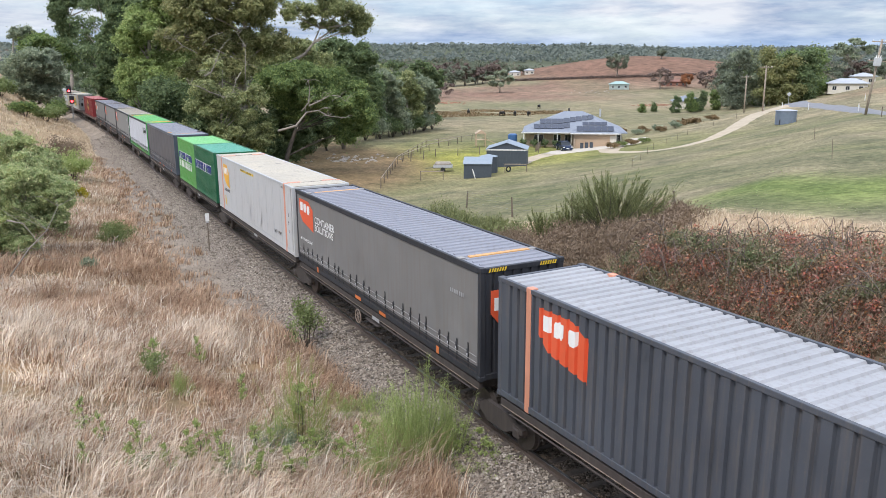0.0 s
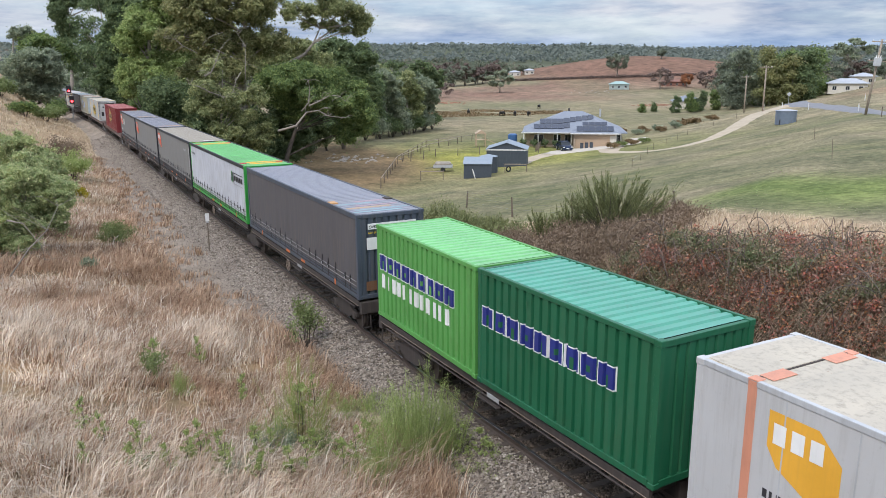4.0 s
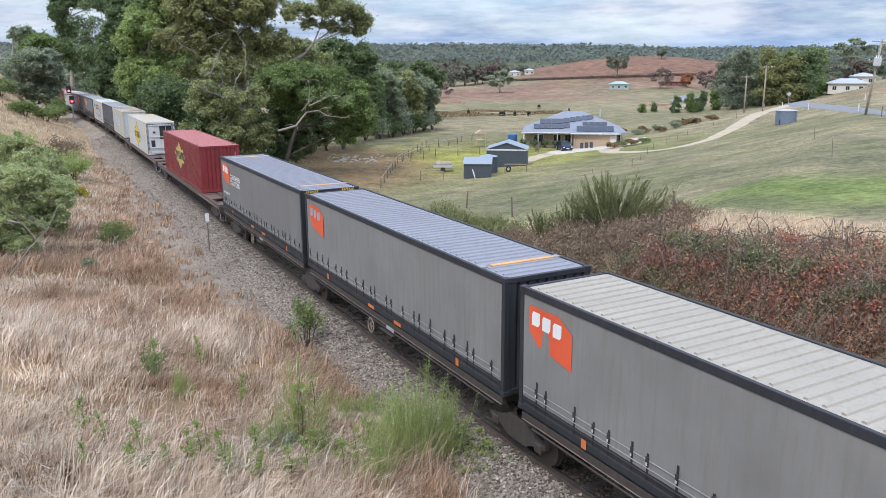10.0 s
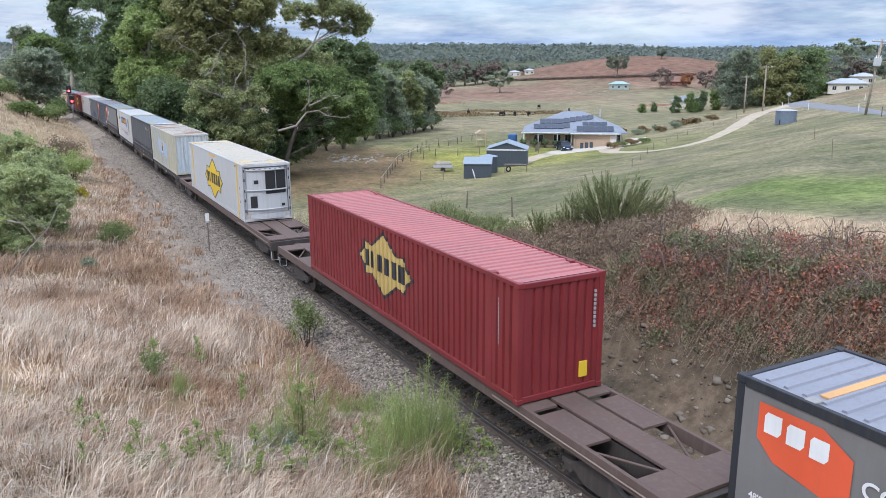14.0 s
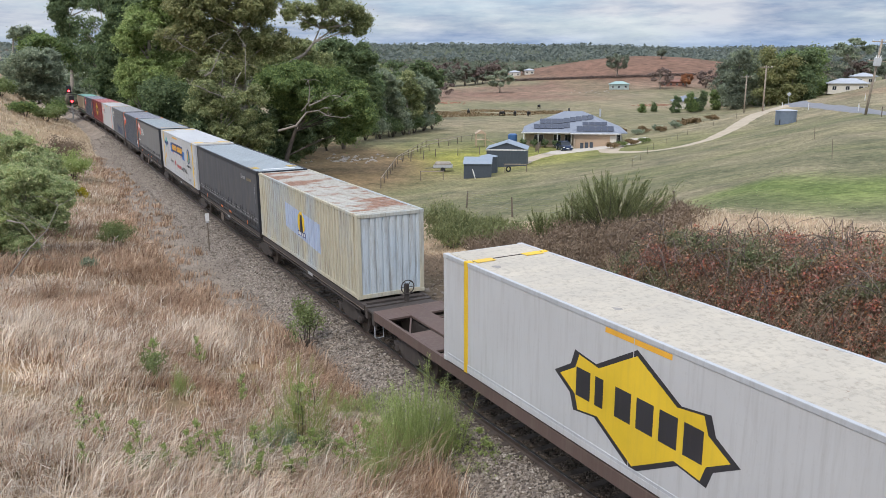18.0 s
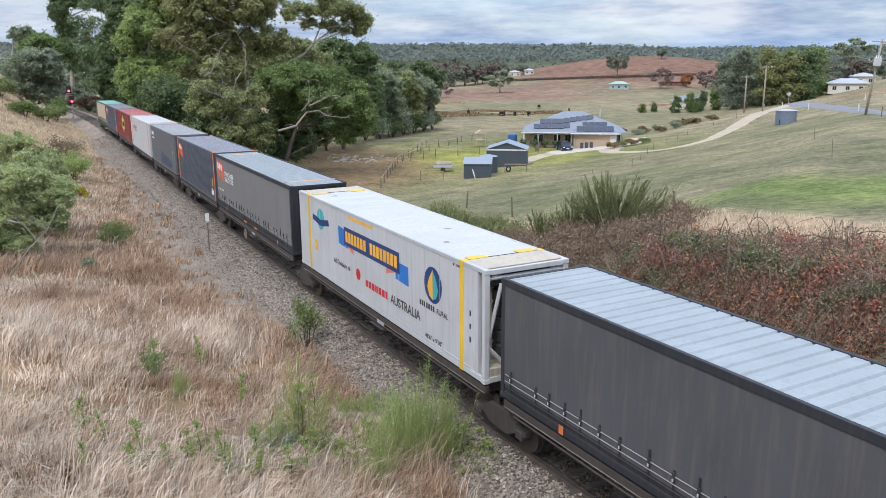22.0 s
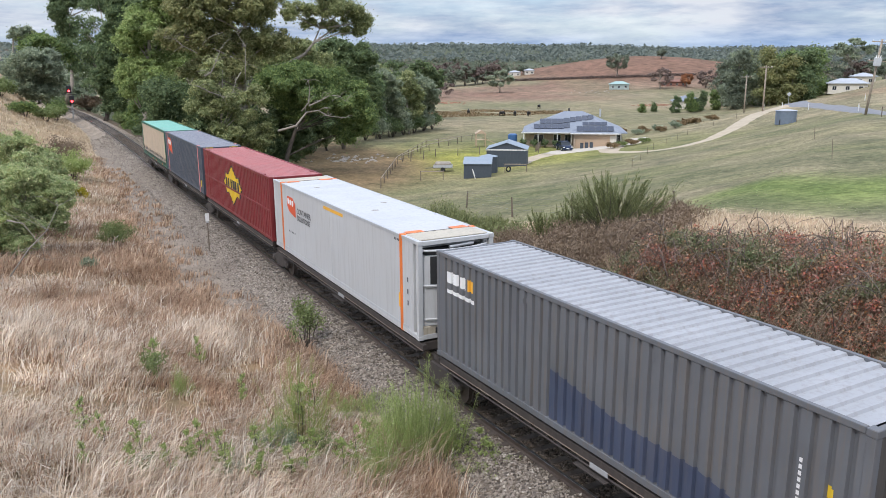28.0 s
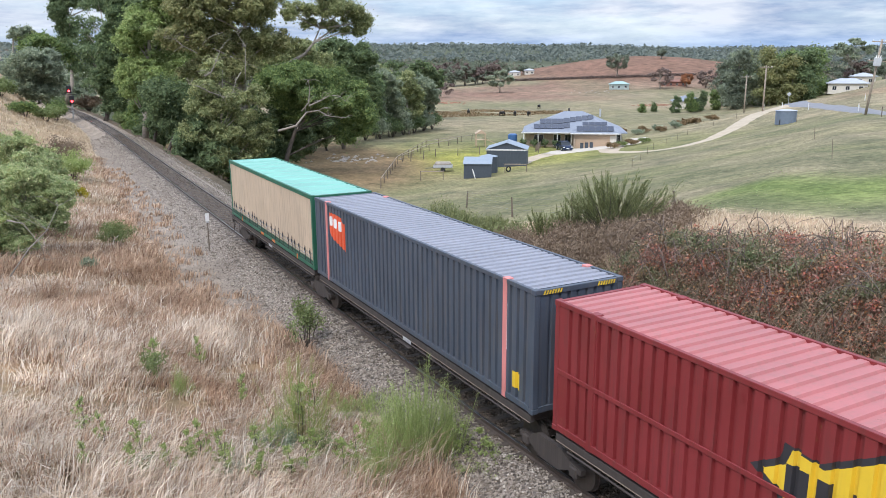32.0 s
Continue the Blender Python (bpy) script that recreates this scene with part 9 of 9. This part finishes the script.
power_pole(97.5, 63.8, 9.6, -55, 5.5, True, 2)
power_pole(142.0, 121.5, 8.2, -45)
power_pole(131.0, 107.5, 9.0, -45, 0, False, 1)
hut = thing("water_tank", "round grey-blue corrugated steel water tank with a pale rim", "water tank", at=pose(104.6, 81.4, ground_z(104.6, 81.4) - 0.15))
M_TANK = plain("steel_blue_cladding", (0.15, 0.185, 0.235), 0.5, 0.0, 0.15)
tg = Geo()
tg.tube([(0, 0, 0.12 * i) for i in range(19)], [1.52 if i % 2 == 0 else 1.56 for i in range(19)], 32, False)
part("body", tg, M_TANK, hut, smooth=True)
part("lid", Geo().tube([(0, 0, 2.14), (0, 0, 2.2), (0, 0, 2.42)], [1.62, 1.6, 0.2], 32), M_WHITEROOF, hut)
part("inlet_pipe", Geo().tube([(-1.62, -0.2, 0.1), (-1.62, -0.2, 0.7), (-1.5, -0.2, 0.8)], 0.06, 8), M_INK, hut)
rail_frame(91.0, 57.5, -50, 5.0, "low timber barrier near the power pole")
for i, (x, y) in enumerate(((106.0, 70.5), (124.0, 92.0), (133.5, 105.0), (138.0, 113.0), (128.5, 84.5))):
    g = thing("guide_post", "white roadside guide post", "guide post", "guide posts along the road", at=pose(x, y, ground_z(x, y)))
    part("blade", Geo().box(-0.08, 0.08, -0.03, 0.03, -0.2, 1.15, 0.02), M_TRIM, g)
    part("reflector", Geo().box(-0.04, 0.04, -0.036, -0.03, 0.95, 1.05, 0.004), M_ORANGE, g)
sg = thing("road_sign", "diamond road sign seen from behind", "road sign", at=pose(152, 118, ground_z(152, 118), 0, 0, -40))
part("pole", Geo().tube([(0, 0, -0.2), (0, 0, 2.2)], 0.04, 8), M_STEELGREY, sg)
part("plate", Geo().prism([(-0.5, 2.3), (0, 1.8), (0.5, 2.3), (0, 2.8)], -0.02, 0.02, "y"), M_STEELGREY, sg)


def cow(x, y, rz, grazing=True):
    c = thing("cow", "black cow grazing in the valley paddock" if grazing else "black cow standing in the valley paddock", "cow", "cows in the paddock", at=pose(x, y, ground_z(x, y), 0, 0, rz))
    part("body", Geo().tube([(-1.0, 0, 1.0), (-0.85, 0, 1.02), (-0.2, 0, 0.95), (0.5, 0, 1.0), (0.85, 0, 1.05), (1.0, 0, 1.1)], [0.12, 0.32, 0.42, 0.40, 0.30, 0.15], 12), M_COW, c, smooth=True)
    hz = 0.35 if grazing else 1.35
    part("head", Geo().tube([(0.85, 0, 1.1), (1.15, 0, 0.9 if grazing else 1.35), (1.35, 0, hz + 0.15), (1.6, 0, hz)], [0.2, 0.17, 0.16, 0.09], 10), M_COW, c, smooth=True)
    for lx in (-0.75, 0.65):
        for ly in (-0.22, 0.22):
            part("leg", Geo().tube([(lx, ly, 0.8), (lx, ly, 0.4), (lx, ly, 0)], [0.13, 0.08, 0.07], 8), M_COW, c)
    part("tail", Geo().tube([(-1.0, 0, 1.1), (-1.1, 0, 0.6)], [0.03, 0.05], 6), M_COW, c)


for i, (x, y, r) in enumerate(((116.5, 199.7, 60), (124.0, 186.3, 50), (126.3, 182.7, 70), (121.0, 188.5, 20), (152.0, 214.0, 40))):
    cow(x, y, r, i != 0)


def far_house(x, y, rz, w, d, wall, roof, label, sunk=0.3):
    h = thing("far_house", label, "house", at=pose(x, y, ground_z(x, y) - sunk, 0, 0, rz))
    part("wall", Geo().box(-w / 2, w / 2, -d / 2, d / 2, 0, 2.8), wall, h)
    part("roof", hip(Geo(), -w / 2, w / 2, -d / 2, d / 2, 2.8, 0.25 * min(w, d)), roof, h)
    n = max(2, int(w / 3))
    for i in range(n):
        a = -w / 2 + (i + 0.5) * w / n
        window(h, a - 0.5, a + 0.5, -d / 2 - 0.02, 1.1, 2.1)


far_house(208, 142.6, -52, 10, 6, M_PALEWALL, M_WHITEROOF, "white-roofed farm house beyond the road", 0.8)
far_house(236, 170, -60, 10, 6, M_PALEWALL, M_SHEDROOF, "grey-roofed house among trees beyond the road", 0.6)
far_house(238, 158, -40, 6, 5, M_PALEWALL, M_WHITEROOF, "small outbuilding behind the white-roofed house", 0.4)
for x, y, w, roof in ((281, 423, 7, M_WHITEROOF), (274, 426, 6, M_SHEDROOF), (288, 417, 6, M_WHITEROOF), (268, 430, 5, M_PALEWALL)):
    far_house(x, y, -30, w, 5, M_PALEWALL, roof, "small pale farm building at the foot of the red hill", 0.5)
far_house(266, 306, -40, 9.5, 6, M_MINTWALL, M_MINT, "mint-roofed shed in the far paddock", 0.3)
far_house(298, 301, -40, 12, 5, M_RUSTROOF, M_RUSTROOF, "long low rusty shed in the valley", 0.9)
far_house(187, 182.5, -40, 9, 7, M_PALEWALL, M_ROOFSTEEL, "small blue-roofed house behind the row of trees", 0.4)


def heap(x, y, w, h, seed, material, label, n=60):
    rs = np.random.RandomState(seed)
    t = tagged(thing("earth_heap", label, "heap", at=pose(x, y, ground_z(x, y))), kind="stuff")
    v, f = [], []
    for i in range(n):
        p = rs.normal(size=2) * w * 0.3
        s = rs.uniform(0.3, 1.0) * h
        zz = ground_z(x + p[0], y + p[1]) - ground_z(x, y)
        k = len(v)
        for d in ((1, 0, 0), (-1, 0, 0), (0, 1, 0), (0, -1, 0), (0, 0, 1.0), (0, 0, -0.3)):
            v.append((p[0] + (d[0] + rs.uniform(-0.3, 0.3)) * s, p[1] + (d[1] + rs.uniform(-0.3, 0.3)) * s, zz + (d[2] + rs.uniform(-0.1, 0.2)) * s * 0.7))
        f += [[k + a for a in q] for q in ((0, 2, 4), (2, 1, 4), (1, 3, 4), (3, 0, 4), (2, 0, 5), (1, 2, 5), (3, 1, 5), (0, 3, 5))]
    part("rubble", Geo().add(v, f), material, t)


heap(196, 205, 12, 0.6, 1, M_EARTH, "heaps of orange earth and rubble by the far house", 90)
heap(146, 268, 14, 0.9, 2, M_EARTH, "heap of orange earth at the edge of the stand of gums", 70)
heap(247, 301, 20, 0.6, 3, M_ROCK, "scattered pale junk along the far paddock", 26)
heap(44, 112, 9, 0.4, 4, M_ROCK, "rocks and bare soil under the trees", 70)



# ---- beside the line ----
ms = thing("track_marker", "white marker plate on a thin post beside the track", "track sign", at=pose(8.2, 42.0, float(bed_z(-2.5, 42.0)) - 0.02))
part("post", Geo().tube([(0, 0, -0.2), (0, 0, 1.85)], 0.03, 8), M_WOOD, ms)
part("plate", Geo().box(-0.1, 0.1, -0.045, -0.03, 1.68, 2.12, 0.01), M_TRIM, ms)
part("bracket", Geo().box(-0.05, 0.05, -0.045, 0.03, 1.6, 1.68, 0.005), M_STEELGREY, ms)


def rail_signal():
    y = 168.0
    x = float(track_x(y)) - 2.2
    s = thing("rail_signal", "railway signal mast with two black heads showing red", "railway signal", at=pose(x, y, ground_z(x, y)))
    part("mast", Geo().tube([(0, 0, -0.3), (0, 0, 6.4)], [0.09, 0.07], 10), M_STEELGREY, s)
    for z, dx in ((5.9, -0.35), (3.9, 0.0)):
        h = part("signal_head", Geo().box(dx - 0.42, dx + 0.42, -0.35, -0.1, z - 0.75, z + 0.75, 0.08), M_INK, s, "black signal backing plate")
        part("lamp", Geo().tube([(dx, -0.36, z - 0.3), (dx, -0.42, z - 0.3)], 0.22, 16), M_REDLAMP, h, "glowing red lamp")
        part("hood", Geo().tube([(dx, -0.36, z - 0.02), (dx, -0.8, z - 0.02)], [0.2, 0.18], 12, False), M_INK, h)
    part("ladder", Geo().box(-0.2, -0.17, 0.12, 0.15, 0, 6.0, 0.004).box(0.17, 0.2, 0.12, 0.15, 0, 6.0, 0.004), M_STEELGREY, s)
    part("platform", Geo().box(-1.6, 0.9, -0.1, 0.6, 4.85, 4.93), M_UNDER, s)


rail_signal()


def bank_rocks():
    rs = np.random.RandomState(61)
    t = tagged(thing("bank_rocks", "pale rocks and clods on the cut earth bank", "rocks"), kind="stuff")
    n = 6000
    y = rs.uniform(6, 40, n)
    x = track_x(y) + 3.4 + 3.9 * rs.rand(n) ** 1.2
    s = 0.018 + 0.05 * rs.rand(n) ** 3 + 0.15 * rs.rand(n) ** 22
    base = np.array([(a, b_, c) for a in (-1, 1) for b_ in (-1, 1) for c in (-1, 1)], float)
    v = base[None] * rs.uniform(0.3, 1.0, (n, 8, 3))
    a = rs.uniform(0, 6.28, n)[:, None]
    v = np.stack([v[..., 0] * np.cos(a) - v[..., 1] * np.sin(a), v[..., 0] * np.sin(a) + v[..., 1] * np.cos(a), v[..., 2] * 0.7], -1) * s[:, None, None]
    v += np.stack([x, y, terrain(x, y)], -1)[:, None]
    f = np.array(((0, 1, 3, 2), (4, 6, 7, 5), (0, 4, 5, 1), (2, 3, 7, 6), (0, 2, 6, 4), (1, 5, 7, 3)))[None] + 8 * np.arange(n)[:, None, None]
    part("stones", fast_mesh("stones", v.reshape(-1, 3), f.reshape(-1, 4)), by_island("bank_stone", [(0.10, 0.08, 0.062), (0.19, 0.155, 0.125), (0.30, 0.26, 0.215), (0.14, 0.112, 0.09), (0.24, 0.205, 0.17)], 0.95, gloss=0.1), t)


bank_rocks()
for i, (x, y, h, w, m) in enumerate(((83.5, 97.0, 1.0, 2.2, G_REED), (86.0, 97.6, 1.0, 2.4, G_WEED), (88.5, 98.0, 1.1, 2.2, G_REED), (91.0, 97.8, 1.0, 2.0, G_WEED))):
    shrub("low garden bush beside the driveway", x, y, h, w, m, 400 + i, 700, 0.16)
rs_sc = np.random.RandomState(88)
for i in range(14):
    x, y = 104 + 22 * rs_sc.rand(), 112 + 10 * rs_sc.rand()
    shrub("low brown scrub on the slope behind the house", x, y, rs_sc.uniform(0.8, 1.5), rs_sc.uniform(2.0, 3.4), (G_REED, G_GREY, G_REED)[i % 3], 410 + i, 500, 0.2)
for i in range(4):
    shrub("dark verandah shrub before the house", 76.5 + 1.5 * i, 112.2 - 1.1 * i, 1.5, 1.3, G_DARK, 430 + i, 500, 0.14)


def motions():
    """The whole train rolls towards the camera and past it at an even speed."""
    for ob, s, length, z in MOVERS:
        walk(ob, [(float(t), train_pose(s - SPEED * t, length, z)) for t in range(0, 33)])


motions()
